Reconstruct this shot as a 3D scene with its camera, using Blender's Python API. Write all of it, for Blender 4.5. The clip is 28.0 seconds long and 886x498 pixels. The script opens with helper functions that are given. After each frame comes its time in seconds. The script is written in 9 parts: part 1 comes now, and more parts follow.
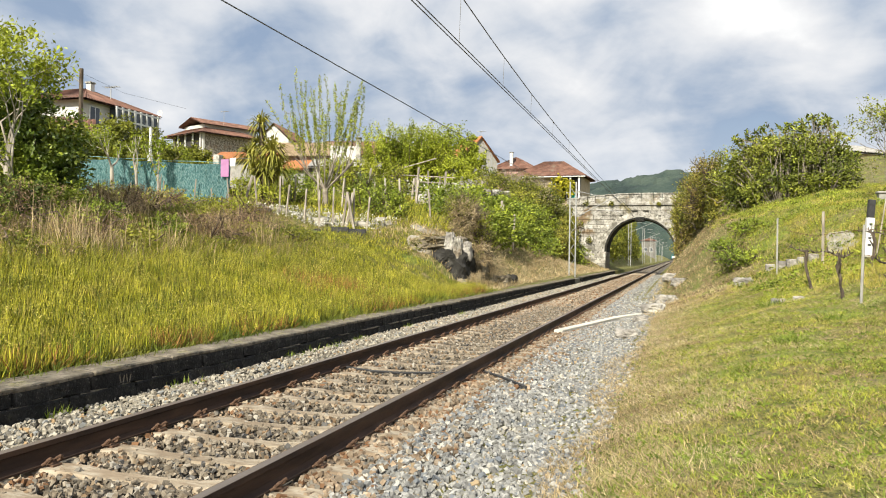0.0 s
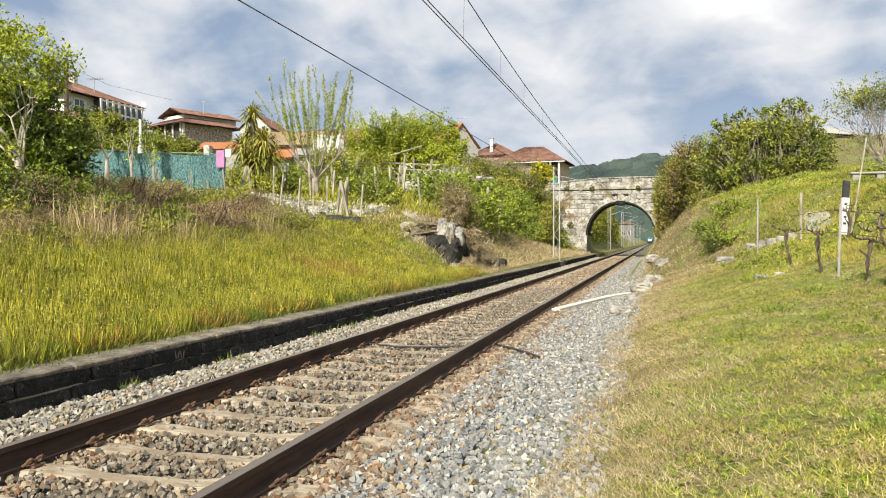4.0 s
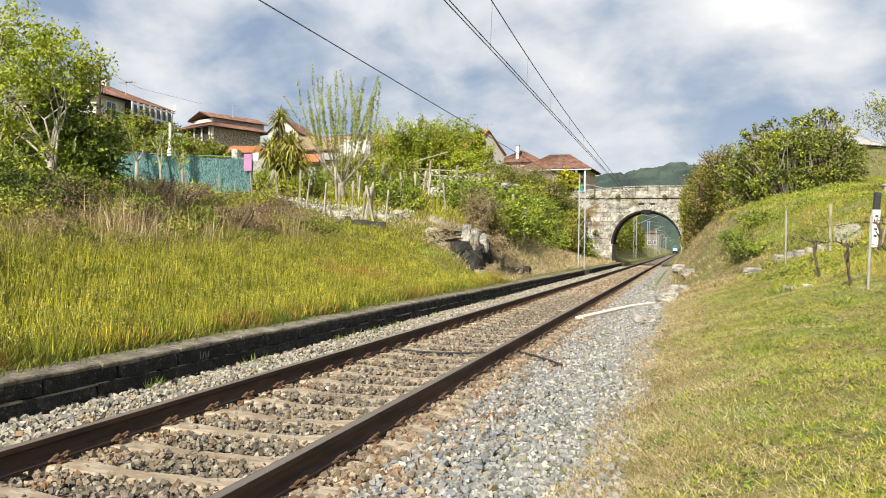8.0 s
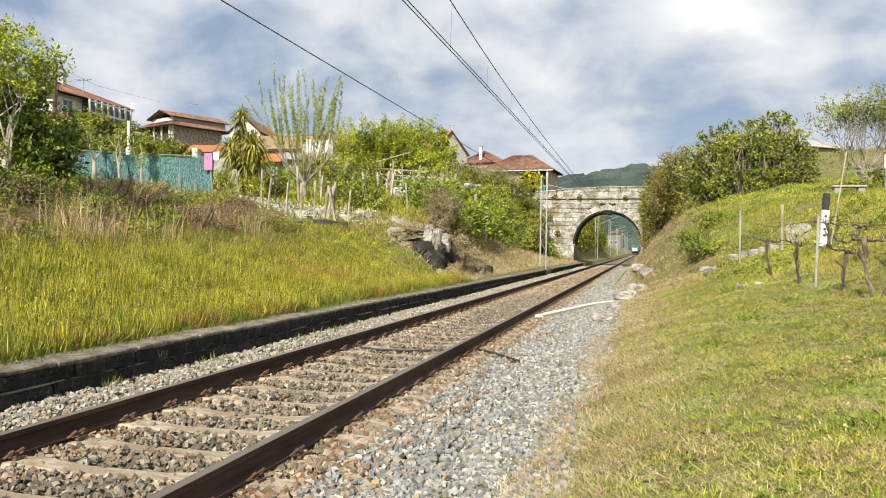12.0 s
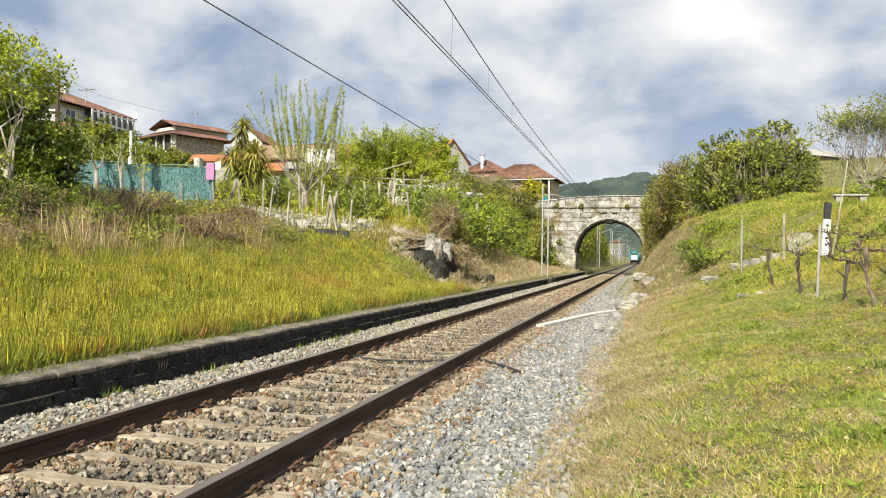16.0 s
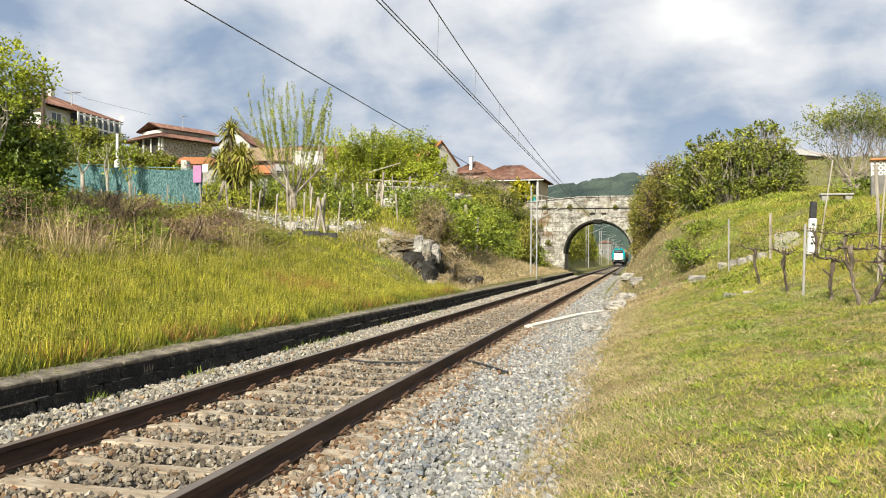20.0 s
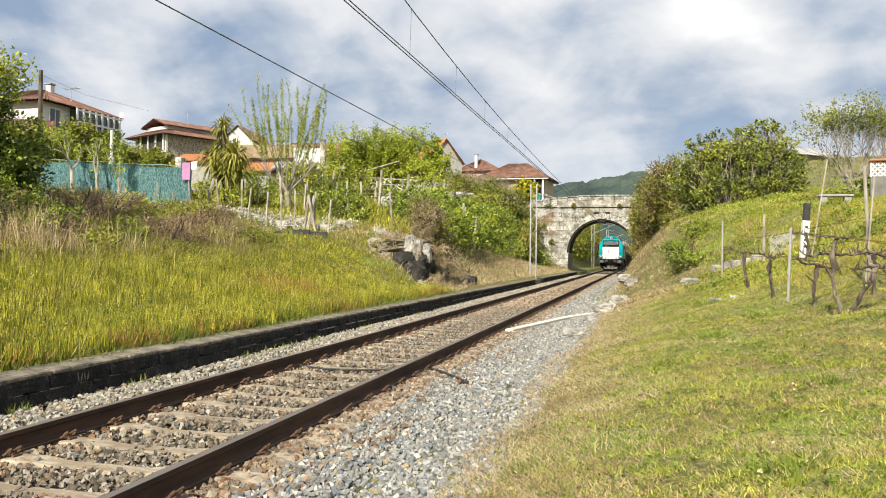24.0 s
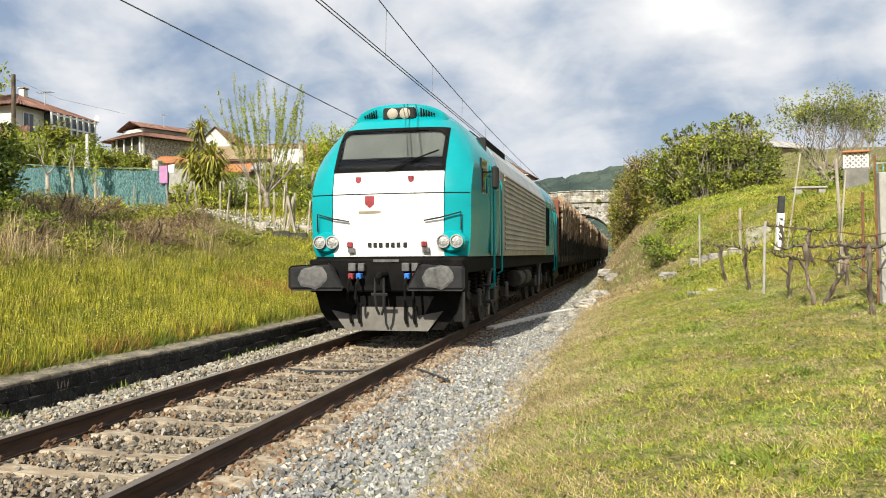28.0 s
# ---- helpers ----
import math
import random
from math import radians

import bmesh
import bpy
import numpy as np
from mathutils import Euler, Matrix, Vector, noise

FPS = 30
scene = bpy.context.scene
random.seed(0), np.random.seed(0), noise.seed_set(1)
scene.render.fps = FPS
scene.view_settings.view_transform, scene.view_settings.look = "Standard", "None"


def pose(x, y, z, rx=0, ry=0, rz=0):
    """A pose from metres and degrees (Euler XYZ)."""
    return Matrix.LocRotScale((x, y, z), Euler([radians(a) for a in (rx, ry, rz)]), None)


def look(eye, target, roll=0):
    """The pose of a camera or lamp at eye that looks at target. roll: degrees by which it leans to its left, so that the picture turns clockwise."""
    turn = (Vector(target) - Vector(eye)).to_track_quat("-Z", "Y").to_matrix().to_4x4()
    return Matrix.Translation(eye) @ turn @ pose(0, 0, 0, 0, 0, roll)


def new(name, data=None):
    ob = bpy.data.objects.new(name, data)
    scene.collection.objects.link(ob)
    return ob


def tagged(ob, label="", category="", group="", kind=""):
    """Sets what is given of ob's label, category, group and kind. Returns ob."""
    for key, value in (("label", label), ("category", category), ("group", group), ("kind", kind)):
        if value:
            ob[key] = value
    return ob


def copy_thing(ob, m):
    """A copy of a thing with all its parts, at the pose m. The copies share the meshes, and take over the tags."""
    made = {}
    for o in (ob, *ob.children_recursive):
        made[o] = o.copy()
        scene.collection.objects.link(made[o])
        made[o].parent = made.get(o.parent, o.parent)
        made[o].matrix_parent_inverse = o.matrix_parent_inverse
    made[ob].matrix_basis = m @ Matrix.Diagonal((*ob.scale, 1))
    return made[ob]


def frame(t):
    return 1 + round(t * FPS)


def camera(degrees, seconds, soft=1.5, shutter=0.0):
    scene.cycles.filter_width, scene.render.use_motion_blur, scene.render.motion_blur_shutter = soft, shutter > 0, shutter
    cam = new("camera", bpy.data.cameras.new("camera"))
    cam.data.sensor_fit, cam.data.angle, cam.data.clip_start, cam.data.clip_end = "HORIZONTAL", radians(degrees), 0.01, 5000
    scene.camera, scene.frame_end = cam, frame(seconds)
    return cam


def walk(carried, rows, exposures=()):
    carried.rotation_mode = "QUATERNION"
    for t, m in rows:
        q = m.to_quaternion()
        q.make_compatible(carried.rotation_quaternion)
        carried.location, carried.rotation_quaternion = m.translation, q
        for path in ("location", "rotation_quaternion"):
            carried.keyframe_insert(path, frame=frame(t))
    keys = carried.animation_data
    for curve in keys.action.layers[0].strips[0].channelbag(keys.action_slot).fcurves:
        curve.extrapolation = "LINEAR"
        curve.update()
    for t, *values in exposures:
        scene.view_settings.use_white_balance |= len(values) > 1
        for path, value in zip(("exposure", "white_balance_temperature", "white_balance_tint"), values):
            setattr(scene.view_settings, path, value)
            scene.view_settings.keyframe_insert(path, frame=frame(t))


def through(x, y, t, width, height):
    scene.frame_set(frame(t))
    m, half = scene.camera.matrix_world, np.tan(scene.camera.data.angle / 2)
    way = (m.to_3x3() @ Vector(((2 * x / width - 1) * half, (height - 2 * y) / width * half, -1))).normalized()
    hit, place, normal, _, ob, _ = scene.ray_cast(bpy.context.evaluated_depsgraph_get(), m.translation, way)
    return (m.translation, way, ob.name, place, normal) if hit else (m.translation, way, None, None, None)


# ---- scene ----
EXPOSURE = 0.64
cam = camera(57.83, 28.0, soft=1.0)
# seconds, x, y, z, turn to the left, tilt up, roll
PATH = [
    (0, 3.363, 1.609, 1.337, 16.346, 0.412, 0.885),
    (0.5, 3.381, 1.303, 1.294, 16.884, -1.760, 1.245),
    (1, 3.338, 1.132, 1.307, 16.618, -1.700, 1.964),
    (1.5, 3.290, 0.927, 1.301, 16.136, -1.638, 1.985),
    (2, 3.284, 0.814, 1.292, 15.900, -1.607, 1.750),
    (2.5, 3.268, 0.736, 1.286, 15.518, -1.524, 1.506),
    (3, 3.162, 0.692, 1.278, 15.296, -0.860, -0.235),
    (3.5, 3.120, 0.671, 1.291, 14.514, -0.692, -0.199),
    (5.5, 3.109, 0.657, 1.261, 16.864, -0.057, 0.630),
    (6, 3.103, 0.652, 1.258, 17.072, -0.069, 0.774),
    (6.5, 3.114, 0.652, 1.263, 17.024, -0.103, 0.996),
    (7, 3.117, 0.647, 1.275, 16.932, -0.110, 1.170),
    (7.5, 3.125, 0.646, 1.278, 16.686, -0.093, 0.985),
    (8, 3.126, 0.651, 1.281, 16.553, -0.089, 0.812),
    (8.5, 3.132, 0.653, 1.276, 16.455, -0.051, 0.224),
    (9, 3.204, 0.673, 1.283, 16.323, 0.023, 0.254),
    (9.5, 3.284, 0.666, 1.274, 16.304, -0.111, 1.304),
    (10, 3.248, 0.610, 1.263, 16.143, -0.046, 0.916),
    (10.5, 3.197, 0.573, 1.258, 14.304, -0.119, 0.800),
    (11, 3.200, 0.560, 1.259, 14.022, -0.102, 0.937),
    (11.5, 3.219, 0.553, 1.260, 13.902, -0.062, 1.028),
    (12, 3.217, 0.546, 1.258, 13.971, -0.025, 0.784),
    (12.5, 3.223, 0.542, 1.264, 13.944, 0.041, 0.459),
    (14.5, 3.230, 0.550, 1.271, 14.117, 0.477, 0.249),
    (15, 3.227, 0.553, 1.274, 14.159, 0.501, 0.393),
    (15.5, 3.229, 0.548, 1.274, 14.131, 0.568, 0.627),
    (16, 3.231, 0.554, 1.276, 14.114, 0.601, 0.738),
    (16.5, 3.238, 0.556, 1.278, 13.951, 0.640, 0.625),
    (17, 3.242, 0.553, 1.279, 13.826, 0.719, 0.745),
    (17.5, 3.241, 0.560, 1.275, 13.654, 0.734, 0.886),
    (18, 3.236, 0.558, 1.273, 13.502, 0.747, 0.931),
    (18.5, 3.236, 0.556, 1.274, 13.528, 0.754, 0.824),
    (19, 3.240, 0.560, 1.273, 13.531, 0.700, 0.682),
    (19.5, 3.241, 0.566, 1.271, 13.485, 0.659, 0.662),
    (20, 3.261, 0.572, 1.275, 13.365, 0.713, 0.347),
    (20.5, 3.355, 0.655, 1.278, 13.439, 0.695, 0.025),
    (21, 3.493, 0.759, 1.289, 13.543, 0.646, 0.094),
    (21.5, 3.586, 0.899, 1.291, 13.606, 0.611, -0.052),
    (23.5, 3.762, 1.156, 1.357, 13.969, 0.515, 0.748),
    (24, 3.762, 1.157, 1.359, 14.018, 0.544, 0.705),
    (24.5, 3.771, 1.151, 1.364, 14.035, 0.519, 0.616),
    (25, 3.771, 1.157, 1.360, 13.076, 0.554, 0.576),
    (25.5, 3.782, 1.150, 1.366, 13.069, 0.516, 0.440),
    (26, 3.792, 1.149, 1.353, 13.003, 0.507, -0.161),
    (26.5, 3.796, 1.126, 1.375, 12.477, 0.486, -0.209),
    (27, 3.803, 1.117, 1.372, 12.454, 0.497, -0.190),
    (27.5, 3.800, 1.105, 1.375, 12.568, 0.507, -0.317),
    (28, 3.802, 1.110, 1.383, 12.675, 0.391, -0.412),
]
walk(cam, [(t, pose(x, y, z, 90 + up, 0, turn) @ pose(0, 0, 0, 0, 0, roll)) for t, x, y, z, turn, up, roll in PATH],
     exposures=[(0, EXPOSURE), (28, EXPOSURE)])


# ---------------------------------------------------------------- light
SUN_FROM = Vector((-0.12, -0.80, 0.62)).normalized()
SUN_UP = math.asin(SUN_FROM.z)
SUN_TURN = math.atan2(SUN_FROM.x, SUN_FROM.y)

sun = new("sun", bpy.data.lights.new("sun", "SUN"))
sun.data.energy, sun.data.angle, sun.data.color = 5.0, radians(0.53), (1.0, 0.93, 0.77)
sun.matrix_world = look((0, 0, 60), Vector((0, 0, 60)) - SUN_FROM)


def sky_world():
    w = bpy.data.worlds.new("sky")
    scene.world = w
    w.use_nodes = True
    nt = w.node_tree
    nt.nodes.clear()
    N, L = nt.nodes.new, nt.links.new
    out, bg = N("ShaderNodeOutputWorld"), N("ShaderNodeBackground")
    sky = N("ShaderNodeTexSky")
    sky.sky_type, sky.sun_disc = "NISHITA", False
    sky.sun_elevation, sky.sun_rotation = SUN_UP, SUN_TURN
    tc, sep = N("ShaderNodeTexCoord"), N("ShaderNodeSeparateXYZ")
    L(tc.outputs["Generated"], sep.inputs[0])

    def m(op, a, b=None, c=None):
        n = N("ShaderNodeMath")
        n.operation = op
        for k, v in enumerate((a, b, c)):
            if v is None:
                continue
            if isinstance(v, (int, float)):
                n.inputs[k].default_value = v
            else:
                L(v, n.inputs[k])
        return n.outputs[0]

    # a flat layer of cloud, seen in perspective
    up = m("ADD", m("MAXIMUM", sep.outputs["Z"], 0.0), 0.30)
    flat = N("ShaderNodeCombineXYZ")
    L(m("DIVIDE", sep.outputs["X"], up), flat.inputs[0])
    L(m("DIVIDE", sep.outputs["Y"], up), flat.inputs[1])

    # the same layer less foreshortened, for the heads of the clouds
    tall = m("ADD", m("MAXIMUM", sep.outputs["Z"], 0.0), 0.62)
    heap = N("ShaderNodeCombineXYZ")
    L(m("DIVIDE", sep.outputs["X"], tall), heap.inputs[0])
    L(m("DIVIDE", sep.outputs["Y"], tall), heap.inputs[1])

    def cloud(scale, detail, rough, shift, warp, plane=flat):
        mp = N("ShaderNodeMapping")
        mp.inputs["Location"].default_value = shift
        L(plane.outputs[0], mp.inputs["Vector"])
        n = N("ShaderNodeTexNoise")
        n.inputs["Scale"].default_value, n.inputs["Detail"].default_value = scale, detail
        n.inputs["Roughness"].default_value, n.inputs["Distortion"].default_value = rough, warp
        L(mp.outputs[0], n.inputs["Vector"])
        return n.outputs["Fac"]

    def ramp(fac, stops):
        r = N("ShaderNodeValToRGB")
        while len(r.color_ramp.elements) < len(stops):
            r.color_ramp.elements.new(0.5)
        for e, (p, c) in zip(r.color_ramp.elements, stops):
            e.position, e.color = p, (*c, 1)
        L(fac, r.inputs[0])
        return r.outputs[0]

    big, fine, puff = cloud(0.95, 3.0, 0.5, CLOUD_SHIFT, 0.1), cloud(2.4, 9.0, 0.52, (5.2, 1.3, 0), 0.25), cloud(7.5, 8.0, 0.50, (2.1, 7.4, 0), 0.5, heap)
    tone = m("ADD", m("MULTIPLY", big, 0.30), m("ADD", m("MULTIPLY", fine, 0.55), m("MULTIPLY", m("SUBTRACT", puff, 0.30), 0.36)))
    # heavy banks of cloud over the village, and brighter heads of cumulus
    for way, radius, lift in (((-0.61, 0.77, 0.155), 9, -0.05), ((-0.46, 0.87, 0.150), 9, -0.06), ((-0.31, 0.93, 0.14), 8, -0.05), ((0.06, 0.984, 0.165), 6, -0.06), ((0.22, 0.96, 0.165), 6, -0.05),
                              ((-0.33, 0.90, 0.31), 8, 0.03), ((0.10, 0.961, 0.29), 5, 0.03), ((0.20, 0.954, 0.205), 3, 0.05), ((-0.58, 0.777, 0.225), 5, 0.05), ((-0.13, 0.955, 0.215), 4, 0.05), ((-0.42, 0.86, 0.26), 8, 0.025)):
        dot = N("ShaderNodeVectorMath")
        dot.operation = "DOT_PRODUCT"
        L(tc.outputs["Generated"], dot.inputs[0])
        dot.inputs[1].default_value = Vector(way).normalized()
        q = N("ShaderNodeMapRange")
        q.interpolation_type = "SMOOTHSTEP"
        q.inputs["From Min"].default_value, q.inputs["From Max"].default_value = math.cos(radians(radius)), 1.0
        q.inputs["To Max"].default_value = lift
        L(dot.outputs["Value"], q.inputs["Value"])
        tone = m("ADD", tone, q.outputs[0])
    shade = ramp(tone, [(0.36, (0.31, 0.40, 0.55)), (0.43, (0.47, 0.54, 0.645)), (0.50, (0.67, 0.705, 0.76)), (0.57, (0.82, 0.83, 0.85)), (0.64, (1.0, 1.0, 0.99))])
    mask = ramp(m("ADD", tone, 0.0), [(0.30, (0.75,) * 3), (0.42, (1,) * 3)])
    dim = N("ShaderNodeMix")
    dim.data_type, dim.blend_type = "RGBA", "MULTIPLY"
    dim.inputs[0].default_value = 1.0
    L(sky.outputs[0], dim.inputs[6])
    dim.inputs[7].default_value = (0.10, 0.10, 0.10, 1)
    mix = N("ShaderNodeMix")
    mix.data_type = "RGBA"
    L(mask, mix.inputs[0])
    L(dim.outputs[2], mix.inputs[6])
    L(shade, mix.inputs[7])
    # paler towards the horizon
    hz = N("ShaderNodeMix")
    hz.data_type = "RGBA"
    L(ramp(sep.outputs["Z"], [(0.0, (0.70,) * 3), (0.18, (0.0,) * 3)]), hz.inputs[0])
    L(mix.outputs[2], hz.inputs[6])
    hz.inputs[7].default_value = (0.64, 0.70, 0.79, 1)
    L(hz.outputs[2], bg.inputs["Color"])
    bg.inputs["Strength"].default_value = 0.68
    L(bg.outputs[0], out.inputs[0])


CLOUD_SHIFT = (0.0, 0.0, 0.0)
sky_world()


# ---------------------------------------------------------------- materials
def material(name, colors, scale=4.0, rough=0.8, metal=0.0, bump=0.3, bump_scale=60.0, detail=6.0, spots=None, island=0.0, obj_random=0.0,
             stretch=(1, 1, 1), bump_dist=0.01, coat=0.0, low=0.35, high=0.65, transmission=0.0, spec=0.4, sub=None):
    """A surface of two or three mixed tones, with stains, grain and relief. Scales are per metre."""
    mat = bpy.data.materials.new(name)
    mat.use_nodes = True
    nt = mat.node_tree
    N, L = nt.nodes.new, nt.links.new
    b = nt.nodes["Principled BSDF"]
    b.inputs["Roughness"].default_value, b.inputs["Metallic"].default_value = rough, metal
    b.inputs["Specular IOR Level"].default_value = spec
    b.inputs["Coat Weight"].default_value = coat
    b.inputs["Transmission Weight"].default_value = transmission
    tc, mp = N("ShaderNodeTexCoord"), N("ShaderNodeMapping")
    mp.inputs["Scale"].default_value = stretch
    L(tc.outputs["Object"], mp.inputs["Vector"])
    n1 = N("ShaderNodeTexNoise")
    n1.inputs["Scale"].default_value, n1.inputs["Detail"].default_value, n1.inputs["Roughness"].default_value = scale, detail, 0.6
    L(mp.outputs[0], n1.inputs["Vector"])
    r = N("ShaderNodeValToRGB")
    while len(r.color_ramp.elements) < len(colors):
        r.color_ramp.elements.new(0.5)
    for k, (e, c) in enumerate(zip(r.color_ramp.elements, colors)):
        e.position, e.color = low + (high - low) * k / max(1, len(colors) - 1), (*c, 1)
    L(n1.outputs["Fac"], r.inputs[0])
    col = r.outputs[0]
    for sc, lo, hi, c in spots or ():
        n = N("ShaderNodeTexNoise")
        n.inputs["Scale"].default_value, n.inputs["Detail"].default_value, n.inputs["Roughness"].default_value = sc, 5, 0.62
        L(mp.outputs[0], n.inputs["Vector"])
        q = N("ShaderNodeMapRange")
        q.inputs["From Min"].default_value, q.inputs["From Max"].default_value = lo, hi
        L(n.outputs["Fac"], q.inputs["Value"])
        x = N("ShaderNodeMix")
        x.data_type = "RGBA"
        L(q.outputs[0], x.inputs[0])
        L(col, x.inputs[6])
        x.inputs[7].default_value = (*c, 1)
        col = x.outputs[2]
    for amount, src in ((island, "island"), (obj_random, "object")):
        if amount:
            g = N("ShaderNodeNewGeometry").outputs["Random Per Island"] if src == "island" else N("ShaderNodeObjectInfo").outputs["Random"]
            q = N("ShaderNodeMapRange")
            q.inputs["To Min"].default_value, q.inputs["To Max"].default_value = 1 - amount, 1 + amount
            L(g, q.inputs["Value"])
            h = N("ShaderNodeHueSaturation")
            L(q.outputs[0], h.inputs["Value"])
            L(col, h.inputs["Color"])
            col = h.outputs[0]
            if island and sub:
                # islands of other tones
                for lo, hi, c in sub:
                    a1, a2, an = N("ShaderNodeMath"), N("ShaderNodeMath"), N("ShaderNodeMath")
                    a1.operation, a2.operation, an.operation = "GREATER_THAN", "LESS_THAN", "MULTIPLY"
                    L(g, a1.inputs[0]); a1.inputs[1].default_value = lo
                    L(g, a2.inputs[0]); a2.inputs[1].default_value = hi
                    L(a1.outputs[0], an.inputs[0]); L(a2.outputs[0], an.inputs[1])
                    x = N("ShaderNodeMix")
                    x.data_type = "RGBA"
                    L(an.outputs[0], x.inputs[0])
                    L(col, x.inputs[6])
                    x.inputs[7].default_value = (*c, 1)
                    col = x.outputs[2]
    L(col, b.inputs["Base Color"])
    if bump:
        n2 = N("ShaderNodeTexNoise")
        n2.inputs["Scale"].default_value, n2.inputs["Detail"].default_value = bump_scale, 4
        L(mp.outputs[0], n2.inputs["Vector"])
        bp = N("ShaderNodeBump")
        bp.inputs["Strength"].default_value, bp.inputs["Distance"].default_value = bump, bump_dist
        L(n2.outputs["Fac"], bp.inputs["Height"])
        L(bp.outputs[0], b.inputs["Normal"])
    return mat


def leaf_material(name, colors, island=0.35, scale=0.6, through=0.16, rough=0.55, spots=None):
    """Leaves and blades: tones vary from clump to clump and leaf to leaf, and some light comes through."""
    mat = material(name, colors, scale=scale, rough=rough, bump=0, island=island, detail=3, spec=0.3, spots=spots)
    nt = mat.node_tree
    N, L = nt.nodes.new, nt.links.new
    b, out = nt.nodes["Principled BSDF"], nt.nodes["Material Output"]
    src = b.inputs["Base Color"].links[0].from_socket
    t = N("ShaderNodeBsdfTranslucent")
    L(src, t.inputs["Color"])
    mx = N("ShaderNodeMixShader")
    mx.inputs[0].default_value = through
    L(b.outputs[0], mx.inputs[1])
    L(t.outputs[0], mx.inputs[2])
    L(mx.outputs[0], out.inputs["Surface"])
    return mat


def glow(name, color, strength):
    mat = bpy.data.materials.new(name)
    mat.use_nodes = True
    b = mat.node_tree.nodes["Principled BSDF"]
    b.inputs["Base Color"].default_value = (*color, 1)
    b.inputs["Emission Color"].default_value, b.inputs["Emission Strength"].default_value = (*color, 1), strength
    b.inputs["Roughness"].default_value = 0.1
    return mat


M = {}
M["ground"] = material("ground_earth_and_turf", [(0.07, 0.068, 0.019), (0.135, 0.13, 0.031), (0.225, 0.19, 0.068)], scale=12, rough=0.95, bump=0.8, bump_scale=24,
                       bump_dist=0.05, spots=[(0.7, 0.50, 0.64, (0.155, 0.205, 0.028)), (2.6, 0.57, 0.68, (0.24, 0.175, 0.095)), (1.5, 0.56, 0.68, (0.30, 0.235, 0.11)), (22, 0.54, 0.62, (0.045, 0.052, 0.012)), (40, 0.60, 0.66, (0.30, 0.25, 0.12))])
M["ballast_bed"] = material("ballast_bed", [(0.05, 0.042, 0.033), (0.11, 0.098, 0.082), (0.19, 0.18, 0.165)], scale=22, rough=0.95, bump=1.0, bump_scale=30, bump_dist=0.03)
M["stone_grey"] = material("ballast_stone_grey", [(0.15, 0.15, 0.147), (0.235, 0.235, 0.226), (0.33, 0.326, 0.305)], scale=18, rough=0.9, bump=0.4, bump_scale=120, island=0.4,
                           sub=[(0.05, 0.09, (0.30, 0.23, 0.14)), (0.5, 0.54, (0.44, 0.42, 0.37)), (0.8, 0.88, (0.15, 0.165, 0.185))], spots=[(1.2, 0.58, 0.75, (0.34, 0.30, 0.23))])
M["stone_brown"] = material("ballast_stone_rusty", [(0.15, 0.105, 0.068), (0.225, 0.17, 0.117), (0.31, 0.25, 0.185)], scale=14, rough=0.95, bump=0.4, bump_scale=120, island=0.45,
                            sub=[(0.1, 0.2, (0.17, 0.155, 0.13)), (0.4, 0.45, (0.33, 0.29, 0.23)), (0.7, 0.82, (0.17, 0.09, 0.045))])
M["sleeper"] = material("weathered_concrete", [(0.20, 0.15, 0.10), (0.31, 0.255, 0.185), (0.40, 0.35, 0.275)], scale=5, rough=0.95, bump=0.5, bump_scale=90, obj_random=0.12,
                        spots=[(9, 0.52, 0.68, (0.19, 0.145, 0.10)), (1.6, 0.52, 0.68, (0.22, 0.165, 0.11))], stretch=(1, 2.5, 1))
M["rail_side"] = material("rusty_rail_steel", [(0.030, 0.018, 0.013), (0.055, 0.031, 0.020), (0.085, 0.048, 0.03)], scale=7, rough=0.8, metal=0.15, bump=0.3, bump_scale=150, stretch=(1, 0.15, 1))
M["rail_top"] = material("worn_rail_head", [(0.22, 0.165, 0.125), (0.34, 0.29, 0.245)], scale=3, rough=0.48, metal=0.7, bump=0.1, bump_scale=80, stretch=(1, 0.05, 1))
M["clip"] = material("rusty_spring_clip", [(0.09, 0.052, 0.034), (0.19, 0.115, 0.075)], scale=30, rough=0.85, metal=0.2, bump=0.4, bump_scale=200)
M["wall_black"] = material("near_black_masonry", [(0.008, 0.008, 0.008), (0.017, 0.0165, 0.016), (0.05, 0.047, 0.042)], scale=6, rough=0.95, bump=1.0, bump_scale=34, bump_dist=0.03, obj_random=0.35,
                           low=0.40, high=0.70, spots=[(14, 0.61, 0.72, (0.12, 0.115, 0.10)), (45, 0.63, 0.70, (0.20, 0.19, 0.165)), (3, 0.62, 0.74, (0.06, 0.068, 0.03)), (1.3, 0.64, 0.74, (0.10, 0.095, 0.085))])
M["coping"] = material("weathered_coping", [(0.10, 0.085, 0.062), (0.185, 0.158, 0.118), (0.30, 0.265, 0.21)], scale=4, rough=0.95, bump=0.9, bump_scale=40, bump_dist=0.02, obj_random=0.22,
                       spots=[(7, 0.55, 0.66, (0.075, 0.068, 0.055)), (2.5, 0.57, 0.68, (0.20, 0.185, 0.07)), (22, 0.58, 0.66, (0.05, 0.045, 0.04))])
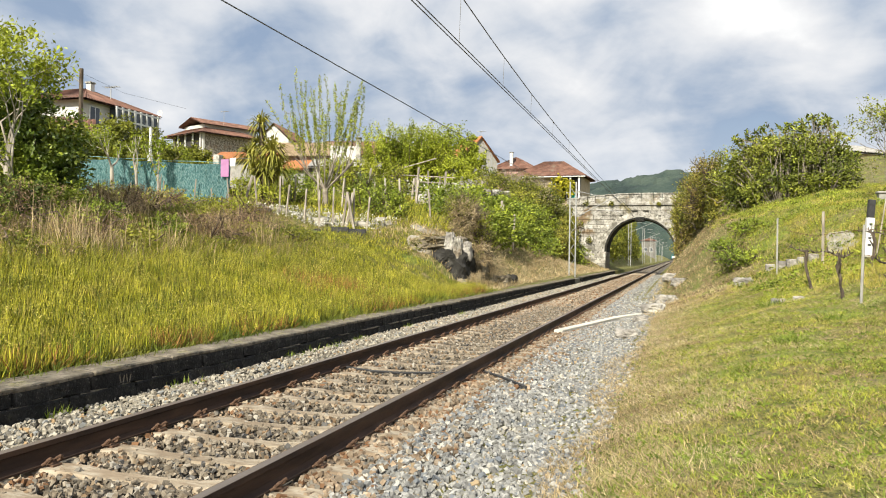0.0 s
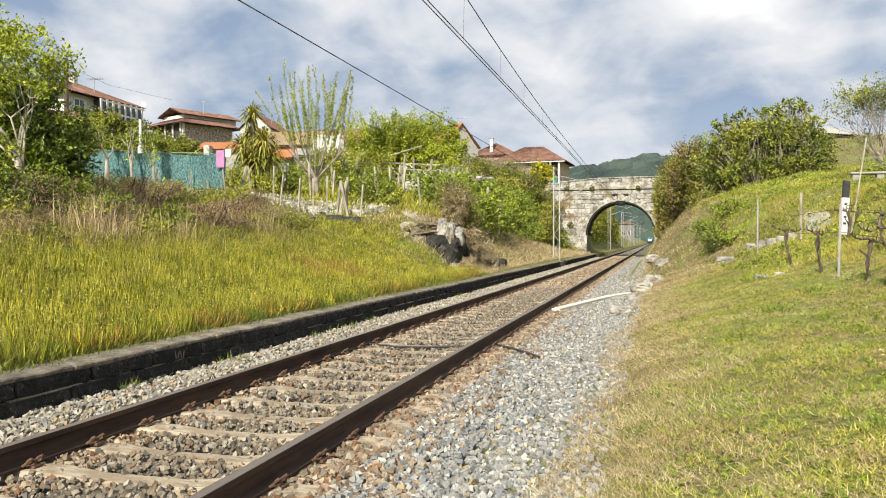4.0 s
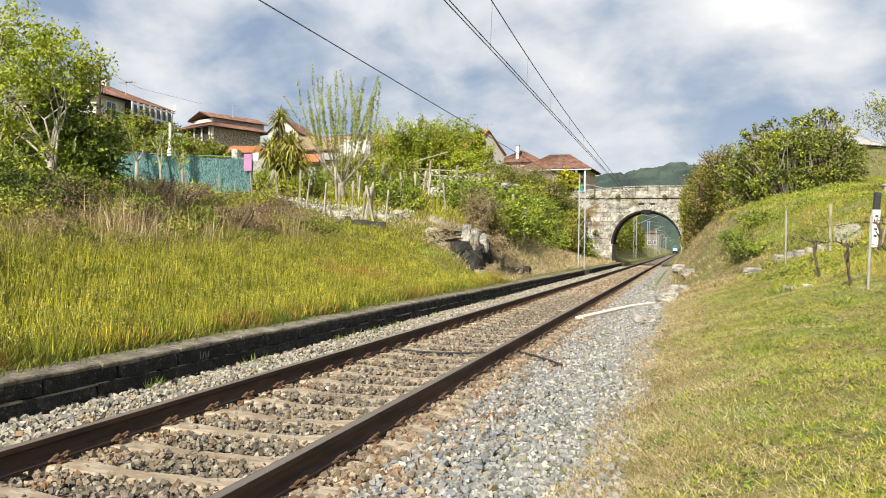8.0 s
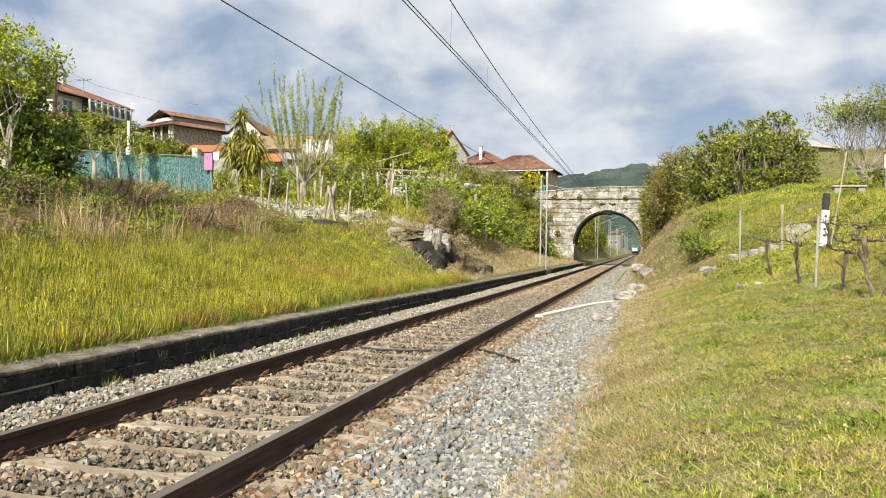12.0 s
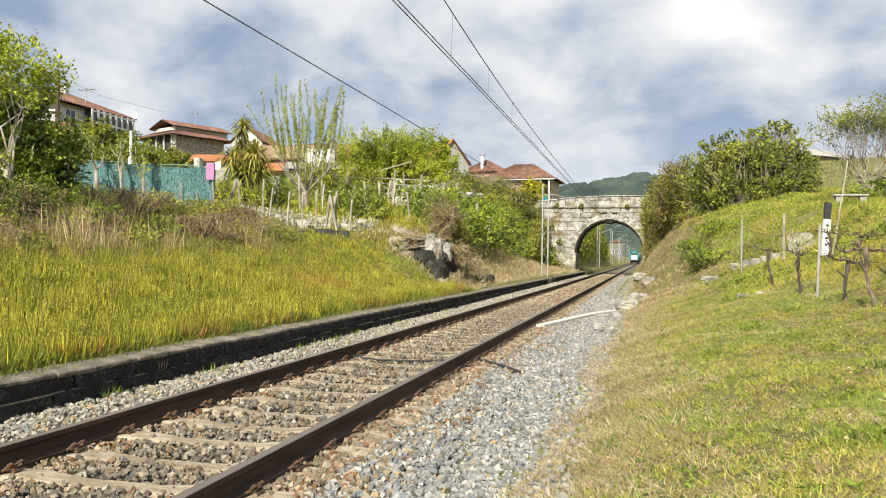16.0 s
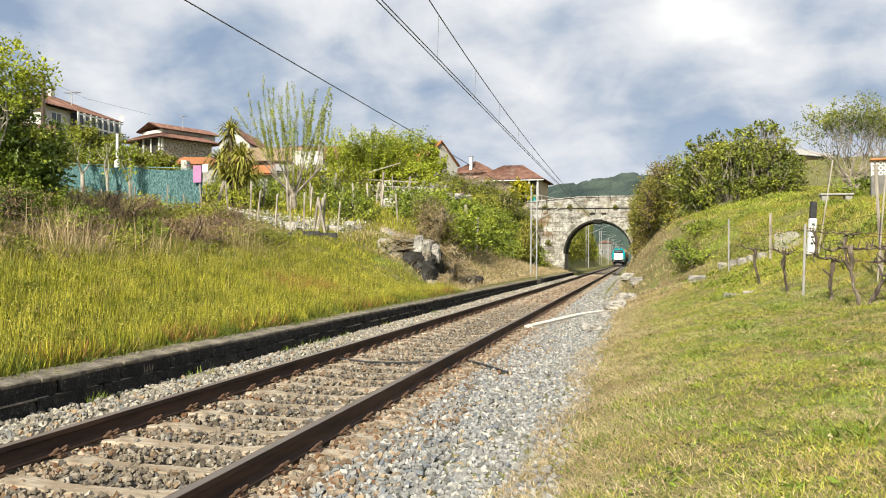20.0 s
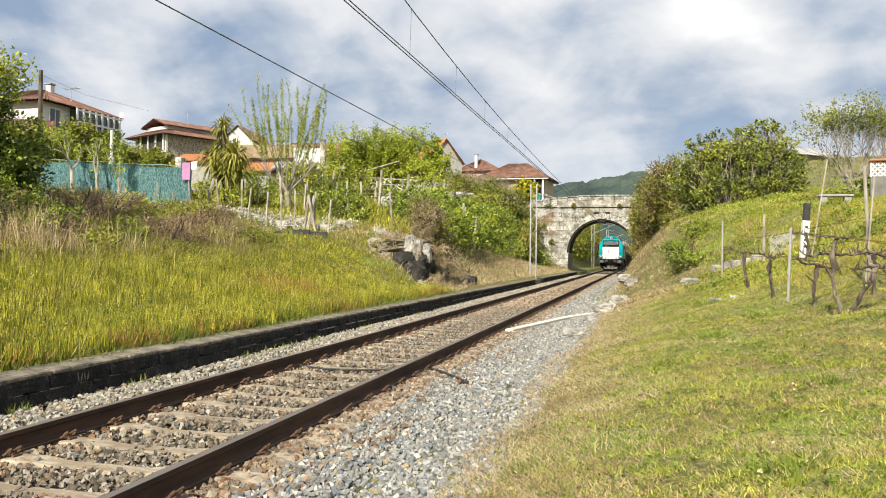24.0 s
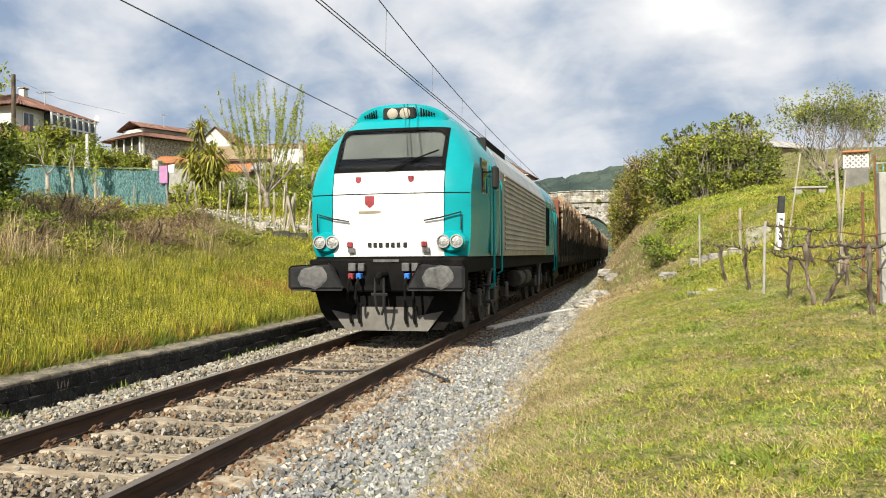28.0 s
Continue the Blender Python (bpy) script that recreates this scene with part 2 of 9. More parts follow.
M["granite"] = material("weathered_granite", [(0.20, 0.185, 0.155), (0.385, 0.368, 0.33), (0.52, 0.50, 0.46)], scale=1.9, rough=0.92, bump=0.9, bump_scale=18, bump_dist=0.04, obj_random=0.22,
                        spots=[(1.1, 0.55, 0.68, (0.15, 0.14, 0.115)), (5, 0.54, 0.64, (0.11, 0.105, 0.09)), (13, 0.56, 0.66, (0.085, 0.08, 0.068)), (0.8, 0.58, 0.68, (0.22, 0.19, 0.09)), (0.45, 0.58, 0.66, (0.17, 0.12, 0.07))])
M["mortar"] = material("dirty_mortar", [(0.19, 0.18, 0.155), (0.32, 0.305, 0.265)], scale=3, rough=0.95)
M["rock"] = material("lichen_rock", [(0.14, 0.13, 0.12), (0.32, 0.30, 0.27), (0.46, 0.44, 0.40)], scale=2.2, rough=0.92, bump=1.0, bump_scale=12, bump_dist=0.06,
                     spots=[(3, 0.58, 0.68, (0.07, 0.068, 0.062)), (1.6, 0.62, 0.72, (0.28, 0.22, 0.10))])
M["wire"] = material("dark_copper_wire", [(0.10, 0.10, 0.105), (0.15, 0.15, 0.15)], scale=2, rough=0.6, metal=0.4, bump=0)
M["galv"] = material("galvanised_steel", [(0.30, 0.305, 0.30), (0.43, 0.43, 0.42)], scale=6, rough=0.55, metal=0.5, bump=0.2, spots=[(3, 0.6, 0.72, (0.22, 0.17, 0.12))])
M["concrete"] = material("grey_concrete", [(0.255, 0.246, 0.23), (0.383, 0.374, 0.348)], scale=4, rough=0.95, bump=0.5, bump_scale=50, spots=[(2.5, 0.58, 0.7, (0.16, 0.15, 0.13))])


# ---------------------------------------------------------------- builders
def link_mesh(name, me, parent=None, label="", m=None):
    ob = new(name, me)
    if parent is not None:
        ob.parent = parent
    if m is not None:
        ob.matrix_basis = m
    if label:
        ob["label"] = label
    return ob


def part(name, bm, mat, parent=None, label="", smooth=False):
    """Links a bmesh as one mesh object, under its thing."""
    me = bpy.data.meshes.new(name)
    bm.to_mesh(me)
    bm.free()
    for mm in (mat if isinstance(mat, (list, tuple)) else [mat]):
        me.materials.append(mm)
    if smooth:
        me.polygons.foreach_set("use_smooth", [True] * len(me.polygons))
    return link_mesh(name, me, parent, label)


def arrays(name, verts, faces, mat, parent=None, label="", smooth=False):
    """Links big arrays of points (n, 3) and faces (m, 3 or 4) as one mesh."""
    verts, faces = np.asarray(verts, np.float32), np.asarray(faces, np.int32)
    me = bpy.data.meshes.new(name)
    k = faces.shape[1]
    me.vertices.add(len(verts))
    me.vertices.foreach_set("co", verts.ravel())
    me.loops.add(faces.size)
    me.loops.foreach_set("vertex_index", faces.ravel())
    me.polygons.add(len(faces))
    me.polygons.foreach_set("loop_start", np.arange(0, faces.size, k, dtype=np.int32))
    me.polygons.foreach_set("use_smooth", np.full(len(faces), smooth))
    me.update(calc_edges=True)
    me.validate()
    me.materials.append(mat)
    return link_mesh(name, me, parent, label)


def thing(name, label, category, m=None, group="", kind=""):
    ob = new(name)
    ob.empty_display_size = 0.2
    if m is not None:
        ob.matrix_basis = m
    return tagged(ob, label, category, group, kind)


def box(bm, x0, x1, y0, y1, z0, z1, bevel=0.0):
    vs = bmesh.ops.create_cube(bm, size=1.0)["verts"]
    for v in vs:
        v.co = Vector(((x0 + x1) / 2 + v.co.x * (x1 - x0), (y0 + y1) / 2 + v.co.y * (y1 - y0), (z0 + z1) / 2 + v.co.z * (z1 - z0)))
    if bevel:
        bmesh.ops.bevel(bm, geom=list({e for v in vs for e in v.link_edges}), offset=bevel, segments=1, affect="EDGES", profile=0.5)
    return bm


def boxed(*a, bevel=0.0):
    return box(bmesh.new(), *a, bevel=bevel)


def tube(bm, points, radii, sides=6, cap=True):
    """A tube through points; radii one number or one for each point."""
    pts = [Vector(p) for p in points]
    if isinstance(radii, (int, float)):
        radii = [radii] * len(pts)
    rings, side = [], None
    for i, p in enumerate(pts):
        d = (pts[min(i + 1, len(pts) - 1)] - pts[max(i - 1, 0)]).normalized()
        if side is None:
            side = d.orthogonal().normalized()
        side = (side - d * side.dot(d)).normalized()
        up = d.cross(side)
        rings.append([bm.verts.new(p + (side * math.cos(a) + up * math.sin(a)) * radii[i]) for a in (2 * math.pi * k / sides for k in range(sides))])
    for a, b in zip(rings, rings[1:]):
        for k in range(sides):
            bm.faces.new((a[k], a[(k + 1) % sides], b[(k + 1) % sides], b[k]))
    if cap and sides > 2:
        bm.faces.new(list(reversed(rings[0])))
        bm.faces.new(rings[-1])
    return bm


def tubed(points, radii, sides=6):
    return tube(bmesh.new(), points, radii, sides)


def prism(bm, outline, axis, a, b):
    """Extrudes an outline, pairs of numbers, from a to b along an axis ('x': pairs are y, z; 'y': x, z; 'z': x, y)."""
    def at(p, q):
        return {"x": (q, p[0], p[1]), "y": (p[0], q, p[1]), "z": (p[0], p[1], q)}[axis]
    A, B = [bm.verts.new(at(p, a)) for p in outline], [bm.verts.new(at(p, b)) for p in outline]
    n = len(outline)
    for k in range(n):
        bm.faces.new((A[k], A[(k + 1) % n], B[(k + 1) % n], B[k]))
    bm.faces.new(list(reversed(A)))
    bm.faces.new(B)
    bmesh.ops.recalc_face_normals(bm, faces=bm.faces)
    return bm


def lathe(bm, profile, axis="z", sides=16, at=(0, 0, 0), cap=True):
    """Turns (radius, height) pairs about an axis through at."""
    rings = []
    for r, h in profile:
        ring = []
        for k in range(sides):
            a = 2 * math.pi * k / sides
            c, s = r * math.cos(a), r * math.sin(a)
            p = {"z": (c, s, h), "y": (c, h, s), "x": (h, c, s)}[axis]
            ring.append(bm.verts.new(Vector(p) + Vector(at)))
        rings.append(ring)
    for a, b in zip(rings, rings[1:]):
        for k in range(sides):
            bm.faces.new((a[k], a[(k + 1) % sides], b[(k + 1) % sides], b[k]))
    if cap:
        bm.faces.new(rings[0])
        bm.faces.new(rings[-1])
    else:
        for k in range(sides):
            bm.faces.new((rings[-1][k], rings[-1][(k + 1) % sides], rings[0][(k + 1) % sides], rings[0][k]))
    bmesh.ops.recalc_face_normals(bm, faces=bm.faces)
    return bm


def rough_up(bm, amount, scale, seed=0):
    for v in bm.verts:
        v.co += Vector(noise.noise_vector(v.co * scale + Vector((seed, 3 * seed, 0)))) * amount
    return bm


rng = np.random.default_rng(11)


# ---------------------------------------------------------------- the lie of the land
LEFT = {  # distance along the line: distances to its left and heights there
    -60: ((1.95, 2.9, 4, 6, 9.4, 11.8, 14, 20, 40, 120), (0.12, 0.14, 0.33, 0.85, 1.7, 2.5, 2.9, 3.3, 4.2, 6)),
    22: ((1.95, 2.9, 4, 6, 9.4, 11.8, 14, 20, 40, 120), (0.12, 0.14, 0.33, 0.85, 1.75, 2.45, 2.8, 3.2, 4.2, 6)),
    26: ((1.95, 2.9, 4, 6, 9.4, 11.8, 14, 20, 40, 120), (0.12, 0.16, 0.45, 1.35, 1.95, 2.65, 3.0, 3.2, 4.2, 6)),
    29.5: ((1.95, 2.9, 3.8, 4.6, 6, 9.4, 12, 20, 40, 120), (0.12, 0.22, 0.6, 1.9, 2.4, 2.5, 2.95, 3.3, 4.4, 6)),
    33: ((1.95, 2.9, 4.2, 5.2, 7, 9.4, 12, 20, 40, 120), (0.12, 0.25, 0.9, 2.2, 2.8, 3.0, 3.2, 3.5, 4.8, 6)),
    48: ((1.95, 2.9, 5, 7.8, 9.5, 10.8, 14, 20, 40, 120), (0.12, 0.3, 1.5, 3.9, 4.3, 4.5, 4.6, 4.7, 5.8, 7)),
    70: ((1.95, 3.2, 5.7, 7.5, 9, 11, 14, 20, 40, 120), (0.1, 0.25, 0.7, 3.2, 5.6, 6.1, 6.3, 6.4, 7.5, 9)),
    84: ((1.95, 3.2, 5.0, 6.5, 8, 11, 14, 20, 40, 120), (0.0, 0.25, 2.0, 4.8, 6.6, 7.0, 7.3, 7.8, 9.5, 12)),
    110: ((1.95, 3.2, 5, 7, 9, 11, 15, 20, 40, 120), (0.0, 0.3, 2.6, 5.8, 7.6, 8.3, 8.8, 9.2, 10.5, 14)),
    260: ((1.95, 3.2, 5, 7, 9, 11, 15, 20, 40, 120), (0.0, 0.2, 1.2, 2.2, 3.0, 3.6, 4, 5, 9, 12)),
}
RIGHT = {
    -60: ((1.6, 2.45, 3, 4.4, 6, 8, 14, 25, 120), (-0.22, -0.17, -0.05, 0.27, 0.5, 0.75, 1.3, 2, 6)),
    8: ((1.6, 2.45, 3, 4.4, 6, 8, 14, 25, 120), (-0.22, -0.17, -0.05, 0.27, 0.5, 0.8, 1.4, 2, 6)),
    15: ((1.6, 2.45, 3, 4.6, 6, 8, 14, 25, 120), (-0.22, -0.17, -0.03, 0.43, 0.66, 1.15, 2.1, 3, 6)),
    24.5: ((1.6, 2.45, 3.05, 4.6, 5.9, 7.5, 8.8, 11, 120), (-0.22, -0.15, -0.04, 0.52, 0.92, 1.7, 2.6, 3.1, 6)),
    28: ((1.6, 2.45, 3.05, 4.0, 4.7, 5.6, 6.3, 7.25, 8.5, 11, 120), (-0.22, -0.15, 0.0, 0.42, 0.85, 1.65, 2.2, 2.72, 3.0, 3.4, 6)),
    33: ((1.6, 2.2, 3.0, 3.8, 5.0, 6.5, 8, 10, 12, 25, 120), (-0.22, -0.12, 0.25, 1.2, 2.55, 3.22, 3.52, 3.66, 3.8, 4.8, 6)),
    46: ((1.6, 2.2, 2.8, 3.5, 5, 9, 12, 25, 120), (-0.22, -0.12, 0.5, 1.8, 3.7, 5.2, 5.5, 6, 7)),
    55: ((1.6, 2.2, 2.8, 3.5, 5, 8, 11, 14, 25, 120), (-0.22, -0.12, 0.5, 2.0, 4.0, 5.6, 6.9, 7.7, 8.0, 8)),
    75: ((1.6, 2.5, 3.2, 4, 5, 8, 12, 25, 120), (-0.22, -0.15, 0.4, 2.6, 4.8, 6.4, 6.7, 7, 8)),
    110: ((1.6, 2.4, 3.5, 4.5, 6, 10, 14, 25, 120), (-0.22, -0.1, 0.9, 1.8, 3, 5, 6, 7, 8)),
    260: ((1.6, 2.4, 3.5, 4.5, 6, 10, 14, 25, 120), (-0.22, -0.1, 0.5, 1.2, 2, 3, 4, 5, 8)),
}


def profile_height(table, away, y):
    ys = sorted(table)
    rows = np.stack([np.interp(away, *table[k]) for k in ys])
    y = np.clip(y, ys[0], ys[-1])
    i = np.clip(np.searchsorted(ys, y) - 1, 0, len(ys) - 2)
    y0, y1 = np.array(ys, float)[i], np.array(ys, float)[i + 1]
    f = (y - y0) / (y1 - y0)
    cols = np.arange(len(away))
    return rows[i, cols] * (1 - f) + rows[i + 1, cols] * f


def lumps(x, y, size, seed):
    return sum(np.sin(x * a / size + seed * (k + 1)) * np.sin(y * b / size + 2.3 * seed + k) for k, (a, b) in enumerate(((1.0, 1.3), (2.3, 1.7), (3.9, 4.3)))) / 3


def height(x, y):
    """The ground's height at points x, y (arrays)."""
    x, y = np.atleast_1d(np.asarray(x, float)), np.atleast_1d(np.asarray(y, float))
    z = np.where(x < 0, profile_height(LEFT, -x, y), profile_height(RIGHT, x, y))
    bumpy = np.clip((np.abs(x) - 2.9) / 2.0, 0, 1)
    z = z + bumpy * (0.07 * lumps(x, y, 0.9, 1.7) + 0.10 * lumps(x, y, 3.1, 0.6) * np.clip((np.abs(x) - 5) / 5, 0, 1))
    return np.where((x > -2.20) & (x < 1.6), -0.32, z)


def h1(x, y):
    return float(height(x, y)[0])


def spread(a, b, steps):
    return np.concatenate([np.arange(a, b, steps), [b]])


GX = np.unique(np.concatenate([[-3000, -1800, -1000, -600, -350, -220, -150], np.arange(-120, -40, 5.0), np.arange(-40, -16, 1.2), np.arange(-16, -2.9, 0.35),
                               [-2.9, -2.4, -2.22, -2.20, -2.19, 1.59, 1.6, 2.0, 2.45], np.arange(2.7, 14, 0.3), np.arange(14, 40, 1.5), np.arange(40, 121, 8.0), [160, 250, 400, 700, 1200, 2000, 3000]]))
GY = np.unique(np.concatenate([[-3000, -1500, -700, -300, -150], np.arange(-80, -8, 6.0), np.arange(-8, 40, 0.4), np.arange(40, 90, 0.8), np.arange(90, 262, 4.0), [300, 400, 600, 1000, 2000, 4000]]))
gx, gy = np.meshgrid(GX, GY)
gz = height(gx.ravel(), gy.ravel())
nx_, ny_ = len(GX), len(GY)
idx = np.arange(nx_ * ny_).reshape(ny_, nx_)
quads = np.stack([idx[:-1, :-1], idx[:-1, 1:], idx[1:, 1:], idx[1:, :-1]], -1).reshape(-1, 4)
ground = arrays("ground", np.stack([gx.ravel(), gy.ravel(), gz], 1), quads, M["ground"], smooth=True)
tagged(ground, "grassy earth banks rising on both sides of a railway cutting", "ground", kind="structure")

# ---------------------------------------------------------------- the track
TRACK_FROM, TRACK_TO, SLEEPER = -9.4, 640.0, 0.6
FIRST = 5.0 - 24 * SLEEPER

bm = bmesh.new()
prism(bm, [(-1.95, -0.30), (-1.95, -0.205), (-1.3, -0.225), (-1.2, -0.245), (1.2, -0.245), (1.4, -0.215), (2.5, -0.195), (2.75, -0.30)], "y", -40, 650)
bed = tagged(part("ballast_bed", bm, M["ballast_bed"]), "dirty grey crushed stone bed under the railway track", "ballast", kind="structure")

track = thing("railway_track", "single line of rusty steel rails on concrete sleepers", "railway track", kind="structure")


def rail(x, side):
    o = [(-0.036, 0.0), (0.036, 0.0), (0.036, -0.035), (0.010, -0.05), (0.010, -0.125), (0.07, -0.145), (0.07, -0.16), (-0.07, -0.16), (-0.07, -0.145), (-0.010, -0.125), (-0.010, -0.05), (-0.036, -0.035)]
    r = part("rail", prism(bmesh.new(), [(x + a, b - 0.002) for a, b in o], "y", -40, 650), M["rail_side"], track, "rust-brown steel rail")
    part("rail_head", prism(bmesh.new(), [(x - 0.0355, -0.012), (x - 0.031, -0.0015), (x - 0.02, 0.001), (x + 0.02, 0.001), (x + 0.031, -0.0015), (x + 0.0355, -0.012)], "y", -40, 650), M["rail_top"], r, "worn shiny running surface")


rail(-0.870, -1)
rail(0.870, 1)


def sleeper_mesh():
    bm = bmesh.new()
    # deeper under the rails, waisted in the middle
    xs = (-1.28, -1.22, -0.55, -0.3, 0.3, 0.55, 1.22, 1.28)
    tops = (-0.20, -0.168, -0.170, -0.192, -0.192, -0.170, -0.168, -0.20)
    half = (0.10, 0.115, 0.115, 0.10, 0.10, 0.115, 0.115, 0.10)
    rows = []
    for x, z, w in zip(xs, tops, half):
        rows.append([bm.verts.new((x, -w - 0.02, -0.33)), bm.verts.new((x, -w, z - 0.02)), bm.verts.new((x, -w + 0.02, z)), bm.verts.new((x, w - 0.02, z)), bm.verts.new((x, w, z - 0.02)), bm.verts.new((x, w + 0.02, -0.33))])
    for a, b in zip(rows, rows[1:]):
        for k in range(5):
            bm.faces.new((a[k], a[k + 1], b[k + 1], b[k]))
    bm.faces.new(rows[0])
    bm.faces.new(rows[-1])
    bmesh.ops.recalc_face_normals(bm, faces=bm.faces)
    me = bpy.data.meshes.new("sleeper")
    bm.to_mesh(me)
    bm.free()
    me.materials.append(M["sleeper"])
    return me


def clip_mesh():
    """Two curled spring loops and the bolt that hold the rail's foot."""
    bm = bmesh.new()
    for s in (-1, 1):
        tube(bm, [(-0.02, s * 0.018, 0.0), (0.015, s * 0.02, 0.022), (0.04, s * 0.028, 0.044), (0.05, s * 0.046, 0.054), (0.045, s * 0.064, 0.046), (0.03, s * 0.072, 0.024), (0.0, s * 0.07, 0.006), (-0.02, s * 0.062, 0.002)], 0.010, 6)
    box(bm, -0.005, 0.07, -0.04, 0.04, -0.014, 0.006)
    lathe(bm, [(0.018, 0.0), (0.018, 0.022), (0.011, 0.025), (0.011, 0.04)], "z", 6, (0.03, 0, 0))
    me = bpy.data.meshes.new("rail_clip")
    bm.to_mesh(me)
    bm.free()
    me.materials.append(M["clip"])
    return me


SM, CM = sleeper_mesh(), clip_mesh()


def lay_sleepers():
    far_v, far_f, n = [], [], 0
    for k in range(0, 560):
        y = FIRST + k * SLEEPER
        if y < 92:
            link_mesh("sleeper", SM, track, m=pose(random.uniform(-0.012, 0.012), y + random.uniform(-0.01, 0.01), random.uniform(-0.012, 0.004), 0, 0, random.uniform(-0.35, 0.35)))
            if 2 < y < 34:
                for x, turn in ((-0.805, 0), (-0.935, 180), (0.935, 0), (0.805, 180)):
                    link_mesh("rail_clip", CM, track, m=pose(x, y, -0.158, 0, 0, turn + random.uniform(-5, 5)))
        else:
            far_v += [(-1.28, y - 0.12, -0.175), (1.28, y - 0.12, -0.175), (1.28, y + 0.12, -0.175), (-1.28, y + 0.12, -0.175)]
            far_f.append((n, n + 1, n + 2, n + 3))
            n += 4
    arrays("far_sleepers", far_v, far_f, M["sleeper"], track)


# ---------------------------------------------------------------- the low platform
platform = thing("platform", "low disused platform edge of near-black masonry with a pale coping", "platform", kind="structure")
PX = -1.95


def stone_block(name, lx, ly, lz, mat, bevel=0.012, uneven=0.006, seed=0):
    bm = boxed(-lx / 2, lx / 2, -ly / 2, ly / 2, -lz / 2, lz / 2, bevel=bevel)
    bmesh.ops.subdivide_edges(bm, edges=[e for e in bm.edges if e.calc_length() > 0.1], cuts=2, use_grid_fill=True)
    rough_up(rough_up(bm, uneven, 6.0, seed), uneven * 0.6, 19.0, seed + 3)
    me = bpy.data.meshes.new(name)
    bm.to_mesh(me)
    bm.free()
    me.materials.append(mat)
    return me


def build_platform():
    top, mid, low = 0.17, -0.01, -0.30
    backing = boxed(PX - 0.55, PX - 0.10, -40, 73, -0.30, 0.13)
    part("backing", backing, M["mortar"], platform)
    kinds = {}
    for length in (0.92, 0.47):
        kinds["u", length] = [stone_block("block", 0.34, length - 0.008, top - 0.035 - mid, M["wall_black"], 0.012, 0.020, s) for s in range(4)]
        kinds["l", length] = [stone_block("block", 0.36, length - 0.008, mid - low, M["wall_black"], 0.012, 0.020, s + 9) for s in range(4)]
    cope = [stone_block("coping_slab", 0.42, 1.195, 0.045, M["coping"], 0.012, 0.018, s) for s in range(4)]
    for course, z, shift in (("u", (top - 0.035 + mid) / 2, 0.0), ("l", (mid + low) / 2, 0.3)):
        y = -4.0 - shift
        while y < 73:
            length = 0.92 if y < 13 else 0.47
            if not 44.9 < y < 48.2:
                proud = 0.014 if course == "l" else 0.0
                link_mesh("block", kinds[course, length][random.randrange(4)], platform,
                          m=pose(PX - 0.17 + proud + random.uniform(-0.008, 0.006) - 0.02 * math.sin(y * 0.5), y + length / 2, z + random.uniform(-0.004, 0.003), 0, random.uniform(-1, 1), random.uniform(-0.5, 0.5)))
            y += length
    y = -4.0
    while y < 73:
        if not 44.2 < y < 47.8:
            link_mesh("coping_slab", cope[random.randrange(4)], platform, m=pose(PX - 0.20 + random.uniform(-0.012, 0.008) - 0.02 * math.sin(y * 0.5), y + 0.6, top - 0.0175 + random.uniform(-0.005, 0.004), random.uniform(-0.3, 0.3), random.uniform(-0.8, 0.8), random.uniform(-0.4, 0.4)))
        y += 1.2


# ---------------------------------------------------------------- the stone bridge
BY, BD = 77.0, 4.6          # its near face, and how deep it is
ARC_R, ARC_Z = 3.08, 1.84   # the arch: half its span, and the height of its centre
BX0, BX1, BTOP = -6.4, 7.5, 6.12

bridge = thing("stone_bridge", "weathered granite road bridge with a round arch over the track", "bridge", kind="structure")


def arch_z(x):
    return ARC_Z + math.sqrt(max(0.0, ARC_R ** 2 - x * x))


def parapet_top(x):
    return 7.28 - 0.010 * (x - 0.5) ** 2 if x < 0.5 else 7.28 - 0.003 * (x - 0.5) ** 2


